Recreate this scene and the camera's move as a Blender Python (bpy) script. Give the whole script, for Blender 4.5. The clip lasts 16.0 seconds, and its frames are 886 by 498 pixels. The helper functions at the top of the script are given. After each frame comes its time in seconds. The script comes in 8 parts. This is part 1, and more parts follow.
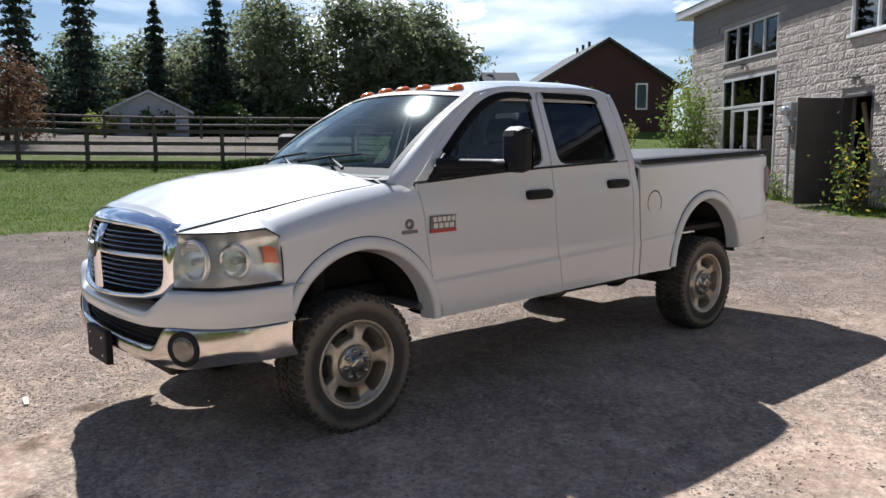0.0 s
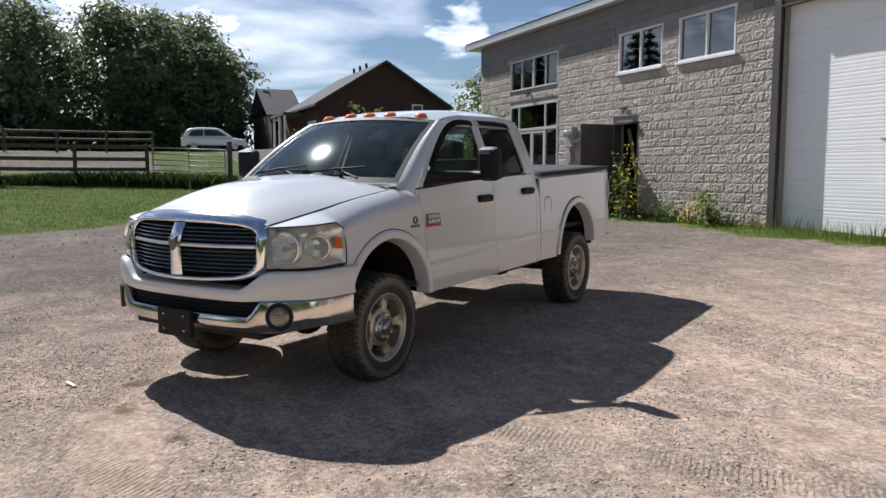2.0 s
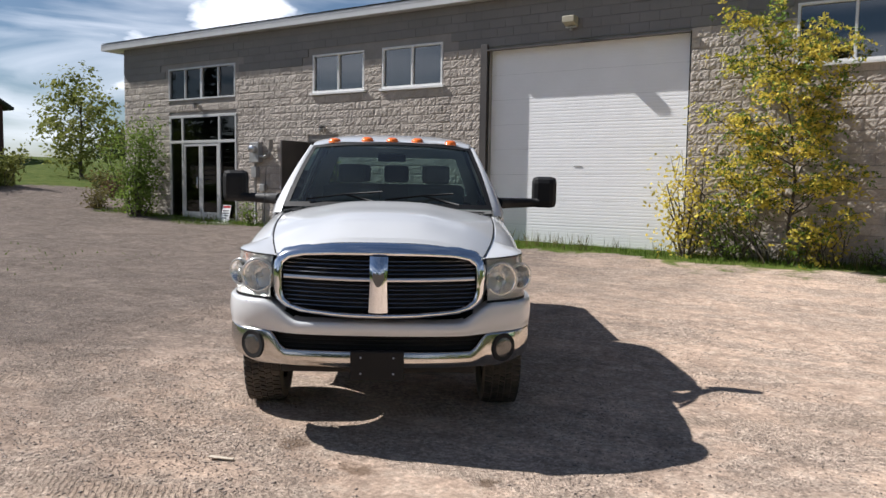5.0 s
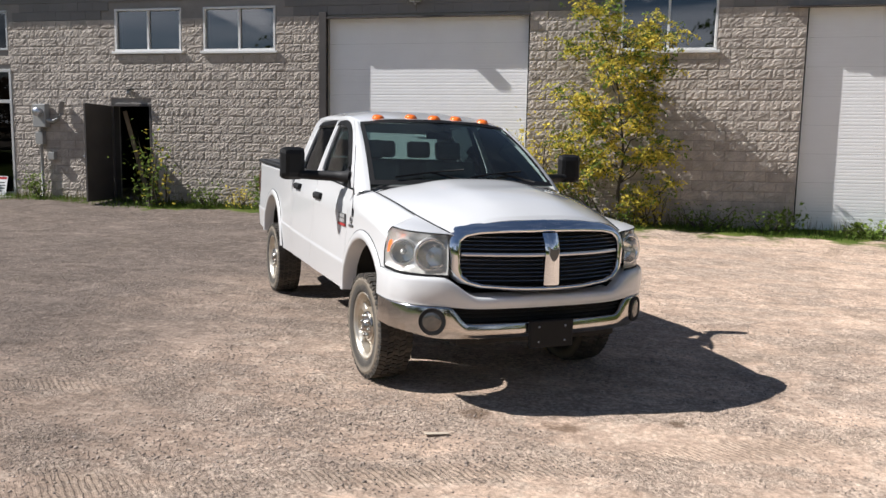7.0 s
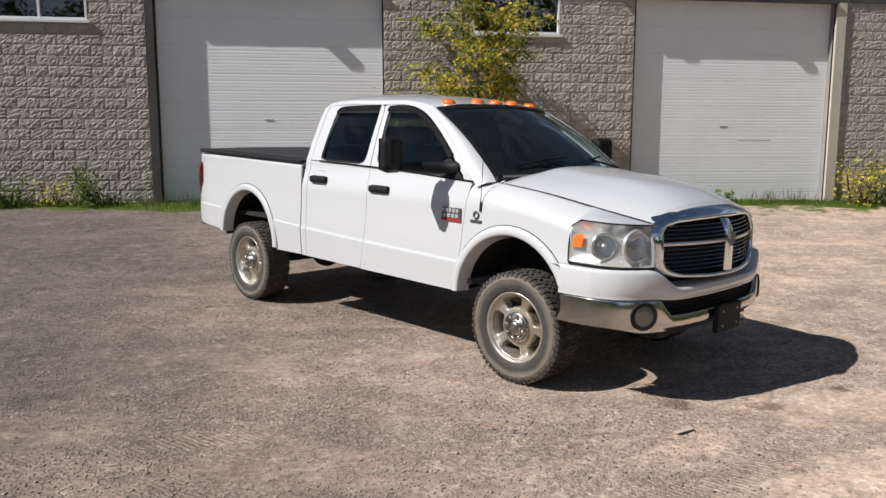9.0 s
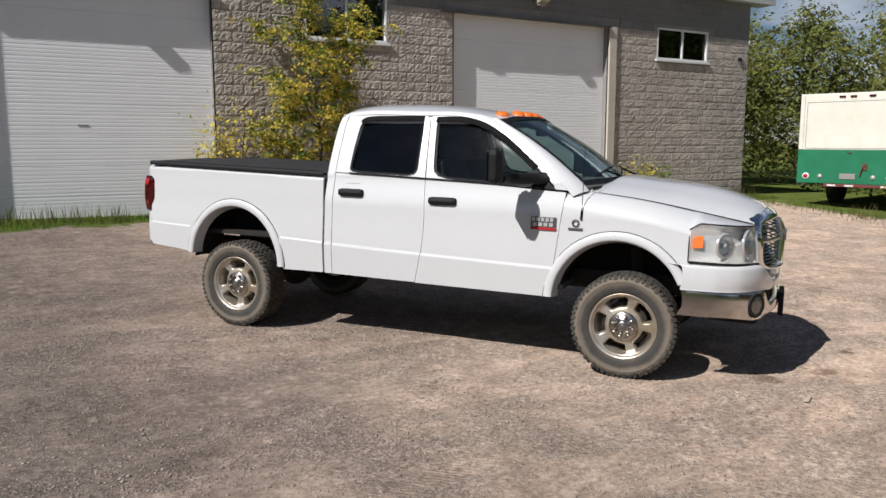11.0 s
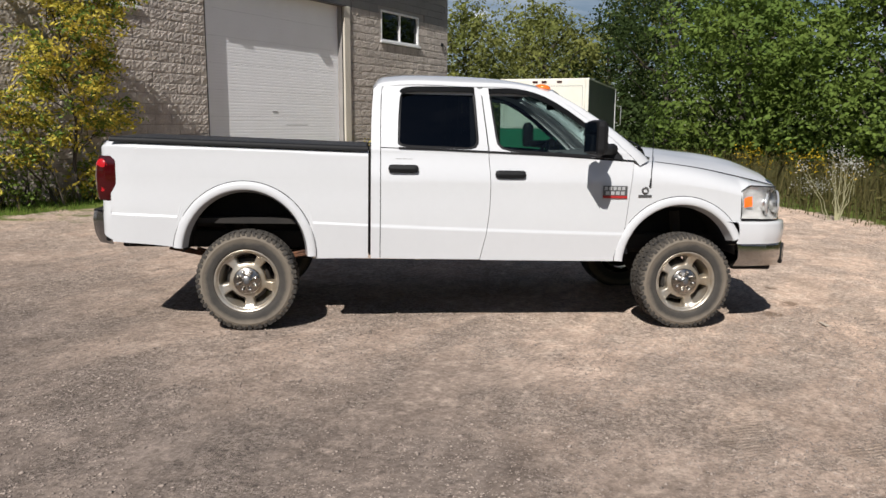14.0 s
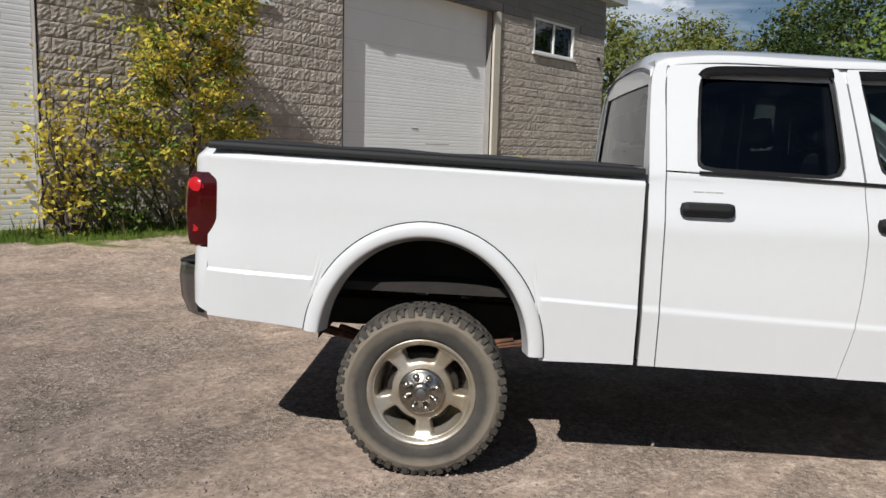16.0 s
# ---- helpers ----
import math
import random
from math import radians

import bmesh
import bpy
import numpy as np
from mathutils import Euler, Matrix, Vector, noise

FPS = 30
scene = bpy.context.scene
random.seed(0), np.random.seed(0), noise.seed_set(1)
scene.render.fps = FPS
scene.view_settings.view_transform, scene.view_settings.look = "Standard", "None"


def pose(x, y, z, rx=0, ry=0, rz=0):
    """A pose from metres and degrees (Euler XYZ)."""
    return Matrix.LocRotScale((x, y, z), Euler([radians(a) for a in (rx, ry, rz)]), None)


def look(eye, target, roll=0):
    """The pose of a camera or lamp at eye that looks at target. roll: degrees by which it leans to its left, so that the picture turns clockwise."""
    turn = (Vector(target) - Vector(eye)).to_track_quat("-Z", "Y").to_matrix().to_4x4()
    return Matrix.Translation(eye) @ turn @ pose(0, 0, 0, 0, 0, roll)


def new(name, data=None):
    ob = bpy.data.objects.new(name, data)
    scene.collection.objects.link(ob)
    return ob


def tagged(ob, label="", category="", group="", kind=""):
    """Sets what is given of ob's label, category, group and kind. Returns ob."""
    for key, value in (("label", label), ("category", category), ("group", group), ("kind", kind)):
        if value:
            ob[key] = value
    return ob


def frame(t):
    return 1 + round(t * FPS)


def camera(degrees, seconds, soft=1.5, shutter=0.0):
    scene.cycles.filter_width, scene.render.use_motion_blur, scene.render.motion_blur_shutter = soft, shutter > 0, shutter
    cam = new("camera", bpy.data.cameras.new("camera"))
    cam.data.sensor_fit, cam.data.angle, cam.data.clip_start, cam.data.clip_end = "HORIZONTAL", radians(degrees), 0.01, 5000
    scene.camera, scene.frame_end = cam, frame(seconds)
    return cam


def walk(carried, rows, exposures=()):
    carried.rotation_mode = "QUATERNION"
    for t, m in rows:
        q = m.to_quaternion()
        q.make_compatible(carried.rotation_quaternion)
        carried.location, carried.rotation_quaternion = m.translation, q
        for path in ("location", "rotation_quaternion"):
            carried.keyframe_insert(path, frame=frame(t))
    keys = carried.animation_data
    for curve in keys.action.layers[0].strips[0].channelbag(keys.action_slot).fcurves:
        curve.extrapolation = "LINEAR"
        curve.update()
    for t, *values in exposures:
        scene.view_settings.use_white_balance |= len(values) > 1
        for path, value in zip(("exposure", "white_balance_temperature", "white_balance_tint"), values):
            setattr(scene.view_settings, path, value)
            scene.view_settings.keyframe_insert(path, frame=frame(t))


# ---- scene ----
cam = camera(59.4, 16.0)
PATH = [
    (0, (6.334, -0.394, 1.506), (4.357, -0.213, 1.264), -0.27),
    (0.5, (6.755, -0.743, 1.497), (4.830, -0.278, 1.218), 0.12),
    (1, (7.095, -1.217, 1.477), (5.196, -0.650, 1.203), -0.19),
    (1.5, (7.334, -1.622, 1.473), (5.484, -0.900, 1.233), -1.18),
    (2, (7.370, -2.252, 1.480), (5.535, -1.483, 1.279), -0.03),
    (2.5, (7.085, -2.741, 1.476), (5.327, -1.802, 1.315), 1.35),
    (3, (6.815, -3.420, 1.499), (5.158, -2.307, 1.377), 1.61),
    (3.5, (6.430, -4.027, 1.524), (4.869, -2.785, 1.378), 1.71),
    (3.7, (6.228, -4.268, 1.558), (4.751, -2.928, 1.394), 2.40),
    (5.8, (3.960, -6.370, 1.603), (3.045, -4.601, 1.408), 0.51),
    (6, (3.731, -6.551, 1.637), (2.883, -4.753, 1.422), 1.20),
    (6.5, (3.045, -6.879, 1.636), (2.407, -4.999, 1.396), 1.18),
    (7, (2.287, -7.051, 1.639), (1.868, -5.110, 1.398), 1.07),
    (7.5, (1.473, -7.163, 1.641), (1.153, -5.204, 1.393), 2.77),
    (8, (0.697, -7.081, 1.651), (0.613, -5.100, 1.387), 2.16),
    (8.5, (-0.067, -6.968, 1.660), (0.008, -4.986, 1.396), 1.06),
    (9, (-0.766, -6.735, 1.672), (-0.467, -4.779, 1.387), 0.07),
    (9.2, (-1.053, -6.663, 1.692), (-0.677, -4.723, 1.382), 1.07),
    (11.3, (-3.954, -5.600, 1.730), (-2.832, -3.961, 1.495), 0.44),
    (11.5, (-4.232, -5.482, 1.703), (-3.041, -3.888, 1.503), 0.95),
    (12, (-4.863, -5.155, 1.698), (-3.514, -3.696, 1.475), 0.68),
    (12.5, (-5.393, -4.728, 1.670), (-3.939, -3.373, 1.446), 2.00),
    (13, (-5.804, -4.269, 1.665), (-4.204, -3.101, 1.396), 2.64),
    (13.5, (-5.954, -3.657, 1.656), (-4.308, -2.565, 1.339), 1.06),
    (14, (-5.961, -3.026, 1.650), (-4.251, -2.037, 1.331), 0.18),
    (14.5, (-5.651, -2.376, 1.604), (-3.897, -1.461, 1.310), 0.10),
    (15, (-5.269, -1.771, 1.555), (-3.635, -0.642, 1.325), 0.45),
    (15.5, (-4.763, -1.281, 1.530), (-3.173, -0.088, 1.300), -0.16),
    (16, (-4.198, -0.894, 1.540), (-2.643, 0.337, 1.281), 1.53),
]
EXPOSURE = [(0, 0.93, 5850, 11), (0.5, 1.02, 5850, 11), (1.0, 0.86, 5880, 11), (1.5, 0.74, 5900, 12), (3.5, 0.62, 6000, 12), (6.5, 0.61, 6150, 12), (8.5, 0.15, 6150, 12), (12.5, -0.02, 6200, 12), (14.5, 0.08, 6250, 12), (16, 0.0, 6150, 10)]
walk(cam, [(t, look(e, a, r)) for t, e, a, r in PATH], EXPOSURE)

# ---- sky, sun ----
SUN_TO = Vector((-1.0, -0.235, 1.0)).normalized()
world = bpy.data.worlds.new("sky")
scene.world = world
world.use_nodes = True
wn, wl = world.node_tree.nodes, world.node_tree.links
wn.clear()
sky = wn.new("ShaderNodeTexSky")
sky.sky_type, sky.sun_disc = "NISHITA", False
sky.sun_elevation = math.asin(SUN_TO.z)
sky.sun_rotation = math.atan2(SUN_TO.x, SUN_TO.y)
sky.dust_density, sky.ozone_density = 0.25, 2.5
tc = wn.new("ShaderNodeTexCoord")
# clouds: streaks drawn out along one bearing, and heaps near the horizon
mp = wn.new("ShaderNodeMapping")
mp.inputs["Scale"].default_value = (1.2, 2.4, 12.0)
mp.inputs["Rotation"].default_value = (0.05, 0.16, 0.5)
n1 = wn.new("ShaderNodeTexNoise")
n1.inputs["Scale"].default_value, n1.inputs["Detail"].default_value, n1.inputs["Distortion"].default_value = 1.5, 8.0, 0.5
n2 = wn.new("ShaderNodeTexNoise")
n2.inputs["Scale"].default_value, n2.inputs["Detail"].default_value = 7.0, 7.0
mp2 = wn.new("ShaderNodeMapping")
mp2.inputs["Scale"].default_value = (0.8, 0.8, 1.9)
r1 = wn.new("ShaderNodeMapRange")
r1.inputs["From Min"].default_value, r1.inputs["From Max"].default_value = 0.43, 0.80
r2 = wn.new("ShaderNodeMapRange")
r2.inputs["From Min"].default_value, r2.inputs["From Max"].default_value = 0.575, 0.635
add = wn.new("ShaderNodeMath")
add.operation, add.use_clamp = "ADD", True
mixc = wn.new("ShaderNodeMix")
mixc.data_type = "RGBA"
mixc.inputs[7].default_value = (20.0, 20.4, 21.2, 1)
bg = wn.new("ShaderNodeBackground")
bg.inputs["Strength"].default_value = 0.040
outw = wn.new("ShaderNodeOutputWorld")
wl.new(tc.outputs["Generated"], mp.inputs["Vector"])
wl.new(tc.outputs["Generated"], mp2.inputs["Vector"])
wl.new(mp.outputs["Vector"], n1.inputs["Vector"])
wl.new(mp2.outputs["Vector"], n2.inputs["Vector"])
wl.new(n1.outputs["Fac"], r1.inputs["Value"])
wl.new(n2.outputs["Fac"], r2.inputs["Value"])
wl.new(r1.outputs["Result"], add.inputs[0])
wl.new(r2.outputs["Result"], add.inputs[1])
# the cover thins out towards the zenith
sepz = wn.new("ShaderNodeSeparateXYZ")
wl.new(tc.outputs["Generated"], sepz.inputs["Vector"])
thin = wn.new("ShaderNodeMapRange")
thin.inputs["From Min"].default_value, thin.inputs["From Max"].default_value = 0.20, 0.50
thin.inputs["To Min"].default_value, thin.inputs["To Max"].default_value = 1.0, 0.07
wl.new(sepz.outputs["Z"], thin.inputs["Value"])
cov = wn.new("ShaderNodeMath")
cov.operation = "MULTIPLY"
wl.new(add.outputs["Value"], cov.inputs[0])
wl.new(thin.outputs["Result"], cov.inputs[1])
wl.new(cov.outputs["Value"], mixc.inputs["Factor"])
wl.new(sky.outputs["Color"], mixc.inputs[6])
wl.new(mixc.outputs[2], bg.inputs["Color"])
wl.new(bg.outputs["Background"], outw.inputs["Surface"])
sun = new("sun", bpy.data.lights.new("sun", "SUN"))
sun.data.energy, sun.data.angle, sun.data.color = 5.15, radians(0.53), (1.0, 0.95, 0.87)
sun.matrix_world = look(SUN_TO * 60, (0, 0, 0))


# ---- materials ----
def mat(name, col, rough=0.5, metal=0.0, col2=None, scale=3.0, fine=60.0, vary=0.12, bump=0.0, bscale=80.0, coat=0.0, island=0.0, obrand=0.0, spec=0.5, stretch=(1, 1, 1)):
    """A surface with two scales of variation and a fine relief."""
    m = bpy.data.materials.new(name)
    m.use_nodes = True
    nt = m.node_tree
    b = nt.nodes["Principled BSDF"]
    b.inputs["Roughness"].default_value, b.inputs["Metallic"].default_value = rough, metal
    b.inputs["Coat Weight"].default_value, b.inputs["Coat Roughness"].default_value = coat, 0.04
    b.inputs["Specular IOR Level"].default_value = spec
    co = nt.nodes.new("ShaderNodeTexCoord")
    mp = nt.nodes.new("ShaderNodeMapping")
    mp.inputs["Scale"].default_value = stretch
    nt.links.new(co.outputs["Object"], mp.inputs["Vector"])

    def nz(sc, detail):
        n = nt.nodes.new("ShaderNodeTexNoise")
        n.inputs["Scale"].default_value, n.inputs["Detail"].default_value, n.inputs["Roughness"].default_value = sc, detail, 0.6
        nt.links.new(mp.outputs["Vector"], n.inputs["Vector"])
        return n
    big, small = nz(scale, 5), nz(fine, 3)
    mix = nt.nodes.new("ShaderNodeMix")
    mix.data_type = "RGBA"
    c2 = col2 or tuple(c * (1 - vary) for c in col)
    mix.inputs[6].default_value, mix.inputs[7].default_value = (*col, 1), (*c2, 1)
    rg = nt.nodes.new("ShaderNodeMapRange")
    rg.inputs["From Min"].default_value, rg.inputs["From Max"].default_value = 0.35, 0.65
    nt.links.new(big.outputs["Fac"], rg.inputs["Value"])
    nt.links.new(rg.outputs["Result"], mix.inputs["Factor"])
    hsv = nt.nodes.new("ShaderNodeHueSaturation")
    val = nt.nodes.new("ShaderNodeMapRange")
    val.inputs["To Min"].default_value, val.inputs["To Max"].default_value = 1 - vary, 1 + vary
    nt.links.new(small.outputs["Fac"], val.inputs["Value"])
    src = val.outputs["Result"]
    for flag, node, out in ((island, "ShaderNodeNewGeometry", "Random Per Island"), (obrand, "ShaderNodeObjectInfo", "Random")):
        if flag:
            g = nt.nodes.new(node)
            r = nt.nodes.new("ShaderNodeMapRange")
            r.inputs["To Min"].default_value, r.inputs["To Max"].default_value = 1 - flag, 1 + flag
            nt.links.new(g.outputs[out], r.inputs["Value"])
            mu = nt.nodes.new("ShaderNodeMath")
            mu.operation = "MULTIPLY"
            nt.links.new(src, mu.inputs[0])
            nt.links.new(r.outputs["Result"], mu.inputs[1])
            src = mu.outputs["Value"]
    nt.links.new(src, hsv.inputs["Value"])
    nt.links.new(mix.outputs[2], hsv.inputs["Color"])
    nt.links.new(hsv.outputs["Color"], b.inputs["Base Color"])
    if bump:
        bm_ = nt.nodes.new("ShaderNodeBump")
        bm_.inputs["Strength"].default_value, bm_.inputs["Distance"].default_value = min(bump, 1.0), 0.01
        n = nz(bscale, 4)
        nt.links.new(n.outputs["Fac"], bm_.inputs["Height"])
        nt.links.new(bm_.outputs["Normal"], b.inputs["Normal"])
    return m


def glass(name, tint, rough=0.02, gloss=(1, 1, 1), ior=1.5, haze=0.0):
    """A thin pane: tinted light goes through, and it mirrors by its angle."""
    m = bpy.data.materials.new(name)
    m.use_nodes = True
    nt = m.node_tree
    nt.nodes.clear()
    out = nt.nodes.new("ShaderNodeOutputMaterial")
    tr, gl = nt.nodes.new("ShaderNodeBsdfTransparent"), nt.nodes.new("ShaderNodeBsdfGlossy")
    tr.inputs["Color"].default_value, gl.inputs["Color"].default_value, gl.inputs["Roughness"].default_value = (*tint, 1), (*gloss, 1), rough
    fr, mx = nt.nodes.new("ShaderNodeFresnel"), nt.nodes.new("ShaderNodeMixShader")
    fr.inputs["IOR"].default_value = ior
    nt.links.new(fr.outputs["Fac"], mx.inputs["Fac"])
    clear = tr.outputs["BSDF"]
    if haze:
        df, hz = nt.nodes.new("ShaderNodeBsdfDiffuse"), nt.nodes.new("ShaderNodeMixShader")
        df.inputs["Color"].default_value, hz.inputs["Fac"].default_value = (0.78, 0.77, 0.70, 1), haze
        nt.links.new(clear, hz.inputs[1])
        nt.links.new(df.outputs["BSDF"], hz.inputs[2])
        clear = hz.outputs["Shader"]
    nt.links.new(clear, mx.inputs[1])
    nt.links.new(gl.outputs["BSDF"], mx.inputs[2])
    nt.links.new(mx.outputs["Shader"], out.inputs["Surface"])
    return m


PAINT = mat("white_paint", (0.64, 0.645, 0.65), 0.32, vary=0.02, scale=1.5, coat=1.0, fine=20)
CHROME = mat("chrome", (0.82, 0.83, 0.85), 0.09, 1.0, vary=0.04)
BUMPERCHROME = mat("weathered_chrome", (0.66, 0.645, 0.62), 0.15, 1.0, col2=(0.52, 0.485, 0.44), vary=0.10, scale=4, fine=35)
DULLCHROME = mat("brushed_chrome", (0.62, 0.63, 0.66), 0.28, 1.0, vary=0.08, fine=120)
STEPCHROME = mat("dusty_chrome", (0.46, 0.46, 0.48), 0.22, 1.0, vary=0.08, fine=120)
HUBCHROME = mat("dusty_hub_chrome", (0.46, 0.44, 0.41), 0.26, 1.0, col2=(0.34, 0.31, 0.27), vary=0.12, scale=14)
ALLOY = mat("alloy", (0.62, 0.585, 0.52), 0.38, 0.75, col2=(0.46, 0.385, 0.28), vary=0.14, scale=7)
BLACK = mat("black_plastic", (0.011, 0.011, 0.012), 0.6, spec=0.25, vary=0.15, bump=0.1, bscale=300)
MATTE = mat("matt_black", (0.012, 0.012, 0.012), 0.85, vary=0.2)
UNDER = mat("underbody", (0.014, 0.0125, 0.0115), 0.85, vary=0.3, col2=(0.03, 0.025, 0.02))
RUBBER = mat("tyre_rubber", (0.024, 0.0235, 0.023), 0.85, col2=(0.045, 0.042, 0.037), vary=0.2, scale=7, bump=0.3, bscale=150)


def dust_ring(m, rings, dust):
    """Dried mud on a tyre's wall, between the given radii."""
    nt = m.node_tree
    b = nt.nodes["Principled BSDF"]
    old = b.inputs["Base Color"].links[0].from_socket
    co = nt.nodes.new("ShaderNodeTexCoord")
    mul = nt.nodes.new("ShaderNodeVectorMath")
    mul.operation = "MULTIPLY"
    mul.inputs[1].default_value = (1, 0, 1)
    ln = nt.nodes.new("ShaderNodeVectorMath")
    ln.operation = "LENGTH"
    nt.links.new(co.outputs["Object"], mul.inputs[0])
    nt.links.new(mul.outputs["Vector"], ln.inputs[0])
    n = nt.nodes.new("ShaderNodeTexNoise")
    n.inputs["Scale"].default_value, n.inputs["Detail"].default_value, n.inputs["Roughness"].default_value = 6.0, 6.0, 0.65
    nt.links.new(co.outputs["Object"], n.inputs["Vector"])
    sh = nt.nodes.new("ShaderNodeMath")
    sh.operation = "MULTIPLY_ADD"
    sh.inputs[1].default_value, sh.inputs[2].default_value = 0.07, -0.035
    nt.links.new(n.outputs["Fac"], sh.inputs[0])
    ad = nt.nodes.new("ShaderNodeMath")
    ad.operation = "ADD"
    nt.links.new(ln.outputs["Value"], ad.inputs[0])
    nt.links.new(sh.outputs["Value"], ad.inputs[1])
    rp = nt.nodes.new("ShaderNodeValToRGB")
    el = rp.color_ramp.elements
    el[0].position, el[0].color = rings[0][0], (rings[0][1],) * 3 + (1,)
    el[1].position, el[1].color = rings[-1][0], (rings[-1][1],) * 3 + (1,)
    for p, v in rings[1:-1]:
        el.new(p).color = (v, v, v, 1)
    nt.links.new(ad.outputs["Value"], rp.inputs["Fac"])
    mx = nt.nodes.new("ShaderNodeMix")
    mx.data_type = "RGBA"
    nt.links.new(rp.outputs["Color"], mx.inputs["Factor"])
    nt.links.new(old, mx.inputs[6])
    mx.inputs[7].default_value = (*dust, 1)
    nt.links.new(mx.outputs[2], b.inputs["Base Color"])


dust_ring(RUBBER, ((0.24, 0.30), (0.262, 0.08), (0.298, 0.06), (0.322, 0.44), (0.352, 0.66), (0.374, 0.36), (0.40, 0.12)), (0.27, 0.225, 0.17))
TREAD = mat("tyre_tread", (0.028, 0.027, 0.026), 0.9, col2=(0.085, 0.073, 0.058), vary=0.2, scale=8)
RUST = mat("rusty_steel", (0.20, 0.085, 0.04), 0.85, col2=(0.06, 0.035, 0.025), vary=0.3, scale=14)
VINYL = mat("black_vinyl", (0.035, 0.035, 0.036), 0.55, vary=0.2, scale=4, bump=0.25, bscale=220)
CABIN = mat("cabin_grey", (0.11, 0.113, 0.116), 0.8, vary=0.15)
CLOTH = mat("seat_cloth", (0.20, 0.20, 0.20), 0.95, vary=0.2, bump=0.2)
AMBER = mat("amber_plastic", (0.88, 0.18, 0.018), 0.18, vary=0.06, coat=0.4)
REDLENS = mat("red_lens", (0.055, 0.003, 0.004), 0.10, vary=0.25, scale=30, coat=0.5)
REDBRIGHT = mat("red_lens_inner", (0.52, 0.012, 0.018), 0.2, vary=0.1, coat=0.5)
BULB = mat("lamp_reflector", (0.93, 0.93, 0.93), 0.06, 1.0, vary=0.1, scale=25, bump=0.7, bscale=30)
HOUSING = mat("lamp_housing", (0.84, 0.84, 0.84), 0.16, 0.6, vary=0.1, scale=10, bump=0.6, bscale=22)
BEZEL = mat("lamp_bezel", (0.70, 0.70, 0.69), 0.2, 0.5, vary=0.1)
GRILLEBAR = mat("grille_chrome", (0.27, 0.275, 0.285), 0.24, 1.0, vary=0.08, fine=120)
BADGE = mat("badge_grey", (0.16, 0.16, 0.16), 0.4, 0.6, vary=0.1)
BADGERED = mat("badge_red", (0.45, 0.03, 0.03), 0.35, vary=0.1)
SILVER = mat("pale_silver", (0.62, 0.62, 0.62), 0.35, 0.4, vary=0.05)
WGLASS = glass("windscreen_glass", (0.48, 0.63, 0.61), rough=0.06, gloss=(0.88, 1.0, 0.98), haze=0.010)
SGLASS = glass("side_glass", (0.46, 0.56, 0.54), rough=0.04)
TGLASS = glass("tinted_glass", (0.035, 0.04, 0.045), 0.03, (0.9, 0.92, 0.95))
LGLASS = glass("lamp_lens", (0.97, 0.97, 0.94), ior=1.40, haze=0.006)
PANE = glass("window_pane", (0.22, 0.25, 0.28), ior=2.3)
DARKPANE = glass("storefront_pane", (0.16, 0.17, 0.18), ior=1.5)

BLOCK = mat("split_face_block", (0.49, 0.435, 0.38), 0.95, col2=(0.36, 0.318, 0.277), scale=3, fine=60, vary=0.26, bump=1.0, bscale=70, obrand=0.10)
BLOCKS = mat("split_face_blocks", (0.50, 0.445, 0.39), 0.95, col2=(0.37, 0.328, 0.287), scale=4, fine=40, vary=0.22, bump=0.9, bscale=55, island=0.10)
MORTAR = mat("mortar", (0.30, 0.28, 0.26), 0.95, vary=0.15, bump=0.3)
SMOOTHBLOCK = mat("smooth_painted_block", (0.205, 0.196, 0.19), 0.8, vary=0.1, scale=1.2, bump=0.25, bscale=60, island=0.05)
CONCRETE = mat("concrete_trim", (0.36, 0.34, 0.31), 0.85, col2=(0.27, 0.25, 0.23), vary=0.12, scale=2.5, bump=0.2)
DOORWHITE = mat("white_door_steel", (0.92, 0.925, 0.935), 0.45, col2=(0.88, 0.885, 0.89), vary=0.03, scale=1.2)
FASCIA = mat("fascia_metal", (0.56, 0.56, 0.56), 0.45, 0.2, vary=0.08)
FRAMEWHITE = mat("white_frame", (0.78, 0.78, 0.77), 0.45, vary=0.05)
FRAMEALU = mat("aluminium_frame", (0.62, 0.62, 0.61), 0.4, 0.3, vary=0.06)
DOORDARK = mat("dark_brown_door", (0.055, 0.048, 0.046), 0.55, col2=(0.075, 0.066, 0.06), vary=0.15, scale=2)
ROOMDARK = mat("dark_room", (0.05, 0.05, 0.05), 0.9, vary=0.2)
ROOFMETAL = mat("roof_metal", (0.30, 0.30, 0.30), 0.5, 0.4, vary=0.1)
BOXGREY = mat("electric_grey", (0.36, 0.36, 0.35), 0.5, 0.3, vary=0.12, scale=8)
LAMPTAN = mat("lamp_tan", (0.42, 0.38, 0.28), 0.5, vary=0.1)
WOODGREY = mat("weathered_wood", (0.06, 0.05, 0.045), 0.9, col2=(0.09, 0.078, 0.07), scale=5, vary=0.25, bump=0.4, stretch=(1, 1, 0.2))
PLANK = mat("raw_plank", (0.30, 0.23, 0.15), 0.8, vary=0.2, scale=6)
BRICKRED = mat("red_brick", (0.053, 0.021, 0.018), 0.9, col2=(0.06, 0.026, 0.023), scale=1.5, fine=14, vary=0.2)
SHINGLE = mat("grey_shingle", (0.06, 0.06, 0.064), 0.95, vary=0.2, scale=1.2, fine=12)
SIDING = mat("pale_siding", (0.32, 0.33, 0.36), 0.7, vary=0.08)
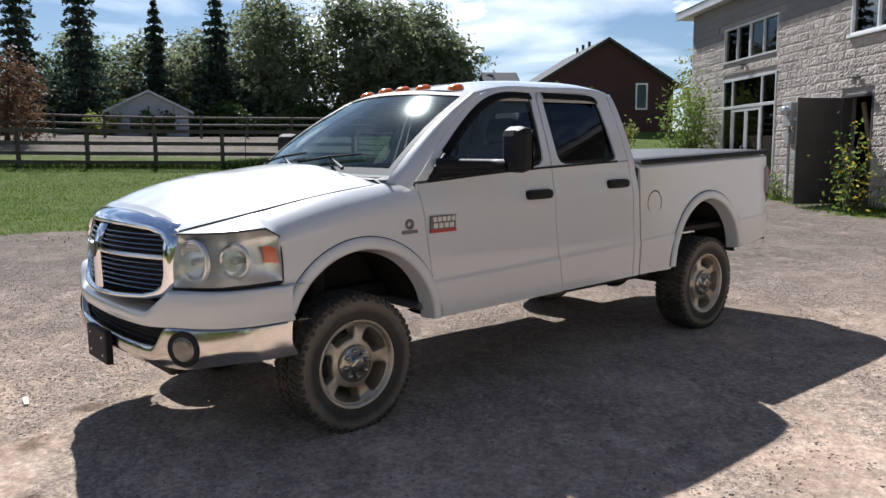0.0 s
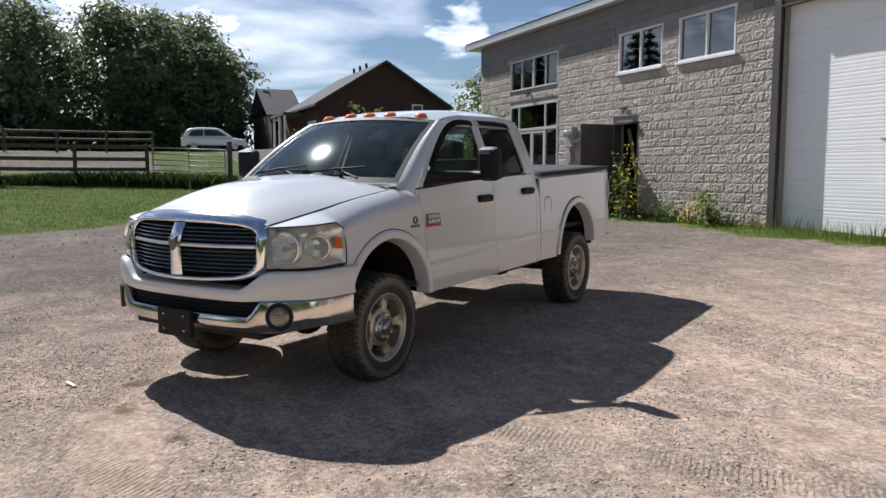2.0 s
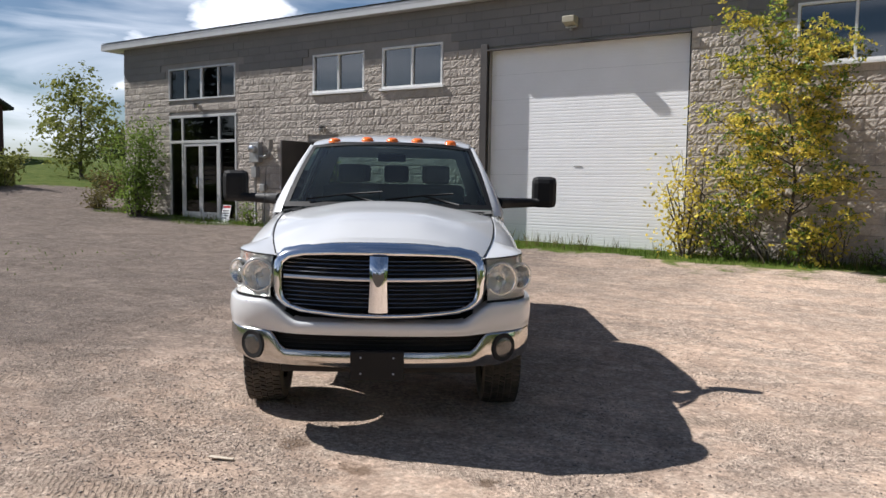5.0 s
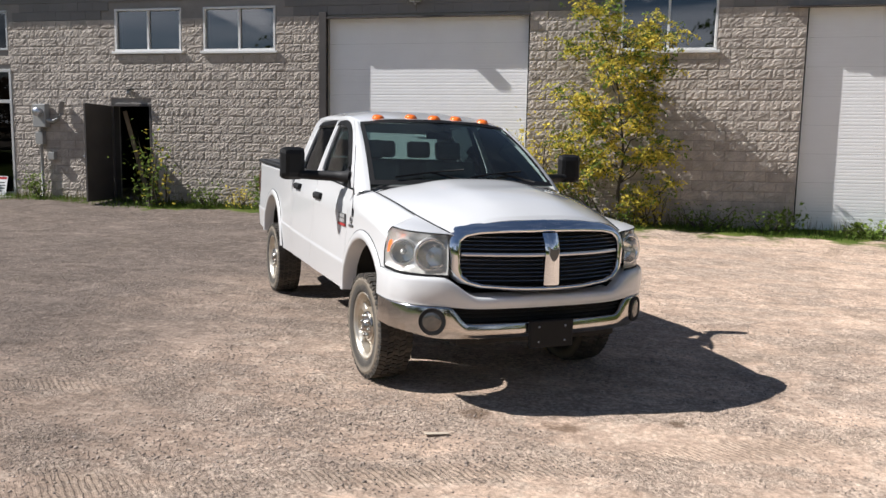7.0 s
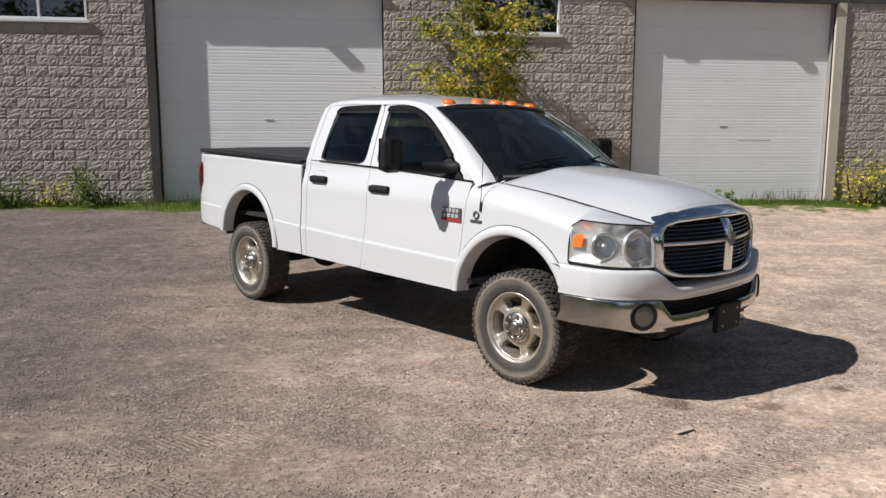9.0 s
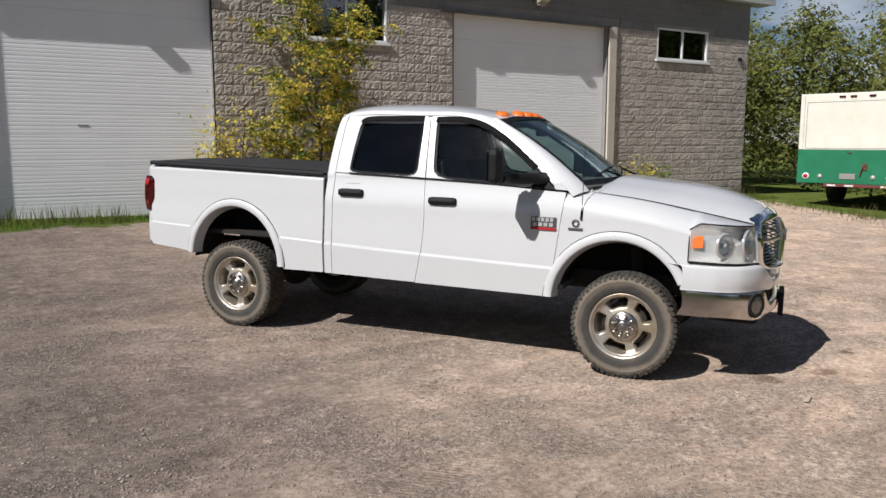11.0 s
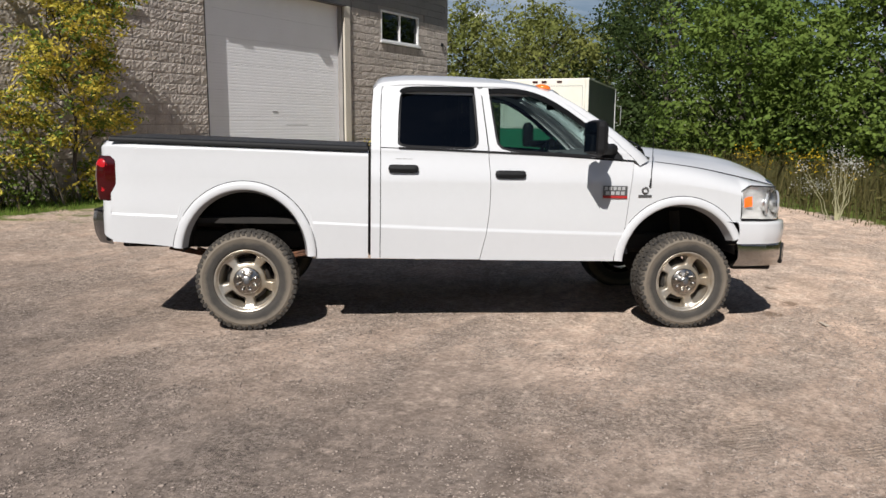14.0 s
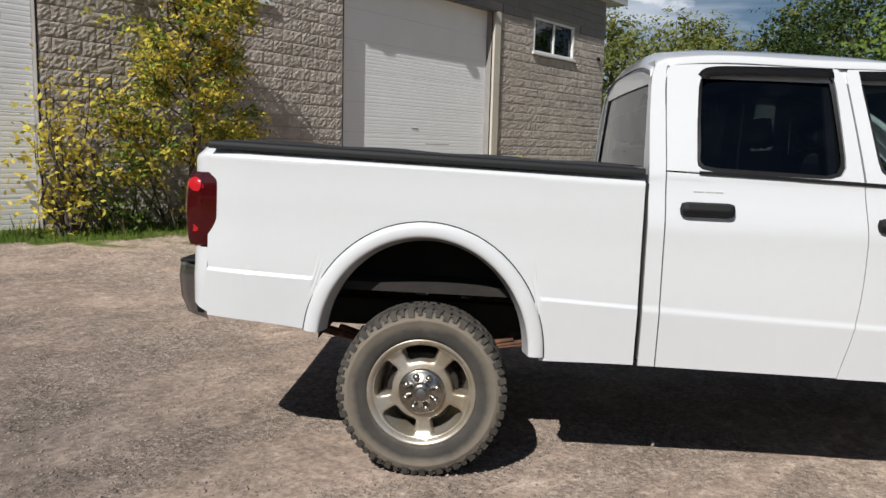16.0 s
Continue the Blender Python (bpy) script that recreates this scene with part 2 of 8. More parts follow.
CARWHITE = mat("white_car_paint", (0.78, 0.78, 0.78), 0.25, vary=0.02, coat=0.5)
GREENPAINT = mat("green_paint", (0.012, 0.16, 0.075), 0.5, col2=(0.018, 0.20, 0.10), vary=0.12, scale=2)
CREAM = mat("cream_paint", (0.80, 0.79, 0.70), 0.5, col2=(0.72, 0.70, 0.60), vary=0.05, scale=1.5)
STONE = mat("pebbles", (0.385, 0.318, 0.27), 0.9, col2=(0.23, 0.186, 0.155), scale=0.8, fine=9, vary=0.2, island=0.35)
BARK = mat("bark", (0.085, 0.07, 0.055), 0.95, vary=0.3, scale=6, bump=0.7, bscale=40, stretch=(1, 1, 0.3))


def leafmat(name, a, b, rough=0.7, vary=0.22, through_light=0.35):
    m = mat(name, a, rough, col2=b, scale=0.55, fine=6, vary=0.12, island=vary, spec=0.15)
    nt = m.node_tree
    p = nt.nodes["Principled BSDF"]
    out = nt.nodes["Material Output"]
    tl, mx = nt.nodes.new("ShaderNodeBsdfTranslucent"), nt.nodes.new("ShaderNodeMixShader")
    mx.inputs["Fac"].default_value = through_light
    src = p.inputs["Base Color"].links[0].from_socket
    nt.links.new(src, tl.inputs["Color"])
    nt.links.new(p.outputs["BSDF"], mx.inputs[1])
    nt.links.new(tl.outputs["BSDF"], mx.inputs[2])
    nt.links.new(mx.outputs["Shader"], out.inputs["Surface"])
    return m


LEAFYEL = leafmat("yellowing_leaves", (0.72, 0.55, 0.09), (0.46, 0.44, 0.075))
LEAFGRN = leafmat("bright_green_leaves", (0.185, 0.25, 0.05), (0.115, 0.18, 0.036))
LEAFDRK = leafmat("dark_green_leaves", (0.065, 0.098, 0.026), (0.042, 0.066, 0.02))
LEAFMID = leafmat("mid_green_leaves", (0.25, 0.255, 0.07), (0.15, 0.175, 0.045))
# pale and extra translucent: stands in for the haze over the far trees
LEAFFAR = leafmat("hazed_far_leaves", (0.21, 0.235, 0.13), (0.15, 0.18, 0.10), vary=0.12, through_light=0.6)
NEEDLE = leafmat("spruce_needles", (0.055, 0.078, 0.055), (0.036, 0.056, 0.042))
LEAFRED = leafmat("reddish_leaves", (0.15, 0.085, 0.05), (0.09, 0.06, 0.035))
TURF = leafmat("grass_blades", (0.13, 0.20, 0.03), (0.085, 0.145, 0.024), vary=0.25)
DRYGRASS = leafmat("dry_weeds", (0.165, 0.138, 0.055), (0.085, 0.088, 0.032))
GOLD = leafmat("goldenrod_flowers", (0.55, 0.38, 0.02), (0.42, 0.30, 0.02))
LEAFOLIVE = leafmat("olive_weed_leaves", (0.15, 0.145, 0.045), (0.105, 0.078, 0.032))
ASTER = leafmat("white_flowers", (0.62, 0.62, 0.58), (0.5, 0.5, 0.45))


# ---- mesh helpers ----
def part(name, bm, material, parent=None, label="", smooth=False):
    me = bpy.data.meshes.new(name)
    bm.to_mesh(me)
    bm.free()
    if smooth:
        me.polygons.foreach_set("use_smooth", [True] * len(me.polygons))
    for mm in (material if isinstance(material, (list, tuple)) else [material]):
        me.materials.append(mm)
    ob = new(name, me)
    if parent:
        ob.parent = parent
    if label:
        ob["label"] = label
    return ob


def pymesh(name, verts, faces, material, parent=None, label="", smooth=False):
    me = bpy.data.meshes.new(name)
    me.from_pydata([tuple(v) for v in verts], [], faces)
    if smooth:
        me.polygons.foreach_set("use_smooth", [True] * len(me.polygons))
    me.materials.append(material)
    ob = new(name, me)
    if parent:
        ob.parent = parent
    if label:
        ob["label"] = label
    return ob


def thing(name, m, label, category, group="", kind=""):
    e = new(name)
    e.matrix_world = m
    return tagged(e, label, category, group, kind)


def box(bm, x0, x1, y0, y1, z0, z1, bevel=0.0, m=None, mi=0):
    g = bmesh.ops.create_cube(bm, size=1.0)
    vs = g["verts"]
    for v in vs:
        v.co = Vector((x0 + (v.co.x + 0.5) * (x1 - x0), y0 + (v.co.y + 0.5) * (y1 - y0), z0 + (v.co.z + 0.5) * (z1 - z0)))
    if bevel:
        es = list({e for v in vs for e in v.link_edges})
        r = bmesh.ops.bevel(bm, geom=es, offset=bevel, segments=2, affect="EDGES", profile=0.6)
        vs = list({v for f in r["faces"] for v in f.verts} | {v for v in vs if v.is_valid})
    if m:
        bmesh.ops.transform(bm, matrix=m, verts=vs)
    if mi:
        for f in {f for v in vs for f in v.link_faces}:
            f.material_index = mi
    return vs


def boxpart(name, dims, material, parent=None, bevel=0.0, label="", m=None):
    bm = bmesh.new()
    box(bm, *dims, bevel=bevel, m=m)
    return part(name, bm, material, parent, label)


def tube(bm, pts, r, seg=8, r2=None, cap=True):
    """A round bar along a line of points, tapering from r to r2."""
    pts = [Vector(p) for p in pts]
    n = len(pts)
    rings = []
    for i, p in enumerate(pts):
        d = (pts[min(i + 1, n - 1)] - pts[max(i - 1, 0)]).normalized()
        a = d.cross(Vector((0, 0, 1)) if abs(d.z) < 0.9 else Vector((1, 0, 0))).normalized()
        b = d.cross(a)
        rr = r + ((r2 if r2 is not None else r) - r) * i / max(n - 1, 1)
        rings.append([bm.verts.new(p + (a * math.cos(t) + b * math.sin(t)) * rr) for t in (2 * math.pi * k / seg for k in range(seg))])
    for A, B in zip(rings, rings[1:]):
        for k in range(seg):
            f = bm.faces.new((A[k], A[(k + 1) % seg], B[(k + 1) % seg], B[k]))
            f.smooth = True
    if cap:
        bm.faces.new(rings[0])
        bm.faces.new(rings[-1][::-1])


def gridmesh(bm, fn, nu, nv, flip=False):
    """A sheet from fn(u, v), u and v from 0 to 1."""
    vs = [[bm.verts.new(fn(i / nu, j / nv)) for j in range(nv + 1)] for i in range(nu + 1)]
    for i in range(nu):
        for j in range(nv):
            q = (vs[i][j], vs[i + 1][j], vs[i + 1][j + 1], vs[i][j + 1])
            f = bm.faces.new(q[::-1] if flip else q)
            f.smooth = True
    return vs


def lathe(bm, prof, seg, axis="y", centre=(0, 0, 0), closed=False):
    """Turns a profile of (radius, along) about an axis."""
    rings = []
    for r, a in prof:
        ring = []
        for k in range(seg):
            t = 2 * math.pi * k / seg
            c, s = r * math.cos(t), r * math.sin(t)
            co = {"y": (c, a, s), "x": (a, c, s), "z": (c, s, a)}[axis]
            ring.append(bm.verts.new(Vector(co) + Vector(centre)))
        rings.append(ring)
    pairs = list(zip(rings, rings[1:])) + ([(rings[-1], rings[0])] if closed else [])
    for A, B in pairs:
        for k in range(seg):
            f = bm.faces.new((A[k], A[(k + 1) % seg], B[(k + 1) % seg], B[k]))
            f.smooth = True
    return rings


def curve(*pts):
    """A smooth line through (x, y) points, as a function."""
    xs, ys = np.array([p[0] for p in pts], float), np.array([p[1] for p in pts], float)
    d = np.diff(ys) / np.diff(xs)
    m = np.r_[d[0], (d[:-1] + d[1:]) / 2, d[-1]]
    for i in range(1, len(xs) - 1):
        if d[i - 1] * d[i] <= 0:
            m[i] = 0

    def fn(x):
        x = min(max(x, xs[0]), xs[-1])
        i = min(max(int(np.searchsorted(xs, x)) - 1, 0), len(xs) - 2)
        h = xs[i + 1] - xs[i]
        t = (x - xs[i]) / h
        return float((2 * t**3 - 3 * t**2 + 1) * ys[i] + (t**3 - 2 * t**2 + t) * h * m[i] + (-2 * t**3 + 3 * t**2) * ys[i + 1] + (t**3 - t**2) * h * m[i + 1])
    return fn


def sstep(a, b, x):
    t = min(max((x - a) / (b - a), 0.0), 1.0)
    return t * t * (3 - 2 * t)


# ---- ground ----
RISE = curve((10, 0), (14, 0.06), (20, 0.42), (26, 0.92), (30.5, 1.2), (36, 1.70), (44, 2.42), (60, 2.85), (120, 3.4), (400, 3.6))


def ground_z(x, y):
    z = 0.0125 * (max(min(y, 10.0), -3.0) - 0.4) - 0.005 + 0.0054 * max(0.0, min(y, 10.0) - 3.0) ** 2 * (1 - sstep(13, 22, x))
    z -= 0.0085 * min(max(x, -14.0), 14.0)
    z += RISE(-x - 0.15 * min(y, 2.0)) if x < 0 else 0.0
    z += 0.5 * sstep(24, 60, x) + 0.8 * sstep(12, 40, -y)
    return z


EDGE = curve((-60, 30.0), (-20, 4.0), (-9.0, -7.2), (-7.3, -8.8), (-5.5, -10.1), (-4.4, -12.0), (-2.9, -12.9), (-0.6, -15.2), (0.4, -16.4), (1.7, -18.4), (2.1, -20.5), (2.4, -24.0), (3.2, -30.0), (4.0, -33.5), (60, -34.0))
EASTEDGE = curve((-60, -4.0), (-12, 3.5), (-3, 8.9), (-0.7, 11.6), (2.0, 12.6), (5.0, 13.6), (60, 14.0))


def turf_at(x, y):
    """How much grass grows at a place: 1 is lawn."""
    if x < -8:
        g = sstep(0.35, -0.35, x - EDGE(y))
        far = sstep(-24.5, -26.0, x) * sstep(-36.2, -35.2, x) * sstep(5.0, 5.8, y) * sstep(15, 13, y)
        g = max(g if y < 4.2 else 0.0, far)
        if x < -40:
            g = max(g, 0.6 if y > 9 else 0.0)
        if x < EDGE(y) - 4 and x < -24 and y < 0:
            g = min(g, 1.0 - 0.62 * sstep(-29, -32, x))
        return max(g, sstep(11, 14, y) * sstep(-17.5, -19, x))
    if x > 8:
        g = sstep(0.1, 1.7, x - EASTEDGE(y)) * 0.8
    else:
        g = 0.0
    strip = sstep(8.45, 8.75, y + 0.18 * math.sin(x * 1.3) + 0.12 * math.sin(x * 3.1)) * (1 if -18 < x < 16.5 else 0)
    weeds = 0.44 * sstep(6.3, 8.3, y) * (1 if 0.5 < x < 15 else 0.4 if -8 < x else 0)
    return max(g, strip, weeds, sstep(-16, -20, y))


gx = np.unique(np.r_[-420, -300, -220, -160, -120, -95, np.arange(-80, -20, 1.5), np.arange(-20, 18, 0.3), np.arange(18, 60, 1.5), 75, 100, 150, 250, 420])
gy = np.unique(np.r_[-420, -250, -150, -100, -70, np.arange(-50, -12, 1.5), np.arange(-12, 12, 0.3), np.arange(12, 60, 1.5), 75, 100, 150, 250, 420])
gv, ga = [], []
for x in gx:
    for y in gy:
        z = ground_z(x, y) + 0.022 * noise.noise((x * 0.35, y * 0.35, 0)) + 0.012 * noise.noise((x * 1.3, y * 1.3, 3.0))
        gv.append((x, y, z))
        ga.append(turf_at(x, y))
ny = len(gy)
gf = [(i * ny + j, (i + 1) * ny + j, (i + 1) * ny + j + 1, i * ny + j + 1) for i in range(len(gx) - 1) for j in range(ny - 1)]


def ground_material():
    m = bpy.data.materials.new("gravel_and_turf")
    m.use_nodes = True
    nt = m.node_tree
    b = nt.nodes["Principled BSDF"]
    b.inputs["Roughness"].default_value = 0.95
    b.inputs["Specular IOR Level"].default_value = 0.05
    b.inputs["Diffuse Roughness"].default_value = 0.4
    geo = nt.nodes.new("ShaderNodeNewGeometry")

    def nz(sc, detail=6, rough=0.6, stretch=None):
        n = nt.nodes.new("ShaderNodeTexNoise")
        n.inputs["Scale"].default_value, n.inputs["Detail"].default_value, n.inputs["Roughness"].default_value = sc, detail, rough
        if stretch:
            mp = nt.nodes.new("ShaderNodeMapping")
            mp.inputs["Scale"].default_value = stretch
            mp.inputs["Rotation"].default_value = (0, 0, 0.75)
            nt.links.new(geo.outputs["Position"], mp.inputs["Vector"])
            nt.links.new(mp.outputs["Vector"], n.inputs["Vector"])
        else:
            nt.links.new(geo.outputs["Position"], n.inputs["Vector"])
        return n.outputs["Fac"]

    def rng(src, a, c, lo=0.0, hi=1.0):
        r = nt.nodes.new("ShaderNodeMapRange")
        for k, v in zip(("From Min", "From Max", "To Min", "To Max"), (a, c, lo, hi)):
            r.inputs[k].default_value = v
        nt.links.new(src, r.inputs["Value"])
        return r.outputs["Result"]

    def mix(f, a, c):
        x = nt.nodes.new("ShaderNodeMix")
        x.data_type = "RGBA"
        nt.links.new(f, x.inputs["Factor"])
        for k, v in ((6, a), (7, c)):
            if isinstance(v, tuple):
                x.inputs[k].default_value = (*v, 1)
            else:
                nt.links.new(v, x.inputs[k])
        return x.outputs[2]
    sep = nt.nodes.new("ShaderNodeSeparateXYZ")
    nt.links.new(geo.outputs["Position"], sep.inputs["Vector"])
    sandy = nt.nodes.new("ShaderNodeMath")
    sandy.operation = "ADD"
    nt.links.new(rng(sep.outputs["X"], -4.4, 3.4), sandy.inputs[0])
    nt.links.new(rng(nz(0.45, 5), 0.3, 0.7, -0.17, 0.17), sandy.inputs[1])
    south = nt.nodes.new("ShaderNodeMath")
    nt.links.new(sandy.outputs["Value"], south.inputs[0])
    nt.links.new(rng(sep.outputs["Y"], -0.8, -3.4, 0.0, 0.17), south.inputs[1])
    # darker ground in the truck's shadow: part of the shade is in the colour
    away = nt.nodes.new("ShaderNodeVectorMath")
    away.operation = "DISTANCE"
    away.inputs[1].default_value = (4.6, -0.6, 0)
    nt.links.new(geo.outputs["Position"], away.inputs[0])
    sand_shaded = nt.nodes.new("ShaderNodeMath")
    nt.links.new(south.outputs["Value"], sand_shaded.inputs[0])
    nt.links.new(rng(away.outputs["Value"], 1.2, 3.6, -0.28, 0.0), sand_shaded.inputs[1])
    sand = rng(sand_shaded.outputs["Value"], 0.15, 0.85)
    dirt = mix(rng(nz(0.33), 0.38, 0.62), mix(sand, (0.186, 0.155, 0.134), (0.50, 0.378, 0.292)), mix(sand, (0.242, 0.200, 0.172), (0.585, 0.443, 0.342)))
    dirt = mix(rng(nz(2.2, stretch=(0.35, 2.0, 1.0)), 0.48, 0.70), dirt, mix(sand, (0.160, 0.130, 0.110), (0.40, 0.308, 0.242)))
    dirt = mix(rng(nz(1.6, 7, 0.7), 0.46, 0.56, 0.0, 0.5), dirt, mix(sand, (0.145, 0.118, 0.100), (0.38, 0.288, 0.226)))
    dirt = mix(rng(nz(7.0, 5), 0.50, 0.66), dirt, mix(sand, (0.275, 0.225, 0.190), (0.56, 0.45, 0.36)))
    vor = nt.nodes.new("ShaderNodeTexVoronoi")
    vor.inputs["Scale"].default_value = 52.0
    nt.links.new(geo.outputs["Position"], vor.inputs["Vector"])
    gravel = mix(rng(vor.outputs["Color"], 0.15, 0.95), mix(sand, (0.115, 0.096, 0.083), (0.27, 0.22, 0.183)), mix(sand, (0.35, 0.296, 0.257), (0.66, 0.55, 0.455)))
    loose = rng(nz(0.9, 8, 0.68, (0.7, 1.5, 1.0)), 0.475, 0.545)
    dirt = mix(rng(loose, 0.0, 1.0, 0.06, 0.60), dirt, gravel)
    # tyre tracks: pairs of arcs with a tread's chevrons
    fine = nz(9.0, 4)
    mask = None
    for cx, cy, R in ((-9.0, -16.0, 13.2), (-9.0, -16.0, 14.9), (-2.0, -19.0, 12.6), (-2.0, -19.0, 14.3), (17.0, -9.5, 11.6), (17.0, -9.5, 13.3), (16.0, 2.5, 9.3), (16.0, 2.5, 11.0), (-14.0, 0.5, 7.6), (-14.0, 0.5, 9.3), (-6.0, 14.0, 17.0), (-6.0, 14.0, 18.7)):
        sb = nt.nodes.new("ShaderNodeVectorMath")
        sb.operation = "SUBTRACT"
        sb.inputs[1].default_value = (cx, cy, 0)
        nt.links.new(geo.outputs["Position"], sb.inputs[0])
        fl = nt.nodes.new("ShaderNodeVectorMath")
        fl.operation = "MULTIPLY"
        fl.inputs[1].default_value = (1, 1, 0)
        nt.links.new(sb.outputs["Vector"], fl.inputs[0])
        ln = nt.nodes.new("ShaderNodeVectorMath")
        ln.operation = "LENGTH"
        nt.links.new(fl.outputs["Vector"], ln.inputs[0])
        df = nt.nodes.new("ShaderNodeMath")
        df.operation = "SUBTRACT"
        df.inputs[1].default_value = R
        nt.links.new(ln.outputs["Value"], df.inputs[0])
        ab = nt.nodes.new("ShaderNodeMath")
        ab.operation = "ABSOLUTE"
        nt.links.new(df.outputs["Value"], ab.inputs[0])
        one = rng(ab.outputs["Value"], 0.15, 0.10)
        if mask is None:
            mask = one
        else:
            mm = nt.nodes.new("ShaderNodeMath")
            mm.operation = "MAXIMUM"
            nt.links.new(mask, mm.inputs[0])
            nt.links.new(one, mm.inputs[1])
            mask = mm.outputs["Value"]

    def times(a, c):
        mm = nt.nodes.new("ShaderNodeMath")
        mm.operation = "MULTIPLY"
        nt.links.new(a, mm.inputs[0])
        nt.links.new(c, mm.inputs[1])
        return mm.outputs["Value"]
    mask = times(mask, rng(nz(0.8, 6, 0.65), 0.42, 0.60))
    wv = nt.nodes.new("ShaderNodeTexWave")
    wv.wave_type, wv.bands_direction = "BANDS", "DIAGONAL"
    wv.inputs["Scale"].default_value, wv.inputs["Distortion"].default_value, wv.inputs["Detail"].default_value = 13.0, 3.2, 3.0
    nt.links.new(geo.outputs["Position"], wv.inputs["Vector"])
    tread = times(mask, rng(wv.outputs["Fac"], 0.35, 0.65))
    dirt = mix(rng(mask, 0.0, 1.0, 0.0, 0.42), dirt, mix(sand, (0.30, 0.25, 0.205), (0.47, 0.37, 0.285)))
    dirt = mix(rng(tread, 0.0, 1.0, 0.0, 0.30), dirt, mix(sand, (0.14, 0.115, 0.098), (0.25, 0.19, 0.15)))
    # coarse grit: light and dark clumps a hand wide, and grain within them
    for sc, lo, hi in ((0.62, 0.92, 1.09), (2.3, 0.88, 1.14), (6.5, 0.82, 1.21), (26.0, 0.74, 1.28)):
        gr = nt.nodes.new("ShaderNodeHueSaturation")
        nt.links.new(rng(nz(sc, 8, 0.78), 0.36, 0.64, lo, hi), gr.inputs["Value"])
        nt.links.new(dirt, gr.inputs["Color"])
        dirt = gr.outputs["Color"]
    # oil stains before the nose
    for cx, cy, r in ((2.05, -2.25, 0.13), (1.48, -2.15, 0.16), (2.75, -2.0, 0.09)):
        ds = nt.nodes.new("ShaderNodeVectorMath")
        ds.operation = "DISTANCE"
        ds.inputs[1].default_value = (cx, cy, 0)
        nt.links.new(geo.outputs["Position"], ds.inputs[0])
        ed = nt.nodes.new("ShaderNodeMath")
        nt.links.new(ds.outputs["Value"], ed.inputs[0])
        nt.links.new(rng(nz(9.0, 4), 0.3, 0.7, -0.09, 0.09), ed.inputs[1])
        dirt = mix(rng(ed.outputs["Value"], r, r * 0.4, 0.0, 0.7), dirt, (0.13, 0.085, 0.055))
    warm = nt.nodes.new("ShaderNodeMix")
    warm.data_type, warm.blend_type = "RGBA", "MULTIPLY"
    warm.inputs["Factor"].default_value = 1.0
    warm.inputs[7].default_value = (0.925, 0.91, 0.895, 1)
    nt.links.new(dirt, warm.inputs[6])
    dirt = warm.outputs[2]
    turf = mix(rng(nz(1.6, 7, 0.7), 0.38, 0.62), (0.068, 0.105, 0.018), (0.13, 0.155, 0.038))
    at = nt.nodes.new("ShaderNodeAttribute")
    at.attribute_name = "turf"
    ad = nt.nodes.new("ShaderNodeMath")
    ad.operation = "ADD"
    nt.links.new(at.outputs["Fac"], ad.inputs[0])
    nt.links.new(rng(nz(3.0), 0.3, 0.7, -0.3, 0.3), ad.inputs[1])
    nt.links.new(mix(rng(ad.outputs["Value"], 0.4, 0.65), dirt, turf), b.inputs["Base Color"])
    bp = nt.nodes.new("ShaderNodeBump")
    bp.inputs["Strength"].default_value, bp.inputs["Distance"].default_value = 0.85, 0.022
    hs = nt.nodes.new("ShaderNodeMath")
    hs.operation = "ADD"
    h2 = nt.nodes.new("ShaderNodeMath")
    h2.operation = "ADD"
    nt.links.new(times(rng(nz(13.0, 9, 0.74), 0.0, 1.0, 0.0, 1.5), rng(loose, 0.0, 1.0, 0.45, 1.1)), h2.inputs[0])
    nt.links.new(rng(tread, 0.0, 1.0, 0.0, -0.45), h2.inputs[1])
    nt.links.new(h2.outputs["Value"], hs.inputs[0])
    nt.links.new(times(rng(vor.outputs["Distance"], 0.0, 0.8, 0.36, 0.0), rng(loose, 0.0, 1.0, 0.12, 1.0)), hs.inputs[1])
    nt.links.new(hs.outputs["Value"], bp.inputs["Height"])
    nt.links.new(bp.outputs["Normal"], b.inputs["Normal"])
    return m


ground = pymesh("ground", gv, gf, ground_material(), smooth=True)
tagged(ground, "pale brown gravel and dirt yard with lawn beyond", "ground", kind="structure")
att = ground.data.attributes.new("turf", "FLOAT", "POINT")
att.data.foreach_set("value", np.array(ga, np.float32))


# ---- the workshop building ----
WALL_Y, WALL_X0, WALL_X1, EAVE = 9.46, -17.15, 15.85, 5.62
OPEN = {  # x0, x1, z0, z1
    "w1": (-14.98, -12.10, 3.95, 4.88), "w0": (-14.95, -12.05, 0.45, 3.50),
    "w2": (-9.19, -7.49, 3.89, 4.85), "w3": (-6.93, -5.18, 3.88, 4.85), "w4": (2.32, 4.18, 3.80, 4.86),
    "w5": (12.18, 14.13, 3.90, 4.72), "door": (-9.33, -8.30, 0.40, 2.68),
    "g1": (-3.96, 0.48, 0.20, 4.56), "g2": (5.82, 10.46, 0.10, 4.60),
}


def solid_strips(x0, x1, z0, z1):
    """The rectangles of a wall left between its openings."""
    xs = sorted({x0, x1, *[v for o in OPEN.values() for v in o[:2]]})
    out = []
    for a, b in zip(xs, xs[1:]):
        holes = sorted((max(o[2], z0), min(o[3], z1)) for o in OPEN.values() if o[0] < (a + b) / 2 < o[1] and o[3] > z0 and o[2] < z1)
        z = z0
        for h0, h1 in holes:
            if h0 > z:
                out.append((a, b, z, h0))
            z = max(z, h1)
        if z < z1:
            out.append((a, b, z, z1))
    return out


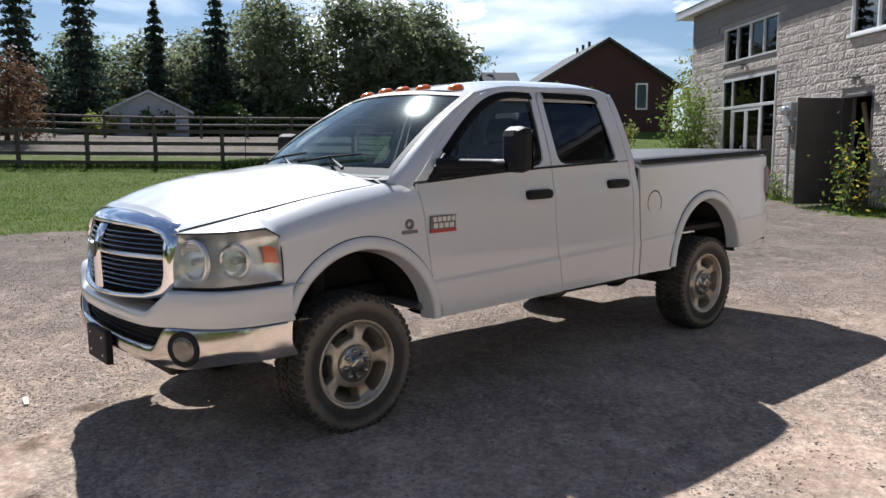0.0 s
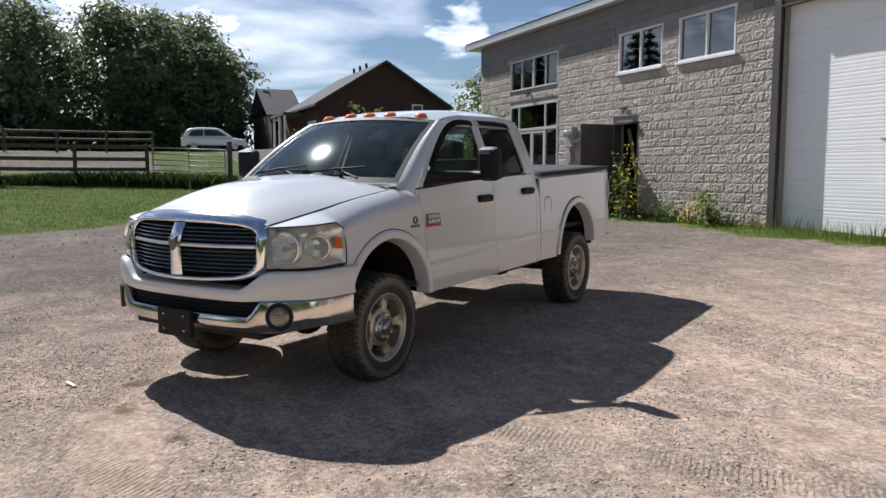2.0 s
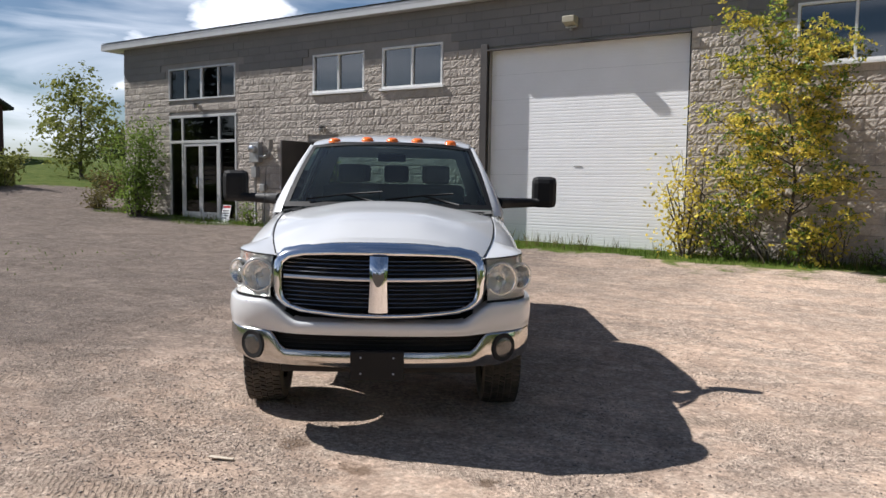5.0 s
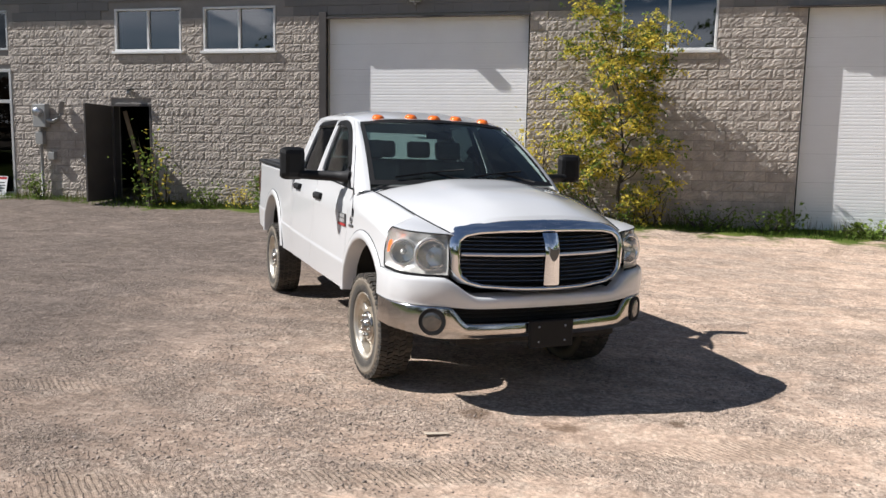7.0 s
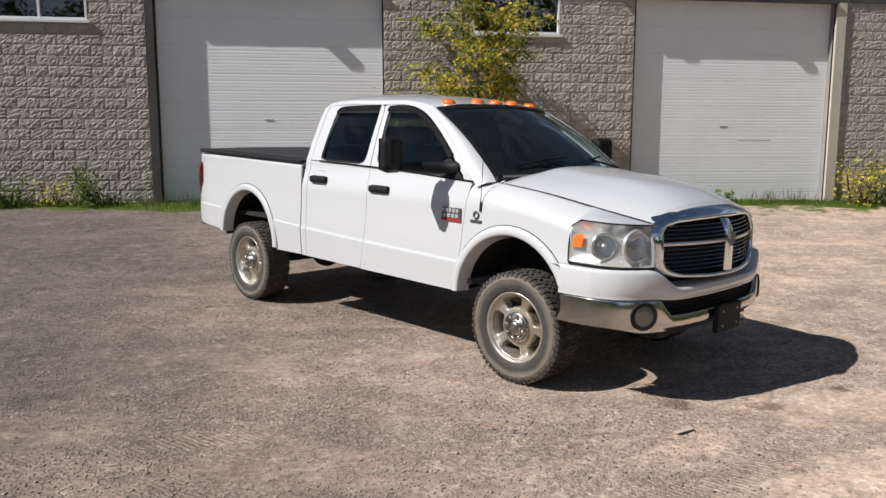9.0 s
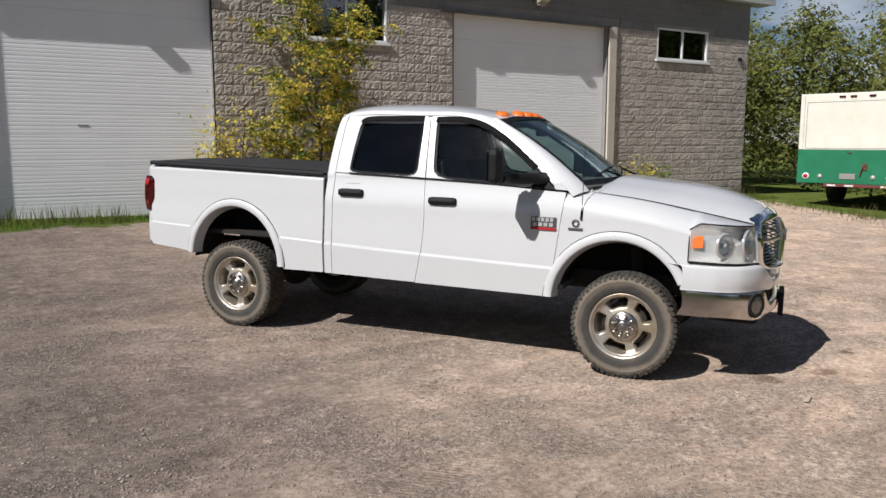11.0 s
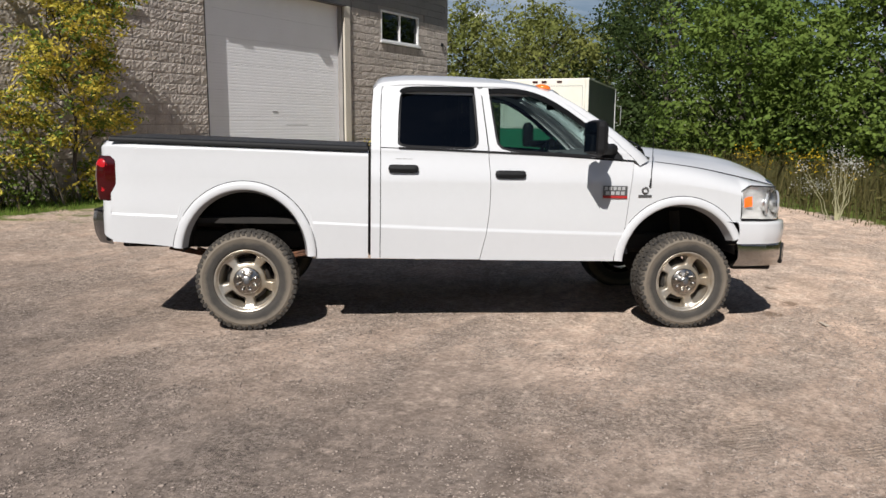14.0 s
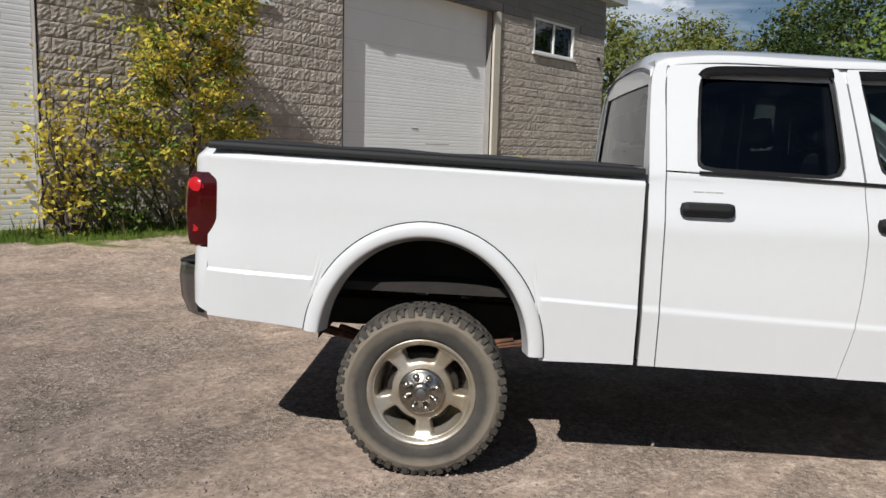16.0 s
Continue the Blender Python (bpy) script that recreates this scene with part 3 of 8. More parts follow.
bm = bmesh.new()
for a, b, z0, z1 in solid_strips(WALL_X0, WALL_X1, -0.3, EAVE):
    box(bm, a, b, WALL_Y + 0.012, WALL_Y + 0.30, z0, z1)
wall_south = part("wall_south", bm, MORTAR)
tagged(wall_south, "grey split-face concrete block facade with mortar joints", "wall", kind="structure")
for nm, d in (("wall_north", (WALL_X0, WALL_X1, 22.0, 22.3, -0.3, 7.2)), ("wall_west", (WALL_X0, WALL_X0 + 0.3, WALL_Y + 0.31, 21.99, -0.3, EAVE)), ("wall_east", (WALL_X1 - 0.3, WALL_X1, WALL_Y + 0.31, 21.99, -0.3, EAVE))):
    tagged(boxpart(nm, d, MORTAR), "plain grey block wall closing the workshop", "wall", kind="structure")
tagged(boxpart("floor", (WALL_X0 + 0.31, WALL_X1 - 0.31, WALL_Y + 0.31, 21.98, -0.2, 0.28), CONCRETE), "dark concrete workshop floor", "floor", kind="structure")
# rooms behind the openings: added partitions, the rooms' darkness put into their colour
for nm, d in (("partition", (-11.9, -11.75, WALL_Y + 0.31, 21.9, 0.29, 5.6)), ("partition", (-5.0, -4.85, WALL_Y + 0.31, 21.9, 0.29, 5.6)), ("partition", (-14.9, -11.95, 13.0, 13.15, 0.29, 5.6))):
    tagged(boxpart(nm, d, ROOMDARK), "plain unseen partition coloured near-black as an unlit room", "wall", kind="structure")

roof = thing("roof", pose(0, 0, 0), "low metal roof with pale grey fascia board", "roof", kind="structure")
bm = bmesh.new()
gridmesh(bm, lambda u, v: Vector((WALL_X0 - 0.75 + u * (WALL_X1 - WALL_X0 + 1.5), WALL_Y - 0.30 + v * 13.2, 5.83 + v * 1.5 + 0.012 * (int(u * 330) % 2))), 330, 1)
gridmesh(bm, lambda u, v: Vector((WALL_X0 - 0.75 + u * (WALL_X1 - WALL_X0 + 1.5), WALL_Y - 0.29 + v * 13.2, 5.75 + v * 1.5)), 1, 1, True)
part("metal_sheet", bm, ROOFMETAL, roof)
boxpart("fascia", (WALL_X0 - 0.75, WALL_X1 + 0.75, WALL_Y - 0.285, WALL_Y - 0.25, 5.61, 5.81), FASCIA, roof, 0.006, "pale grey metal fascia")
boxpart("soffit", (WALL_X0 - 0.75, WALL_X1 + 0.75, WALL_Y - 0.249, WALL_Y + 0.31, 5.625, 5.65), FRAMEALU, roof)
boxpart("barge_board", (WALL_X0 - 0.78, WALL_X0 - 0.751, WALL_Y - 0.28, 22.4, 5.62, 5.82), FASCIA, roof)

# smooth painted band under the eave
BAND = 4.62
bm = bmesh.new()
rnd = random.Random(4)
for k, z in enumerate(np.arange(BAND, EAVE - 0.05, 0.2)):
    z1 = min(z + 0.19, EAVE - 0.004)
    x = WALL_X0
    first = 0.2 if k % 2 else 0.4
    while x < WALL_X1:
        x1 = min(x + first, WALL_X1)
        first = 0.4
        if not any(o[0] - 0.06 < x1 and o[1] + 0.06 > x and o[2] < z1 and o[3] + 0.05 > z for o in OPEN.values()):
            box(bm, x + 0.002, x1 - 0.002, WALL_Y - 0.012 - 0.002 * rnd.random(), WALL_Y + 0.02, z + 0.002, z1 + 0.006)
        x = x1
tagged(part("smooth_block_band", bm, SMOOTHBLOCK, wall_south, "smooth grey painted blocks under the eave"), kind="stuff")

# split-face blocks


def block_bm(length, height, seed):
    rb = random.Random(seed)
    b = bmesh.new()
    nx, nz_ = max(2, int(length / 0.036)), 6
    proud = rb.uniform(-0.003, 0.002)

    def fn(u, v):
        edge = min(u, 1 - u) < 0.01 or min(v, 1 - v) < 0.01
        dy = -rb.uniform(0.004, 0.010) if edge else proud - rb.uniform(0.005, 0.0185)
        ju, jv = (0, 0) if edge else (rb.uniform(-0.025, 0.025), rb.uniform(-0.05, 0.05))
        return Vector(((u + ju) * length, dy - 0.004, (v + jv) * height))
    vs = gridmesh(b, fn, nx, nz_)
    for f in b.faces:
        f.smooth = False
    rim = [vs[i][0] for i in range(nx + 1)] + [vs[nx][j] for j in range(1, nz_ + 1)] + [vs[i][nz_] for i in range(nx - 1, -1, -1)] + [vs[0][j] for j in range(nz_ - 1, 0, -1)]
    back = [b.verts.new(v.co + Vector((0, 0.04, 0)) - Vector((0, v.co.y + 0.012, 0))) for v in rim]
    for i in range(len(rim)):
        b.faces.new((rim[i], back[i], back[(i + 1) % len(rim)], rim[(i + 1) % len(rim)]))
    return b


BL, BH = 0.392, 0.191
bank = []
for k in range(20):
    b = block_bm(BL, BH, 100 + k)
    me = bpy.data.meshes.new("block")
    b.to_mesh(me)
    b.free()
    me.materials.append(BLOCK)
    bank.append(me)
stuffv, stufff, nblock = [], [], 0


def join_block(b, x, z):
    base = len(stuffv)
    b.verts.index_update()
    stuffv.extend((v.co.x + x, v.co.y + WALL_Y, v.co.z + z) for v in b.verts)
    stufff.extend(tuple(base + v.index for v in f.verts) for f in b.faces)


rnd = random.Random(9)
row = 0
z = 0.02
plan_blocks = []
while z < BAND - 0.1:
    x = WALL_X0
    first = 0.2 if row % 2 else 0.4
    edges = sorted({WALL_X0, WALL_X1, *[v for o in OPEN.values() if o[2] < z + 0.15 and o[3] > z + 0.05 for v in o[:2]]})
    cuts = [WALL_X0 + (0.2 if row % 2 else 0.0) + 0.4 * k for k in range(90)]
    cuts = sorted({round(c, 4) for c in cuts if WALL_X0 <= c <= WALL_X1} | set(edges))
    for a, b_ in zip(cuts, cuts[1:]):
        mid = (a + b_) / 2
        if b_ - a < 0.03 or any(o[0] < mid < o[1] and o[2] < z + 0.15 and o[3] > z + 0.05 for o in OPEN.values()):
            continue
        zt = z + BH
        z0 = z
        for o in OPEN.values():
            if o[0] < mid < o[1]:
                if z < o[2] < zt:
                    zt = o[2]
                if z < o[3] < zt:
                    z0 = o[3]
        plan_blocks.append((a, b_, z0, min(zt, BAND - 0.005)))
    z += 0.2
    row += 1
near = []
for a, b_, z0, z1 in plan_blocks:
    full = abs(b_ - a - 0.4) < 0.01 and abs(z1 - z0 - BH) < 0.004
    if full and (-8.0 < a < -4.4 or 10.7 < a < 12.2 or 0.5 < a < 1.6) and z0 > 0.3 and nblock < 300:
        near.append((a, z0))
        nblock += 1
    else:
        bb = block_bm(max(b_ - a - 0.008, 0.02), max(z1 - z0, 0.03), rnd.randrange(10**6))
        join_block(bb, a + 0.004, z0)
        bb.free()
tagged(pymesh("block_courses", stuffv, stufff, BLOCKS, wall_south, "rough split-face concrete blocks"), kind="stuff")

# garage doors


def garage_door(name, key, trim_left, trim_right):
    x0, x1, z0, z1 = OPEN[key]
    d = thing(name, pose((x0 + x1) / 2, WALL_Y + 0.155, z0), "closed white ribbed overhead garage door in a block wall", "garage door", kind="structure")
    w, h = x1 - x0, z1 - z0
    n = 8
    for k in range(n):
        za, zb = k * h / n, (k + 1) * h / n - 0.0015

        def fn(u, v, za=za, zb=zb):
            zz = za + v * (zb - za)
            ph = (zz / 0.066) % 1.0
            y = 0.0018 if ph < 0.22 else 0.0
            if v > 0.99 or v < 0.01:
                y = 0.0022
            return Vector((-w / 2 + 0.004 + u * (w - 0.008), y, zz))
        bm = bmesh.new()
        rows = gridmesh(bm, fn, 2, 44)
        for f in bm.faces:
            f.smooth = False
        part("panel", bm, DOORWHITE, d)
    boxpart("bottom_seal", (-w / 2 + 0.01, w / 2 - 0.01, -0.02, 0.03, -0.02, 0.006), BLACK, d)
    boxpart("backing", (-w / 2 - 0.02, w / 2 + 0.02, 0.04, 0.08, 0.0, h), MATTE, d)
    if key == "g2":
        boxpart("scuff", (0.25, 1.05, -0.003, 0.0, 1.50, 1.512), BOXGREY, d)
    boxpart("lift_handle", (-0.19, -0.01, -0.010, -0.002, 1.80, 1.825), BOXGREY, d, 0.003)
    if trim_left:
        boxpart("jamb", (-w / 2 - 0.17, -w / 2 - 0.003, -0.225, -0.012, 0.0, h + 0.12), CONCRETE if key == "g2" else DOORDARK, d, 0.006)
    if trim_right:
        boxpart("jamb", (w / 2 + 0.003, w / 2 + 0.24, -0.225, -0.012, 0.0, h), mat("cream_jamb", (0.60, 0.55, 0.46), 0.7, vary=0.1, scale=2), d, 0.006, "cream painted jamb")
    bm = bmesh.new()
    tube(bm, [(-w / 2 + 0.012, -0.16, 0.0), (-w / 2 + 0.012, -0.16, h)], 0.012, 6)
    part("seal_strip", bm, BLACK, d)
    bm = bmesh.new()
    tube(bm, [(w / 2 - 0.012, -0.16, 0.0), (w / 2 - 0.012, -0.16, h)], 0.012, 6)
    part("seal_strip", bm, BLACK, d)
    # on g2 it overruns the opening, added only to square the cast shadow's corner
    boxpart("lintel_edge", (-w / 2 - (0.36 if key == "g2" else 0.0), w / 2, -0.285 if key == "g2" else -0.250, -0.16, h - 0.03, h - 0.002), DOORDARK, d)
    return d


garage_door("door_1", "g1", True, False)
garage_door("door_2", "g2", False, True)

# windows


def slider_window(name, key, panes, frame_mat, glass_mat, sill=True, heavy=(), w=0.045):
    x0, x1, z0, z1 = OPEN[key]
    win = thing(name, pose((x0 + x1) / 2, WALL_Y + 0.03, z0), "sliding window with a pale metal frame in the block wall", "window", kind="structure")
    W, H = x1 - x0, z1 - z0
    for nm, d in (("frame_rail", (-W / 2, W / 2, -0.05, 0.06, 0, w)), ("frame_rail", (-W / 2, W / 2, -0.05, 0.06, H - w, H)), ("frame_stile", (-W / 2, -W / 2 + w, -0.048, 0.058, w, H - w)), ("frame_stile", (W / 2 - w, W / 2, -0.048, 0.058, w, H - w))):
        boxpart(nm, d, frame_mat, win, 0.004)
    for i in range(1, panes):
        xx = -W / 2 + i * W / panes
        hw = 0.045 if i in heavy else 0.022
        boxpart("mullion", (xx - hw, xx + hw, -0.03, 0.05, w, H - w), frame_mat, win, 0.003)
    for i in range(panes):
        a, b = -W / 2 + i * W / panes + 0.012, -W / 2 + (i + 1) * W / panes - 0.012
        tilt = 0.004 * ((i * 37 + len(name)) % 3 - 1)
        bm = bmesh.new()
        gridmesh(bm, lambda u, v: Vector((a + u * (b - a), 0.012 + 0.012 * (i % 2) + tilt * u + 0.003 * v, w * 0.6 + v * (H - 1.2 * w))), 1, 1)
        part("pane", bm, glass_mat, win)
    # near-black sheet in place of the unlit room behind the panes
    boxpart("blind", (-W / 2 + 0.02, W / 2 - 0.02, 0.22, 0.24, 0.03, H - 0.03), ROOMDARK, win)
    if sill:
        boxpart("sill", (-W / 2 - 0.06, W / 2 + 0.06, -0.10, 0.03, -0.06, -0.004), FRAMEWHITE, win, 0.006, "white sill")
    return win


slider_window("window_1", "w1", 4, FRAMEALU, DARKPANE, False, (2,))
slider_window("window_2", "w2", 2, FRAMEWHITE, PANE)
slider_window("window_3", "w3", 2, FRAMEWHITE, PANE)
slider_window("window_4", "w4", 2, FRAMEWHITE, PANE)
slider_window("window_5", "w5", 2, FRAMEWHITE, DARKPANE)

# storefront entrance
x0, x1, z0, z1 = OPEN["w0"]
ent = thing("door_3", pose(x0, WALL_Y, z0), "aluminium storefront entrance with double glass doors and transom", "entrance door", kind="structure")
W, H = x1 - x0, z1 - z0
T = 2.28
for nm, d in (("frame_rail", (0, W, -0.03, 0.08, H - 0.07, H)), ("frame_rail", (0, W, -0.03, 0.08, T - 0.04, T + 0.04)), ("frame_rail", (0, W, -0.03, 0.08, 0, 0.09)), ("frame_stile", (0, 0.06, -0.028, 0.078, 0.09, H - 0.07)), ("frame_stile", (W - 0.06, W, -0.028, 0.078, 0.09, H - 0.07)), ("frame_stile", (0.55, 0.62, -0.028, 0.078, 0.09, H - 0.07)), ("frame_stile", (2.15, 2.22, -0.028, 0.078, 0.09, H - 0.07))):
    boxpart(nm, d, FRAMEALU, ent, 0.005)
for a, b in ((0.63, 1.375), (1.395, 2.14)):
    leaf = boxpart("door_leaf_rail", (a, b, -0.02, 0.03, 0.10, 0.24), FRAMEALU, ent, 0.004)
    boxpart("door_leaf_rail", (a, b, -0.02, 0.03, T - 0.13, T - 0.05), FRAMEALU, ent, 0.004)
    boxpart("door_leaf_stile", (a, a + 0.07, -0.019, 0.029, 0.24, T - 0.13), FRAMEALU, ent, 0.004)
    boxpart("door_leaf_stile", (b - 0.07, b, -0.019, 0.029, 0.24, T - 0.13), FRAMEALU, ent, 0.004)
bm = bmesh.new()
tube(bm, [(1.30, -0.02, 0.95), (1.30, -0.09, 0.95), (1.30, -0.09, 1.25), (1.30, -0.02, 1.25)], 0.014, 8)
part("pull_handle", bm, CHROME, ent)
for a, b, za, zb in ((0.06, 0.55, 0.09, T - 0.04), (0.06, 0.55, T + 0.04, H - 0.07), (0.62, 2.15, T + 0.04, H - 0.07), (2.22, W - 0.06, 0.09, T - 0.04), (2.22, W - 0.06, T + 0.04, H - 0.07), (0.70, 1.305, 0.24, T - 0.13), (1.465, 2.07, 0.24, T - 0.13)):
    bm = bmesh.new()
    gridmesh(bm, lambda u, v: Vector((a + u * (b - a), 0.01, za + v * (zb - za))), 1, 1)
    part("pane", bm, DARKPANE, ent)
tagged(boxpart("doorstep", (x0 - 0.1, x1 + 0.1, WALL_Y - 0.5, WALL_Y + 0.3, 0.1, 0.44), CONCRETE, None, 0.02), "worn grey concrete doorstep at the entrance", "step")
sgn = thing("leaning_notice", pose(-12.42, WALL_Y - 0.16, 0.45, -14, 0, 0), "white and red printed notice leaning beside the glass doors", "notice")
boxpart("board", (-0.17, 0.17, 0, 0.006, 0, 0.48), FRAMEWHITE, sgn)
boxpart("red_band", (-0.15, 0.15, -0.002, -0.0005, 0.40, 0.46), BADGERED, sgn)
for k, (a, b) in enumerate(((-0.14, 0.10), (-0.14, 0.13), (-0.05, 0.12), (-0.14, 0.06))):
    boxpart("bar", (a, b, -0.002, -0.0005, 0.30 - 0.07 * k, 0.335 - 0.07 * k), BADGE, sgn)

# dark steel door standing open
x0, x1, z0, z1 = OPEN["door"]
dd = thing("door_4", pose(x0, WALL_Y, z0), "dark brown steel door standing wide open", "door", kind="structure")
boxpart("leaf", (-0.045, 0.0, -0.98, -0.02, 0.03, 2.24), DOORDARK, dd, 0.004)
boxpart("frame_jamb", (0.004, 0.05, -0.02, 0.18, 0, 2.23), DOORDARK, dd)
boxpart("frame_jamb", (0.98, 1.03, -0.02, 0.18, 0, 2.23), DOORDARK, dd)
boxpart("frame_head", (0.004, 1.03, -0.022, 0.18, 2.232, 2.28), DOORDARK, dd)
bm = bmesh.new()
lathe(bm, [(0.0, -0.085), (0.03, -0.08), (0.034, -0.06), (0.012, -0.045), (0.012, -0.0)], 12, "x", (-0.045, -0.90, 1.05))
part("knob", bm, DULLCHROME, dd, smooth=True)
bm = bmesh.new()
box(bm, -0.05, 0.05, -0.02, 0.02, 0, 2.3, m=pose(-8.75, WALL_Y + 0.55, 0.31, 0, -14, 12))
tagged(part("leaning_plank", bm, PLANK), "pale wooden plank leaning inside the dark doorway", "plank")

# lamps on the wall
def wall_lamp(x, z, s=1.0):
    l = thing("wall_lamp", pose(x, WALL_Y - 0.03, z), "weathered tan flood lamp on the block wall", "wall lamp", "lamps on the facade")
    boxpart("back_plate", (-0.07 * s, 0.07 * s, -0.02, 0.01, -0.08 * s, 0.08 * s), LAMPTAN, l, 0.004)
    bm = bmesh.new()
    box(bm, -0.13 * s, 0.13 * s, -0.27 * s, -0.03, -0.10 * s, 0.10 * s, 0.02)
    for v in bm.verts:
        if v.co.y < -0.09 * s and v.co.z < 0:
            v.co.z += 0.06 * s
    part("lamp_body", bm, LAMPTAN, l)
    bm = bmesh.new()
    lathe(bm, [(0.0, -0.075), (0.028, -0.07), (0.036, -0.045), (0.03, -0.02), (0.02, 0.0), (0.02, 0.03)], 12, "z", (0, -0.10 * s, -0.11 * s))
    part("sensor", bm, BOXGREY, l, "", True)
    boxpart("lens", (-0.11 * s, 0.11 * s, -0.14 * s, -0.06, -0.115 * s, -0.102 * s), FRAMEALU, l)


wall_lamp(-1.95, 4.95)
wall_lamp(8.2, 5.03)
wall_lamp(5.17, 5.40, 1.15)
for x, z in ((-8.80, 2.93), (-13.66, 3.73)):
    l = thing("wall_lamp", pose(x, WALL_Y - 0.03, z), "small round bulkhead lamp above a doorway", "wall lamp", "lamps on the facade")
    bm = bmesh.new()
    lathe(bm, [(0.0, -0.02), (0.05, -0.02), (0.055, 0.06), (0.035, 0.09), (0.0, 0.095)], 14, "z", (0, -0.09, -0.03))
    part("lamp_body", bm, BOXGREY, l, smooth=True)
    boxpart("bracket", (-0.03, 0.03, -0.09, 0.01, 0.03, 0.07), BOXGREY, l, 0.005)
    boxpart("hood", (-0.08, 0.08, -0.16, 0.0, 0.07, 0.085), BLACK, l, 0.004)

# electric meter
em = thing("electric_meter", pose(-11.15, WALL_Y - 0.03, 0.30), "grey electric meter with conduit on the block wall", "electric meter")
em.scale = (1.25, 1.2, 1.1)
boxpart("meter_box", (-0.16, 0.12, -0.14, 0.0, 1.65, 2.15), BOXGREY, em, 0.015)
bm = bmesh.new()
lathe(bm, [(0.0, -0.24), (0.075, -0.235), (0.09, -0.22), (0.09, -0.14)], 18, "y", (-0.02, 0, 1.98))
part("dial_glass", bm, DULLCHROME, em, smooth=True)
boxpart("junction_box", (-0.14, 0.02, -0.11, 0.0, 1.28, 1.55), BOXGREY, em, 0.01)
boxpart("junction_box", (0.10, 0.24, -0.09, 0.0, 0.95, 1.12), BOXGREY, em, 0.01)
bm = bmesh.new()
tube(bm, [(-0.06, -0.05, 1.65), (-0.06, -0.05, 0.0)], 0.03, 8)
part("conduit", bm, BOXGREY, em)
bm = bmesh.new()
tube(bm, [(0.12, -0.07, 1.80), (0.25, -0.08, 1.78), (0.36, -0.08, 1.82), (0.42, -0.07, 1.95), (0.44, -0.06, 2.2)], 0.045, 10)
part("service_elbow", bm, BOXGREY, em)
# corner fitting and wires at the east end
cf = thing("cable_bracket", pose(15.45, WALL_Y - 0.03, 4.05), "small dark cable bracket near the wall corner", "bracket")
boxpart("plate", (-0.05, 0.05, -0.05, 0.0, -0.05, 0.05), BLACK, cf, 0.008)
bm = bmesh.new()
tube(bm, [(0.05, -0.03, 0.0), (0.18, -0.03, -0.06), (0.30, -0.02, -0.22)], 0.008, 5)
part("cable", bm, BLACK, cf)

TRUCK = pose(0.270, 0.418, -0.013, -0.36, 0.95, -54.75)


# ---- the pickup truck ----
# local axes: x towards the nose, y towards the driver's side, z up from the ground
truck = thing("pickup_truck", TRUCK, "white crew-cab pickup truck with chrome grille parked on gravel", "pickup truck")
CREASE = curve((-2.95, 0.93), (-1.2, 0.865), (-0.34, 0.832), (1.22, 0.795), (2.4, 0.78))
BELT = curve((-0.85, 1.470), (0.0, 1.447), (0.7, 1.422), (1.3, 1.386), (1.6, 1.38))
RAIL = curve((-2.95, 1.478), (-0.83, 1.430))
SILL = curve((-2.95, 0.715), (-2.34, 0.668), (-2.0, 0.60), (-0.8, 0.585), (1.3, 0.572))


def half_width(x, z):
    zc = CREASE(x)
    if z <= zc - 0.010:
        y = 0.966 + 0.018 * min(max((z - 0.55) / (zc - 0.55), 0), 1)
    elif z < zc + 0.010:
        y = 0.9835 - 0.0085 * sstep(zc - 0.010, zc + 0.010, z)
    else:
        y = 0.975 - 0.013 * sstep(zc, 1.2, z) - 0.052 * sstep(1.18, 1.46, z)
    zb = 1.43
    if z > zb:
        t = (z - zb) / 0.52
        y = 0.914 - 0.212 * t ** 1.12
    y -= 0.012 * sstep(1.95, 2.4, x)
    y -= 0.035 * sstep(2.6, 2.95, -x)
    return y


ARCH_F, ARCH_R = (1.722, 0.545, 0.485, 0.487), (-1.790, 0.60, 0.478, 0.512)  # cx, cz, rx, rz of the opening


def arch_z(x, a, grow):
    cx, cz, rx, rz = a
    q = (x - cx) / (rx + grow)
    return cz + (rz + grow) * math.sqrt(max(0.0, 1 - q * q))


def close_rim(bm, rows, depth):
    """Turns the four edges of a sheet inwards, as a pressed panel's flange."""
    nu, nv = len(rows) - 1, len(rows[0]) - 1
    loop = [rows[i][0] for i in range(nu + 1)] + [rows[nu][j] for j in range(1, nv + 1)] + [rows[i][nv] for i in range(nu - 1, -1, -1)] + [rows[0][j] for j in range(nv - 1, 0, -1)]
    back = [bm.verts.new(v.co + depth) for v in loop]
    n = len(loop)
    for i in range(n):
        f = bm.faces.new((loop[i], loop[(i + 1) % n], back[(i + 1) % n], back[i]))
        f.smooth = False
        bm.edges.get((loop[i], loop[(i + 1) % n])).smooth = False


def panel(name, xa, xb, zb, zt, side, nu, nv, material=PAINT, inset=0.0, parent=truck, yf=half_width, zf=None, rim=0.022, label=""):
    """A body panel between the edge lines xa(z), xb(z), zb(x), zt(x)."""
    def fn(u, v):
        z = 1.0
        for _ in range(4):
            x = xa(z) + u * (xb(z) - xa(z))
            z = zf(x, v) if zf else zb(x) + v * (zt(x) - zb(x))
        return Vector((x, side * (yf(x, z) - inset), z))
    bm = bmesh.new()
    rows = gridmesh(bm, fn, nu, nv, side < 0)
    if rim:
        close_rim(bm, rows, Vector((0, -side * rim, 0)))
    return part(name, bm, material, parent, label)


def k(v):
    return lambda *_: v


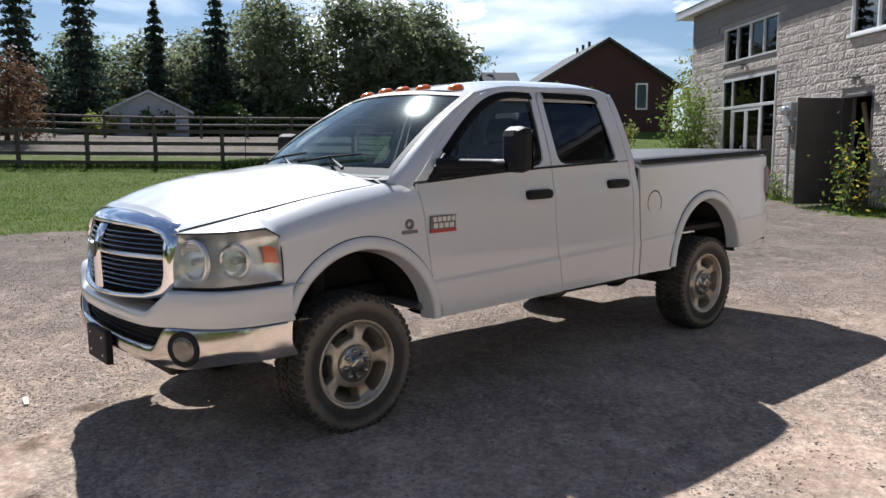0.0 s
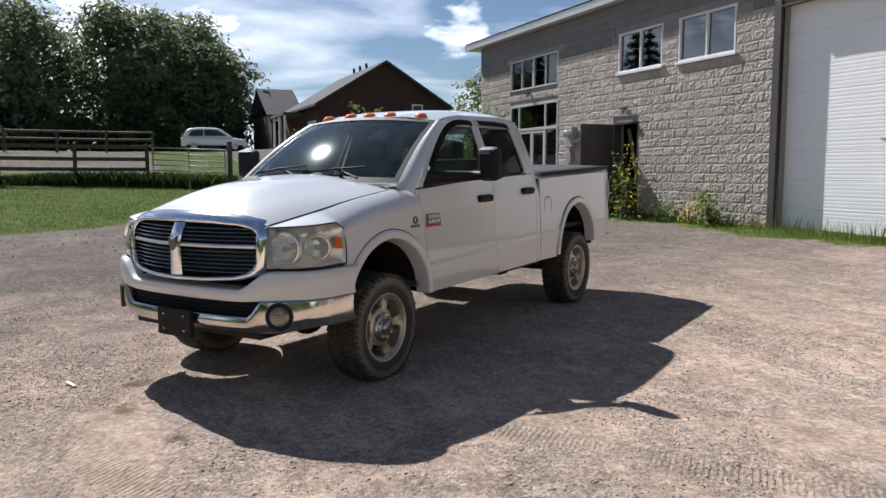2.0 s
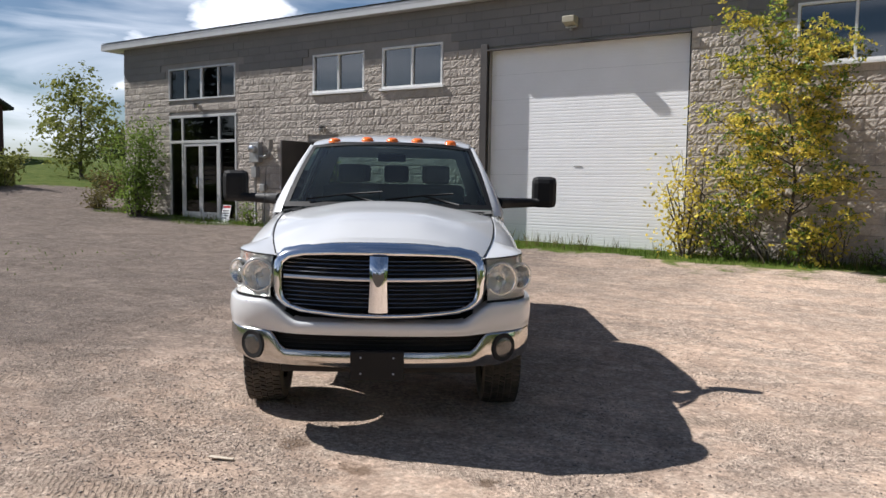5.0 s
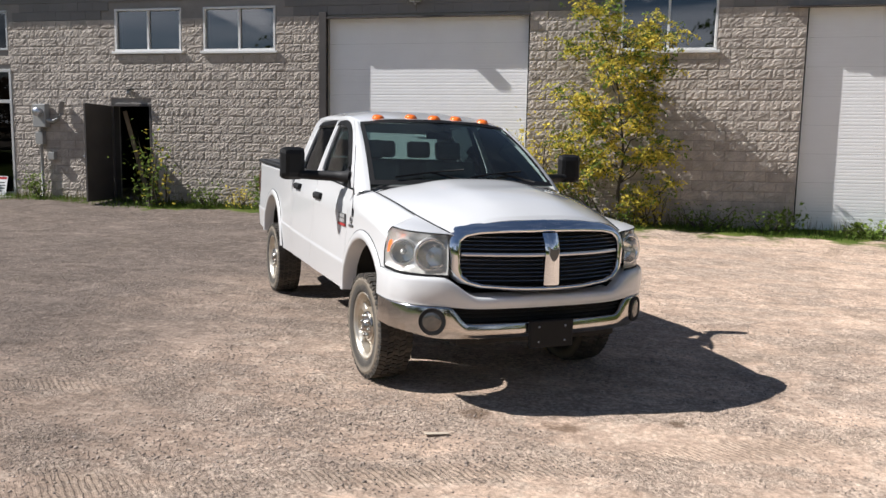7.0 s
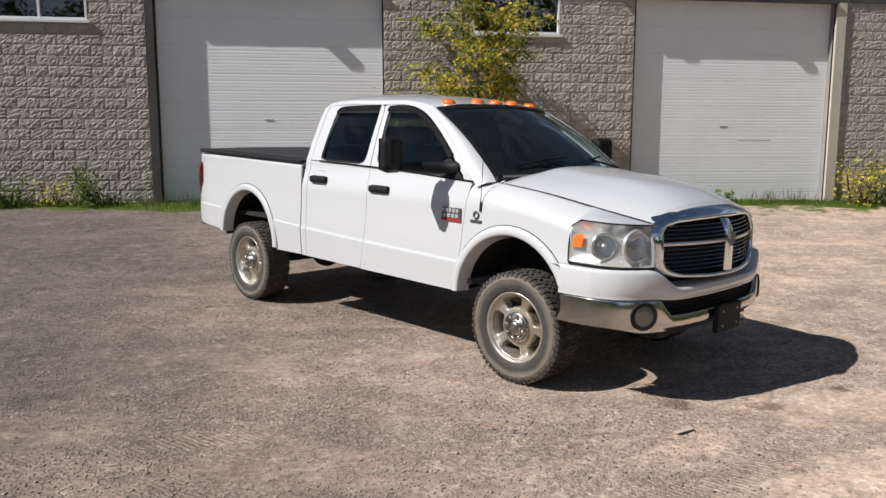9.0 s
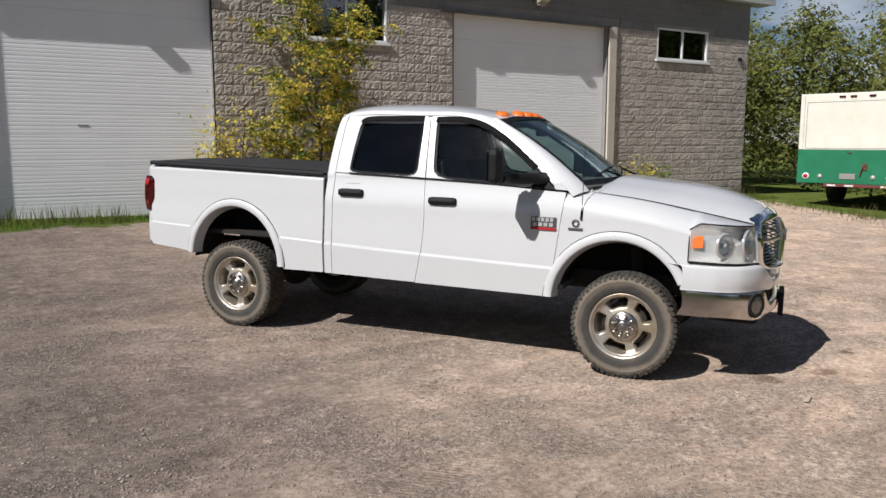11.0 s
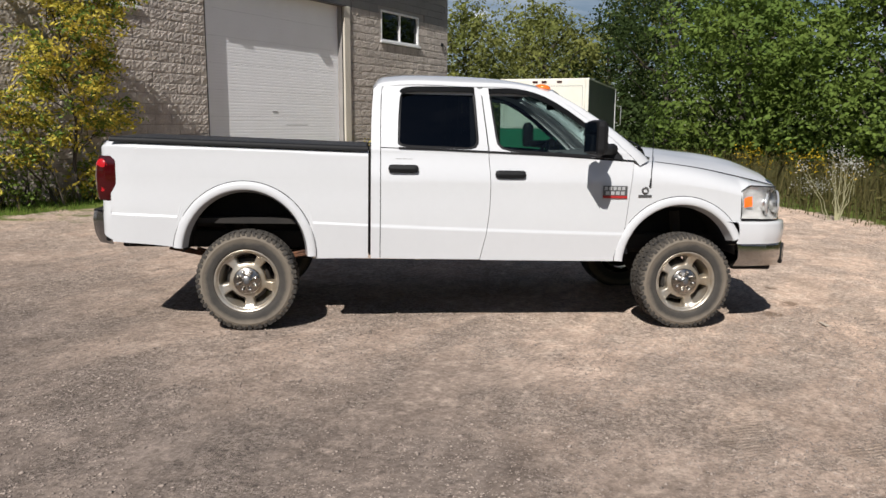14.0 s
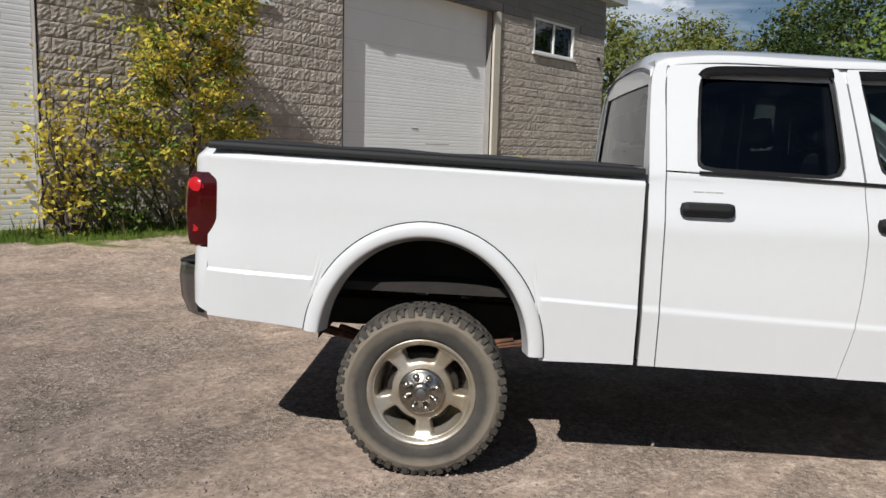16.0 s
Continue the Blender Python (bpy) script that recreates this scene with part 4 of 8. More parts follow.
ROOFC = curve((-0.80, 1.965), (-0.765, 2.022), (-0.66, 2.050), (-0.3, 2.066), (0.0, 2.062), (0.3, 2.042), (0.55, 2.004), (0.78, 1.962))
ROOFE = curve((-0.80, 1.915), (-0.77, 1.952), (-0.70, 1.972), (0.0, 1.984), (0.35, 1.980), (0.52, 1.957), (0.67, 1.918))
BGAP = curve((0.58, 0.062), (0.85, 0.118), (1.16, 0.138), (1.42, 0.122), (1.5, 0.120))
FGAP = curve((0.57, 1.200), (0.79, 1.238), (1.1, 1.275), (1.42, 1.312), (1.5, 1.315))
HOODY = curve((1.25, 0.825), (1.47, 0.808), (1.9, 0.788), (2.3, 0.738), (2.66, 0.655))
HOODZ = curve((1.25, 1.400), (1.47, 1.380), (1.9, 1.330), (2.3, 1.256), (2.66, 1.182))


def ring_loop(corners, sub):
    out = []
    n = len(corners)
    for i in range(n):
        a, b = corners[i], corners[(i + 1) % n]
        out += [(a[0] + (b[0] - a[0]) * t / sub, a[1] + (b[1] - a[1]) * t / sub) for t in range(sub)]
    return out


def window_frame(name, outer, inner, side, parent, glass_mat):
    o, i = ring_loop(outer, 10), ring_loop(inner, 10)
    for _ in range(2):
        i = [(p[0] * 0.5 + (a[0] + b[0]) * 0.25, p[1] * 0.5 + (a[1] + b[1]) * 0.25) for a, p, b in zip(i[-1:] + i[:-1], i, i[1:] + i[:1])]
        o = [(p[0] * 0.5 + (a[0] + b[0]) * 0.25, p[1] * 0.5 + (a[1] + b[1]) * 0.25) if p[1] > 1.55 else p for a, p, b in zip(o[-1:] + o[:-1], o, o[1:] + o[:1])]
    bm = bmesh.new()
    A = [bm.verts.new((x, side * half_width(x, z), z)) for x, z in o]
    M = [bm.verts.new((x, side * (half_width(x, z) + 0.002), z)) for x, z in i]
    C = [bm.verts.new((x, side * (half_width(x, z) - 0.022), z)) for x, z in i]
    Z = [bm.verts.new((x, side * (half_width(x, z) - 0.03), z)) for x, z in o]
    n = len(A)
    for P, Q in ((Z, A), (A, M), (M, C)):
        for j in range(n):
            q = (P[j], P[(j + 1) % n], Q[(j + 1) % n], Q[j])
            bm.faces.new(q if side > 0 else q[::-1])
    f = part(name, bm, PAINT, parent)
    bm = bmesh.new()
    cx, cz = sum(p[0] for p in i) / n, sum(p[1] for p in i) / n

    def bowed(x, z):
        q = (x - cx) ** 2 * 0.05 + (z - cz) ** 2 * 0.10
        return bm.verts.new((x, side * (half_width(cx, cz) - 0.018 - (z - cz) * 0.42 - (x - cx) * 0.005 - q), z))
    rings = [[bowed(cx + (x - cx) * t, cz + (z - cz) * t) for x, z in i] for t in (1.0, 0.75, 0.5, 0.25)]
    mid = bowed(cx, cz)
    for A_, B_ in zip(rings, rings[1:] + [[mid] * n]):
        for j in range(n):
            q = [A_[j], A_[(j + 1) % n]] + ([mid] if B_[0] is mid else [B_[(j + 1) % n], B_[j]])
            bm.faces.new(q if side > 0 else q[::-1])
    part("glass", bm, glass_mat, parent, "", True).visible_shadow = False
    # black sealing strip round the pane
    bm = bmesh.new()
    cx, cz = sum(p[0] for p in i) / n, sum(p[1] for p in i) / n
    S1 = [bm.verts.new((x, side * (half_width(x, z) - 0.012), z)) for x, z in i]
    S2 = [bm.verts.new((x + 0.018 * (cx - x) / max(abs(cx - x), abs(cz - z), 0.1), side * (half_width(x, z) - 0.014), z + 0.018 * (cz - z) / max(abs(cx - x), abs(cz - z), 0.1))) for x, z in i]
    for j in range(n):
        bm.faces.new((S1[j], S1[(j + 1) % n], S2[(j + 1) % n], S2[j]))
    part("window_seal", bm, BLACK, parent)
    return f


FD_OUT = [(0.126, 1.438), (0.070, 1.972), (0.35, 1.978), (0.50, 1.958), (0.62, 1.914), (0.78, 1.822), (0.95, 1.705), (1.13, 1.562), (1.316, 1.390)]
FD_IN = [(0.190, 1.444), (0.128, 1.932), (0.33, 1.940), (0.45, 1.924), (0.575, 1.886), (0.728, 1.806), (0.892, 1.692), (1.065, 1.555), (1.240, 1.396)]
RD_OUT = [(-0.738, 1.462), (-0.737, 1.70), (-0.732, 1.88), (-0.715, 1.950), (-0.66, 1.968), (0.062, 1.972), (0.116, 1.438)]
CORNER_B = curve((0.5, -0.743), (1.46, -0.743), (1.70, -0.742), (1.88, -0.737), (1.95, -0.722), (1.97, -0.70))
CORNER_A = curve((0.5, -0.815), (1.45, -0.815), (1.8, -0.806), (1.9, -0.795), (1.97, -0.770))
RD_IN = [(-0.607, 1.464), (-0.602, 1.68), (-0.590, 1.85), (-0.566, 1.922), (-0.50, 1.936), (0.020, 1.940), (0.046, 1.450)]

def screen_pt(s, u):
    b = Vector((1.425 + 0.155 * (1 - s * s), 0.822 * s, 1.425 + 0.012 * (1 - s * s)))
    t = Vector((0.665 + 0.105 * (1 - s * s), 0.686 * s, 1.925 + 0.040 * (1 - s * s)))
    p = b.lerp(t, u)
    return p + Vector((0.55, 0, 0.84)) * 0.030 * math.sin(math.pi * u)


def fender_pt(u, v, side):
    xa = FGAP(0.9) + 0.0015
    x = xa + (2.235 - xa) * u
    zb = max(arch_z(x, ARCH_F, 0.055), 0.70 if x < 1.5 else 0.905)
    yh, zh = HOODY(x), HOODZ(x) - 0.002
    zs = zh - 0.155
    if v < 0.5:
        z = zb + (zs - zb) * v / 0.5
        xx = x + (FGAP(z) - FGAP(0.9)) * (1 - u)
        return Vector((xx, side * half_width(xx, z), z))
    if v <= 0.94:
        t = (v - 0.5) / 0.44
        y0 = half_width(x, zs)
        y = (1 - t) ** 2 * y0 + 2 * t * (1 - t) * (y0 - 0.012) + t * t * (yh + 0.003)
        z = (1 - t) ** 2 * zs + 2 * t * (1 - t) * (zh - 0.36 * (y0 - 0.012 - yh)) + t * t * zh
    else:
        t = (v - 0.94) / 0.06
        y, z = yh + 0.003 - 0.035 * max(0.0, t - 0.34), zh - 0.016 * min(1.0, t * 3)
    xx = x + (FGAP(z) - FGAP(0.9)) * (1 - u)
    return Vector((xx, side * y, z))


for side in (1, -1):
    # front fender with its shoulder up to the bonnet line

    panel("front_door", BGAP, lambda z: FGAP(z) - 0.003, lambda x: SILL(x) - 0.004, lambda x: BELT(x) - 0.012, side, 30, 84)
    boxpart("door_handle", (0.17, 0.42, min(side * 0.925, side * 0.986), max(side * 0.925, side * 0.986), 1.229, 1.295), BLACK, truck, 0.030, "black pull handle")
    boxpart("door_handle", (-0.68, -0.44, min(side * 0.923, side * 0.984), max(side * 0.923, side * 0.984), 1.263, 1.329), BLACK, truck, 0.030, "black pull handle")
    panel("rear_door", k(-0.737), lambda z: BGAP(z) - 0.0045, SILL, lambda x: BELT(x) - 0.012, side, 26, 84)
    window_frame("front_window_frame", FD_OUT, FD_IN, side, truck, SGLASS)
    window_frame("rear_window_frame", RD_OUT, RD_IN, side, truck, TGLASS)
    # black strip along the window base
    bm = bmesh.new()
    gridmesh(bm, lambda u, v: Vector((-0.60 + u * 1.82, side * (half_width(-0.60 + u * 1.82, 1.435) + 0.006), BELT(-0.60 + u * 1.82) - 0.013 + v * 0.015)), 20, 1, side < 0)
    part("belt_moulding", bm, BLACK, truck)
    # cab corner behind the rear door
    panel("cab_corner", CORNER_A, CORNER_B, SILL, lambda x: 1.968 - 0.035 * sstep(-0.70, -0.80, x), side, 6, 110)
    # painted cant rail behind the door frames
    panel("cant_rail", k(-0.775), k(0.56), lambda x: 1.885, lambda x: ROOFE(x) - 0.004, side, 24, 4, inset=0.014, rim=0)
    # weather visors over the windows
    for pts in (((-0.588, 1.90), (-0.566, 1.930), (-0.50, 1.944), (-0.2, 1.948), (0.014, 1.948)), ((0.130, 1.940), (0.33, 1.948), (0.45, 1.932), (0.58, 1.894), (0.728, 1.814), (0.892, 1.700), (1.065, 1.563))):
        P = [tuple(a[n] + (b[n] - a[n]) * t / 6 for n in (0, 1)) for a, b in zip(pts, pts[1:]) for t in range(6)] + [pts[-1]]
        for _ in range(10):
            P = P[:1] + [tuple(a[n] * 0.25 + b[n] * 0.5 + c[n] * 0.25 for n in (0, 1)) for a, b, c in zip(P, P[1:], P[2:])] + P[-1:]
        bm = bmesh.new()
        lines = [[], [], []]
        for a, b, c in zip(P[:1] + P, P, P[1:] + P[-1:]):
            d = Vector((c[0] - a[0], 0, c[1] - a[1])).normalized()
            for ln, (off, out) in zip(lines, ((-0.004, 0.003), (0.018, 0.014), (0.042, 0.017))):
                x, z = b[0] + d.z * off, b[1] - d.x * off
                ln.append(bm.verts.new((x, side * (half_width(x, z) + out), z)))
        for lo, hi in zip(lines, lines[1:]):
            for a, b, c, d in zip(lo, lo[1:], hi[1:], hi):
                bm.faces.new((a, b, c, d)).smooth = True
        bmesh.ops.solidify(bm, geom=bm.faces[:], thickness=0.003)
        part("window_visor", bm, BLACK, truck, "smoked black window visor")
    # A pillar between door and windscreen
    apil = [(0.600, 1.919), (0.78, 1.822), (0.95, 1.705), (1.13, 1.562), (1.316, 1.390)]

    def pillar(u, v, side=side):
        ext = max(0.0, u * 1.07 - 1.0)
        u = min(u * 1.07, 1.0)
        q = u * 4
        i = min(int(q), 3)
        t = q - i
        a = [apil[i][n] + (apil[i + 1][n] - apil[i][n]) * t for n in (0, 1)]
        b = screen_pt(1.0, 1 - u) + Vector((0.002, 0.004, 0.004))
        p0 = Vector((a[0] + 0.004, half_width(*a) + 0.001, a[1]))
        p1 = Vector(b)
        p = p0.lerp(p1, v) + Vector((0.012, 0.012, 0.012)) * math.sin(math.pi * v) + Vector((0.55, 0.10, -0.62)) * ext
        return Vector((p.x, side * p.y, p.z))
    bm = bmesh.new()
    gridmesh(bm, pillar, 24, 6, side > 0)
    part("windscreen_pillar", bm, PAINT, truck)
    # bed side
    bedx0, bedx1 = -2.795, -0.836

    def bed_bottom(x):
        cx, cz, rx, rz = ARCH_R
        return arch_z(x, ARCH_R, 0.05) if abs(x - cx) < rx + 0.045 else SILL(x)

    def bed_half(x, z):
        zt = RAIL(x)
        y = half_width(x, min(z, 1.2)) - 0.004 - 0.006 * sstep(1.2, 1.4, z)
        return y - 0.045 * sstep(zt - 0.035, zt + 0.012, z)

    def bed_rows(x, v):
        zb, zc, zt = bed_bottom(x), CREASE(x), RAIL(x)
        even = zb + v * (zt - zb)
        w = sstep(zc - 0.17, zc - 0.03, zb)
        if v < 0.3:
            creased = zb + v / 0.3 * (zc - 0.02 - zb)
        elif v < 0.5:
            creased = zc - 0.02 + (v - 0.3) / 0.2 * 0.04
        else:
            creased = zc + 0.02 + (v - 0.5) / 0.5 * (zt - zc - 0.02)
        return creased + (even - creased) * w
    panel("bed_side", k(bedx0), k(bedx1), bed_bottom, RAIL, side, 130, 80, yf=bed_half, zf=bed_rows, rim=0.02)
    # flares
    for nm, a, gi, go in (("wheel_arch_flare", ARCH_F, 0.0, 0.072), ("wheel_arch_flare", ARCH_R, 0.0, 0.070)):
        bm = bmesh.new()

        def flare(u, v, a=a, side=side, gi=gi, go=go):
            lo, hi = (0.0, math.pi - 0.11) if a is ARCH_R else (0.42, math.pi - 0.05)
            th = lo + (hi - lo) * u
            cx, cz, rx, rz = a
            prof = ((-0.02, -0.09), (0.0, -0.006), (0.004, 0.012), (0.018, 0.020), (0.045, 0.020), (0.066, 0.012), (0.074, 0.000))
            q = v * (len(prof) - 1)
            i = min(int(q), len(prof) - 2)
            g, dy = (prof[i][n] + (prof[i + 1][n] - prof[i][n]) * (q - i) for n in (0, 1))
            x, z = cx + (rx + g) * math.cos(th), cz + (rz + g) * math.sin(th)
            yb = half_width(x, max(min(z, 1.1), 0.62))
            yb = 0.968 + (yb - 0.968) * 0.4
            return Vector((x, side * (yb + dy), z))
        gridmesh(bm, flare, 56, 12, side < 0)
        fl = part(nm, bm, PAINT, truck, "white moulded wheel arch flare")
        bm = bmesh.new()
        tube(bm, [flare(j / 40, 0.995) for j in range(41)], 0.0035, 5)
        part("flare_seal", bm, BLACK, fl)
    # dark wheel housings
    for a, y1, zlow in ((ARCH_F, 0.42, 0.60), (ARCH_R, 0.56, 0.80)):
        bm = bmesh.new()
        cx, cz, rx, rz = a
        gridmesh(bm, lambda u, v: Vector((cx + (rx + 0.006) * math.cos(math.pi * u), side * (0.945 - v * (0.945 - y1)), max(cz + (rz + 0.03) * math.sin(math.pi * u), 0.62))), 28, 4)
        gridmesh(bm, lambda u, v: Vector((cx - rx - 0.006 + u * 2 * (rx + 0.006), side * y1, zlow + v * (max(cz + (rz + 0.03) * math.sqrt(max(0, 1 - (2 * u - 1) ** 2)), zlow) - zlow))), 20, 2)
        part("wheel_housing", bm, UNDER, truck)
    # dark inner shell, seen in the gaps
    panel("inner_shell", k(-0.83), k(1.24), lambda x: SILL(x) + 0.02, lambda x: BELT(x) - 0.03, side, 12, 6, UNDER, 0.045, rim=0)
    bm = bmesh.new()
    box(bm, -0.84, -0.815, min(side * 0.55, side * 0.925), max(side * 0.55, side * 0.925), 0.62, 1.40)
    part("gap_filler", bm, UNDER, truck)
    # sill underside
    bm = bmesh.new()
    gridmesh(bm, lambda u, v: Vector((-0.80 + u * 2.0, side * (0.94 - v * 0.28), SILL(-0.80 + u * 2.0) + 0.0 - 0.012 * math.sin(v * 3.1))), 8, 3, side > 0)
    part("rocker_panel", bm, UNDER, truck)
    # fuel door ring (driver's side) and badges
    if side > 0:
        bm = bmesh.new()
        lathe(bm, [(0.086, 0.0), (0.090, 0.002), (0.094, 0.0)], 28, "y", (-1.02, half_width(-1.02, 1.14) - 0.002, 1.13))
        part("fuel_door", bm, UNDER, truck)
    bd = boxpart("badge", (1.05, 1.25, min(side * 0.965, side * 0.974), max(side * 0.965, side * 0.974), 1.085, 1.185), BADGE, truck, 0.003, "dark grey and red model badge")
    boxpart("badge_stripe", (1.05, 1.25, min(side * 0.966, side * 0.977), max(side * 0.966, side * 0.977), 1.085, 1.105), BADGERED, bd)
    for i in range(5):
        boxpart("badge_bar", (1.060 + 0.036 * i, 1.085 + 0.036 * i, min(side * 0.966, side * 0.978), max(side * 0.966, side * 0.978), 1.150, 1.178), SILVER, bd)
    for i in range(4):
        boxpart("badge_bar", (1.070 + 0.042 * i, 1.100 + 0.042 * i, min(side * 0.966, side * 0.978), max(side * 0.966, side * 0.978), 1.112, 1.140), SILVER, bd)
    eb = boxpart("engine_badge", (1.345, 1.455, min(side * 0.960, side * 0.972), max(side * 0.960, side * 0.972), 1.095, 1.115), BADGE, truck, 0.002, "small dark engine badge")
    bm = bmesh.new()
    lathe(bm, [(0.016, -0.004), (0.03, -0.004), (0.03, 0.006), (0.016, 0.006)], 14, "y", (1.40, side * 0.966, 1.15), True)
    part("badge_ring", bm, BADGE, eb)
    # faint grey bars above the rear handle
    for xa_, xb_ in ((-0.62, -0.575), (-0.565, -0.535), (-0.527, -0.49)):
        ya_ = side * (half_width(-0.55, 1.375) + 0.0012)
        boxpart("bar", (xa_, xb_, ya_ - 0.001, ya_ + 0.001, 1.370, 1.376), SILVER, truck)
    # towing mirror
    bm = bmesh.new()
    tube(bm, [(1.13, side * 0.90, 1.475), (1.05, side * 1.0, 1.475), (0.93, side * 1.16, 1.475), (0.90, side * 1.26, 1.478)], 0.048, 10, 0.036)
    sail = [(0.985, 1.408), (1.10, 1.402), (1.232, 1.388), (1.15, 1.466), (1.045, 1.548), (0.99, 1.52)]
    fa = [bm.verts.new((x, side * (half_width(x, z) + 0.014), z)) for x, z in sail]
    fb = [bm.verts.new((x, side * (half_width(x, z) - 0.016), z)) for x, z in sail]
    bm.faces.new(fa)
    for a in range(6):
        bm.faces.new((fa[a], fa[(a + 1) % 6], fb[(a + 1) % 6], fb[a]))
    mr = part("side_mirror", bm, BLACK, truck, "large black towing mirror")
    bm = bmesh.new()
    box(bm, -0.055, 0.055, -0.105, 0.105, -0.13, 0.135, 0.048)
    for v in bm.verts:
        if v.co.x > 0.02:
            v.co.y *= 0.86
            v.co.z *= 0.90
    bmesh.ops.transform(bm, matrix=pose(0.88, side * 1.315, 1.565, 0, 0, -side * 14), verts=bm.verts[:])
    part("mirror_head", bm, BLACK, mr)
    bm = bmesh.new()
    gridmesh(bm, lambda u, v: Vector((-0.0555, -0.088 + 0.176 * u, -0.11 + 0.225 * v)), 1, 1)
    bmesh.ops.transform(bm, matrix=pose(0.876, side * 1.315, 1.565, 0, 0, -side * 14), verts=bm.verts[:])
    part("mirror_glass", bm, mat("mirror_silver", (0.45, 0.46, 0.47), 0.03, 1.0, vary=0.01), mr)

# bonnet
bm = bmesh.new()
HOODC = curve((1.50, 1.480), (1.65, 1.475), (1.9, 1.450), (2.2, 1.420), (2.50, 1.356), (2.67, 1.298), (2.78, 1.250))


def hood(u, v):
    s = 2 * v - 1
    x = (1.46 + 0.15 * (1 - s * s)) * (1 - u) + (2.635 + 0.062 * (1 - s * s)) * u
    w, ze, zc = HOODY(x) - 0.004, HOODZ(min(x, 2.66)), HOODC(x)
    if u < 0.07:
        w -= 0.07 * (1 - math.sqrt(max(0.0, 1 - (1 - u / 0.07) ** 2)))
    if u > 0.985:
        zc -= 0.012
    a = abs(s)
    y = s * w
    z = ze + (zc - ze) * (1 - a ** 2.6)
    z += 0.014 * sstep(0.66, 0.34, a) * (1 - sstep(0.72, 1.0, u))  # raised middle
    return Vector((x, y, z))


rows = gridmesh(bm, hood, 80, 48)
close_rim(bm, rows, Vector((0, 0, -0.008)))
bonnet = part("bonnet", bm, PAINT, truck)
for s_ in (1, -1):
    bm = bmesh.new()
    tube(bm, [Vector((1.53 + 1.10 * j / 30, s_ * (HOODY(1.53 + 1.10 * j / 30) - 0.001), HOODZ(1.53 + 1.10 * j / 30) + 0.0020)) for j in range(31)], 0.0040, 6)
    part("shut_line", bm, BLACK, bonnet)
    # white cowl side between bonnet corner and windscreen pillar
    def cowl_side(u, v, s_=s_):
        x = 1.315 + 0.150 * u
        y0, y1 = HOODY(x) - 0.005, 0.72
        z0 = HOODZ(x) - 0.004
        y = y0 + (y1 - y0) * v
        return Vector((x + 0.012 * v, s_ * y, z0 + 0.030 * v - 0.006 * u))
    bm = bmesh.new()
    gridmesh(bm, cowl_side, 10, 8, s_ < 0)
    part("cowl_side", bm, PAINT, truck)

# windscreen, its dark border, cowl, wipers


bm = bmesh.new()
gridmesh(bm, lambda u, v: screen_pt(-1 + 2 * u, v), 24, 12)
part("windscreen", bm, WGLASS, truck, "slightly tinted windscreen").visible_shadow = False
bm = bmesh.new()
for s0, s1, u0, u1 in ((-1, -0.955, 0, 1), (0.955, 1, 0, 1), (-0.955, 0.955, 0.0, 0.06), (-0.955, 0.955, 0.945, 1)):
    gridmesh(bm, lambda u, v: screen_pt(s0 + (s1 - s0) * u, u0 + (u1 - u0) * v) + Vector((0.004, 0, 0.005)), 16, 6)
part("screen_border", bm, BLACK, truck)
bm = bmesh.new()
gridmesh(bm, lambda u, v: screen_pt((-1 + 2 * u) * 0.93, 0.0) * (1 - v) + Vector((1.50 + 0.15 * (1 - (2 * u - 1) ** 2), 0.74 * (2 * u - 1), 1.415 + 0.03 * (1 - (2 * u - 1) ** 2))) * v + Vector((0, 0, -0.012)), 20, 2)
part("cowl_grille", bm, BLACK, truck)
for y0, y1 in ((0.55, -0.02), (-0.05, -0.62)):
    bm = bmesh.new()
    a = Vector((1.575, y0, 1.468))
    b_ = screen_pt((y0 + y1) / 2 / 0.8, 0.13) + Vector((0.02, 0, 0.02))
    c_ = screen_pt(y1 / 0.8, 0.07) + Vector((0.018, 0, 0.02))
    d_ = screen_pt(y0 * 0.93 / 0.8, 0.17) + Vector((0.018, 0, 0.018))
    tube(bm, [a, b_], 0.011, 6, 0.008)
    tube(bm, [c_, b_, d_], 0.008, 6)
    part("wiper", bm, BLACK, truck, "black windscreen wiper")

# roof


def roof_pt(u, v):
    s = 2 * v - 1
    x = -0.80 + u * ((0.668 + 0.105 * (1 - s * s)) + 0.80)
    ze, zc = ROOFE(min(x, 0.67)), ROOFC(x)
    w = 0.702 - 0.022 * sstep(0.45, 0.70, x) - 0.02 * sstep(-0.70, -0.80, x)
    a = abs(s)
    if a > 0.97:
        return Vector((x, math.copysign(w + 0.004, s), ze - (0.03 if a > 0.99 else 0.0)))
    return Vector((x, s / 0.97 * w * 0.998, ze + (zc - ze) * (1 - (a / 0.97) ** 3.6)))


bm = bmesh.new()
gridmesh(bm, roof_pt, 40, 66)
part("roof", bm, PAINT, truck)
for y in (-0.50, -0.215, 0.0, 0.215, 0.50):
    bm = bmesh.new()
    s = y / 0.69
    x = 0.605 + 0.10 * (1 - s * s)
    p = roof_pt((x + 0.80) / (0.668 + 0.105 * (1 - s * s) + 0.80), (s + 1) / 2)

    def lamp(u, v):
        a, b_ = 2 * math.pi * u, v * math.pi / 2
        r = math.cos(b_) ** 0.6
        return p + Vector((-0.02 + 0.060 * r * math.cos(a), 0.054 * r * math.sin(a), 0.037 * math.sin(b_) - 0.010 * (r * math.cos(a) + 0.2)))
    gridmesh(bm, lamp, 16, 6)
    part("clearance_lamp", bm, AMBER, truck, "orange roof clearance lamp", True)

# back of the cab
bm = bmesh.new()


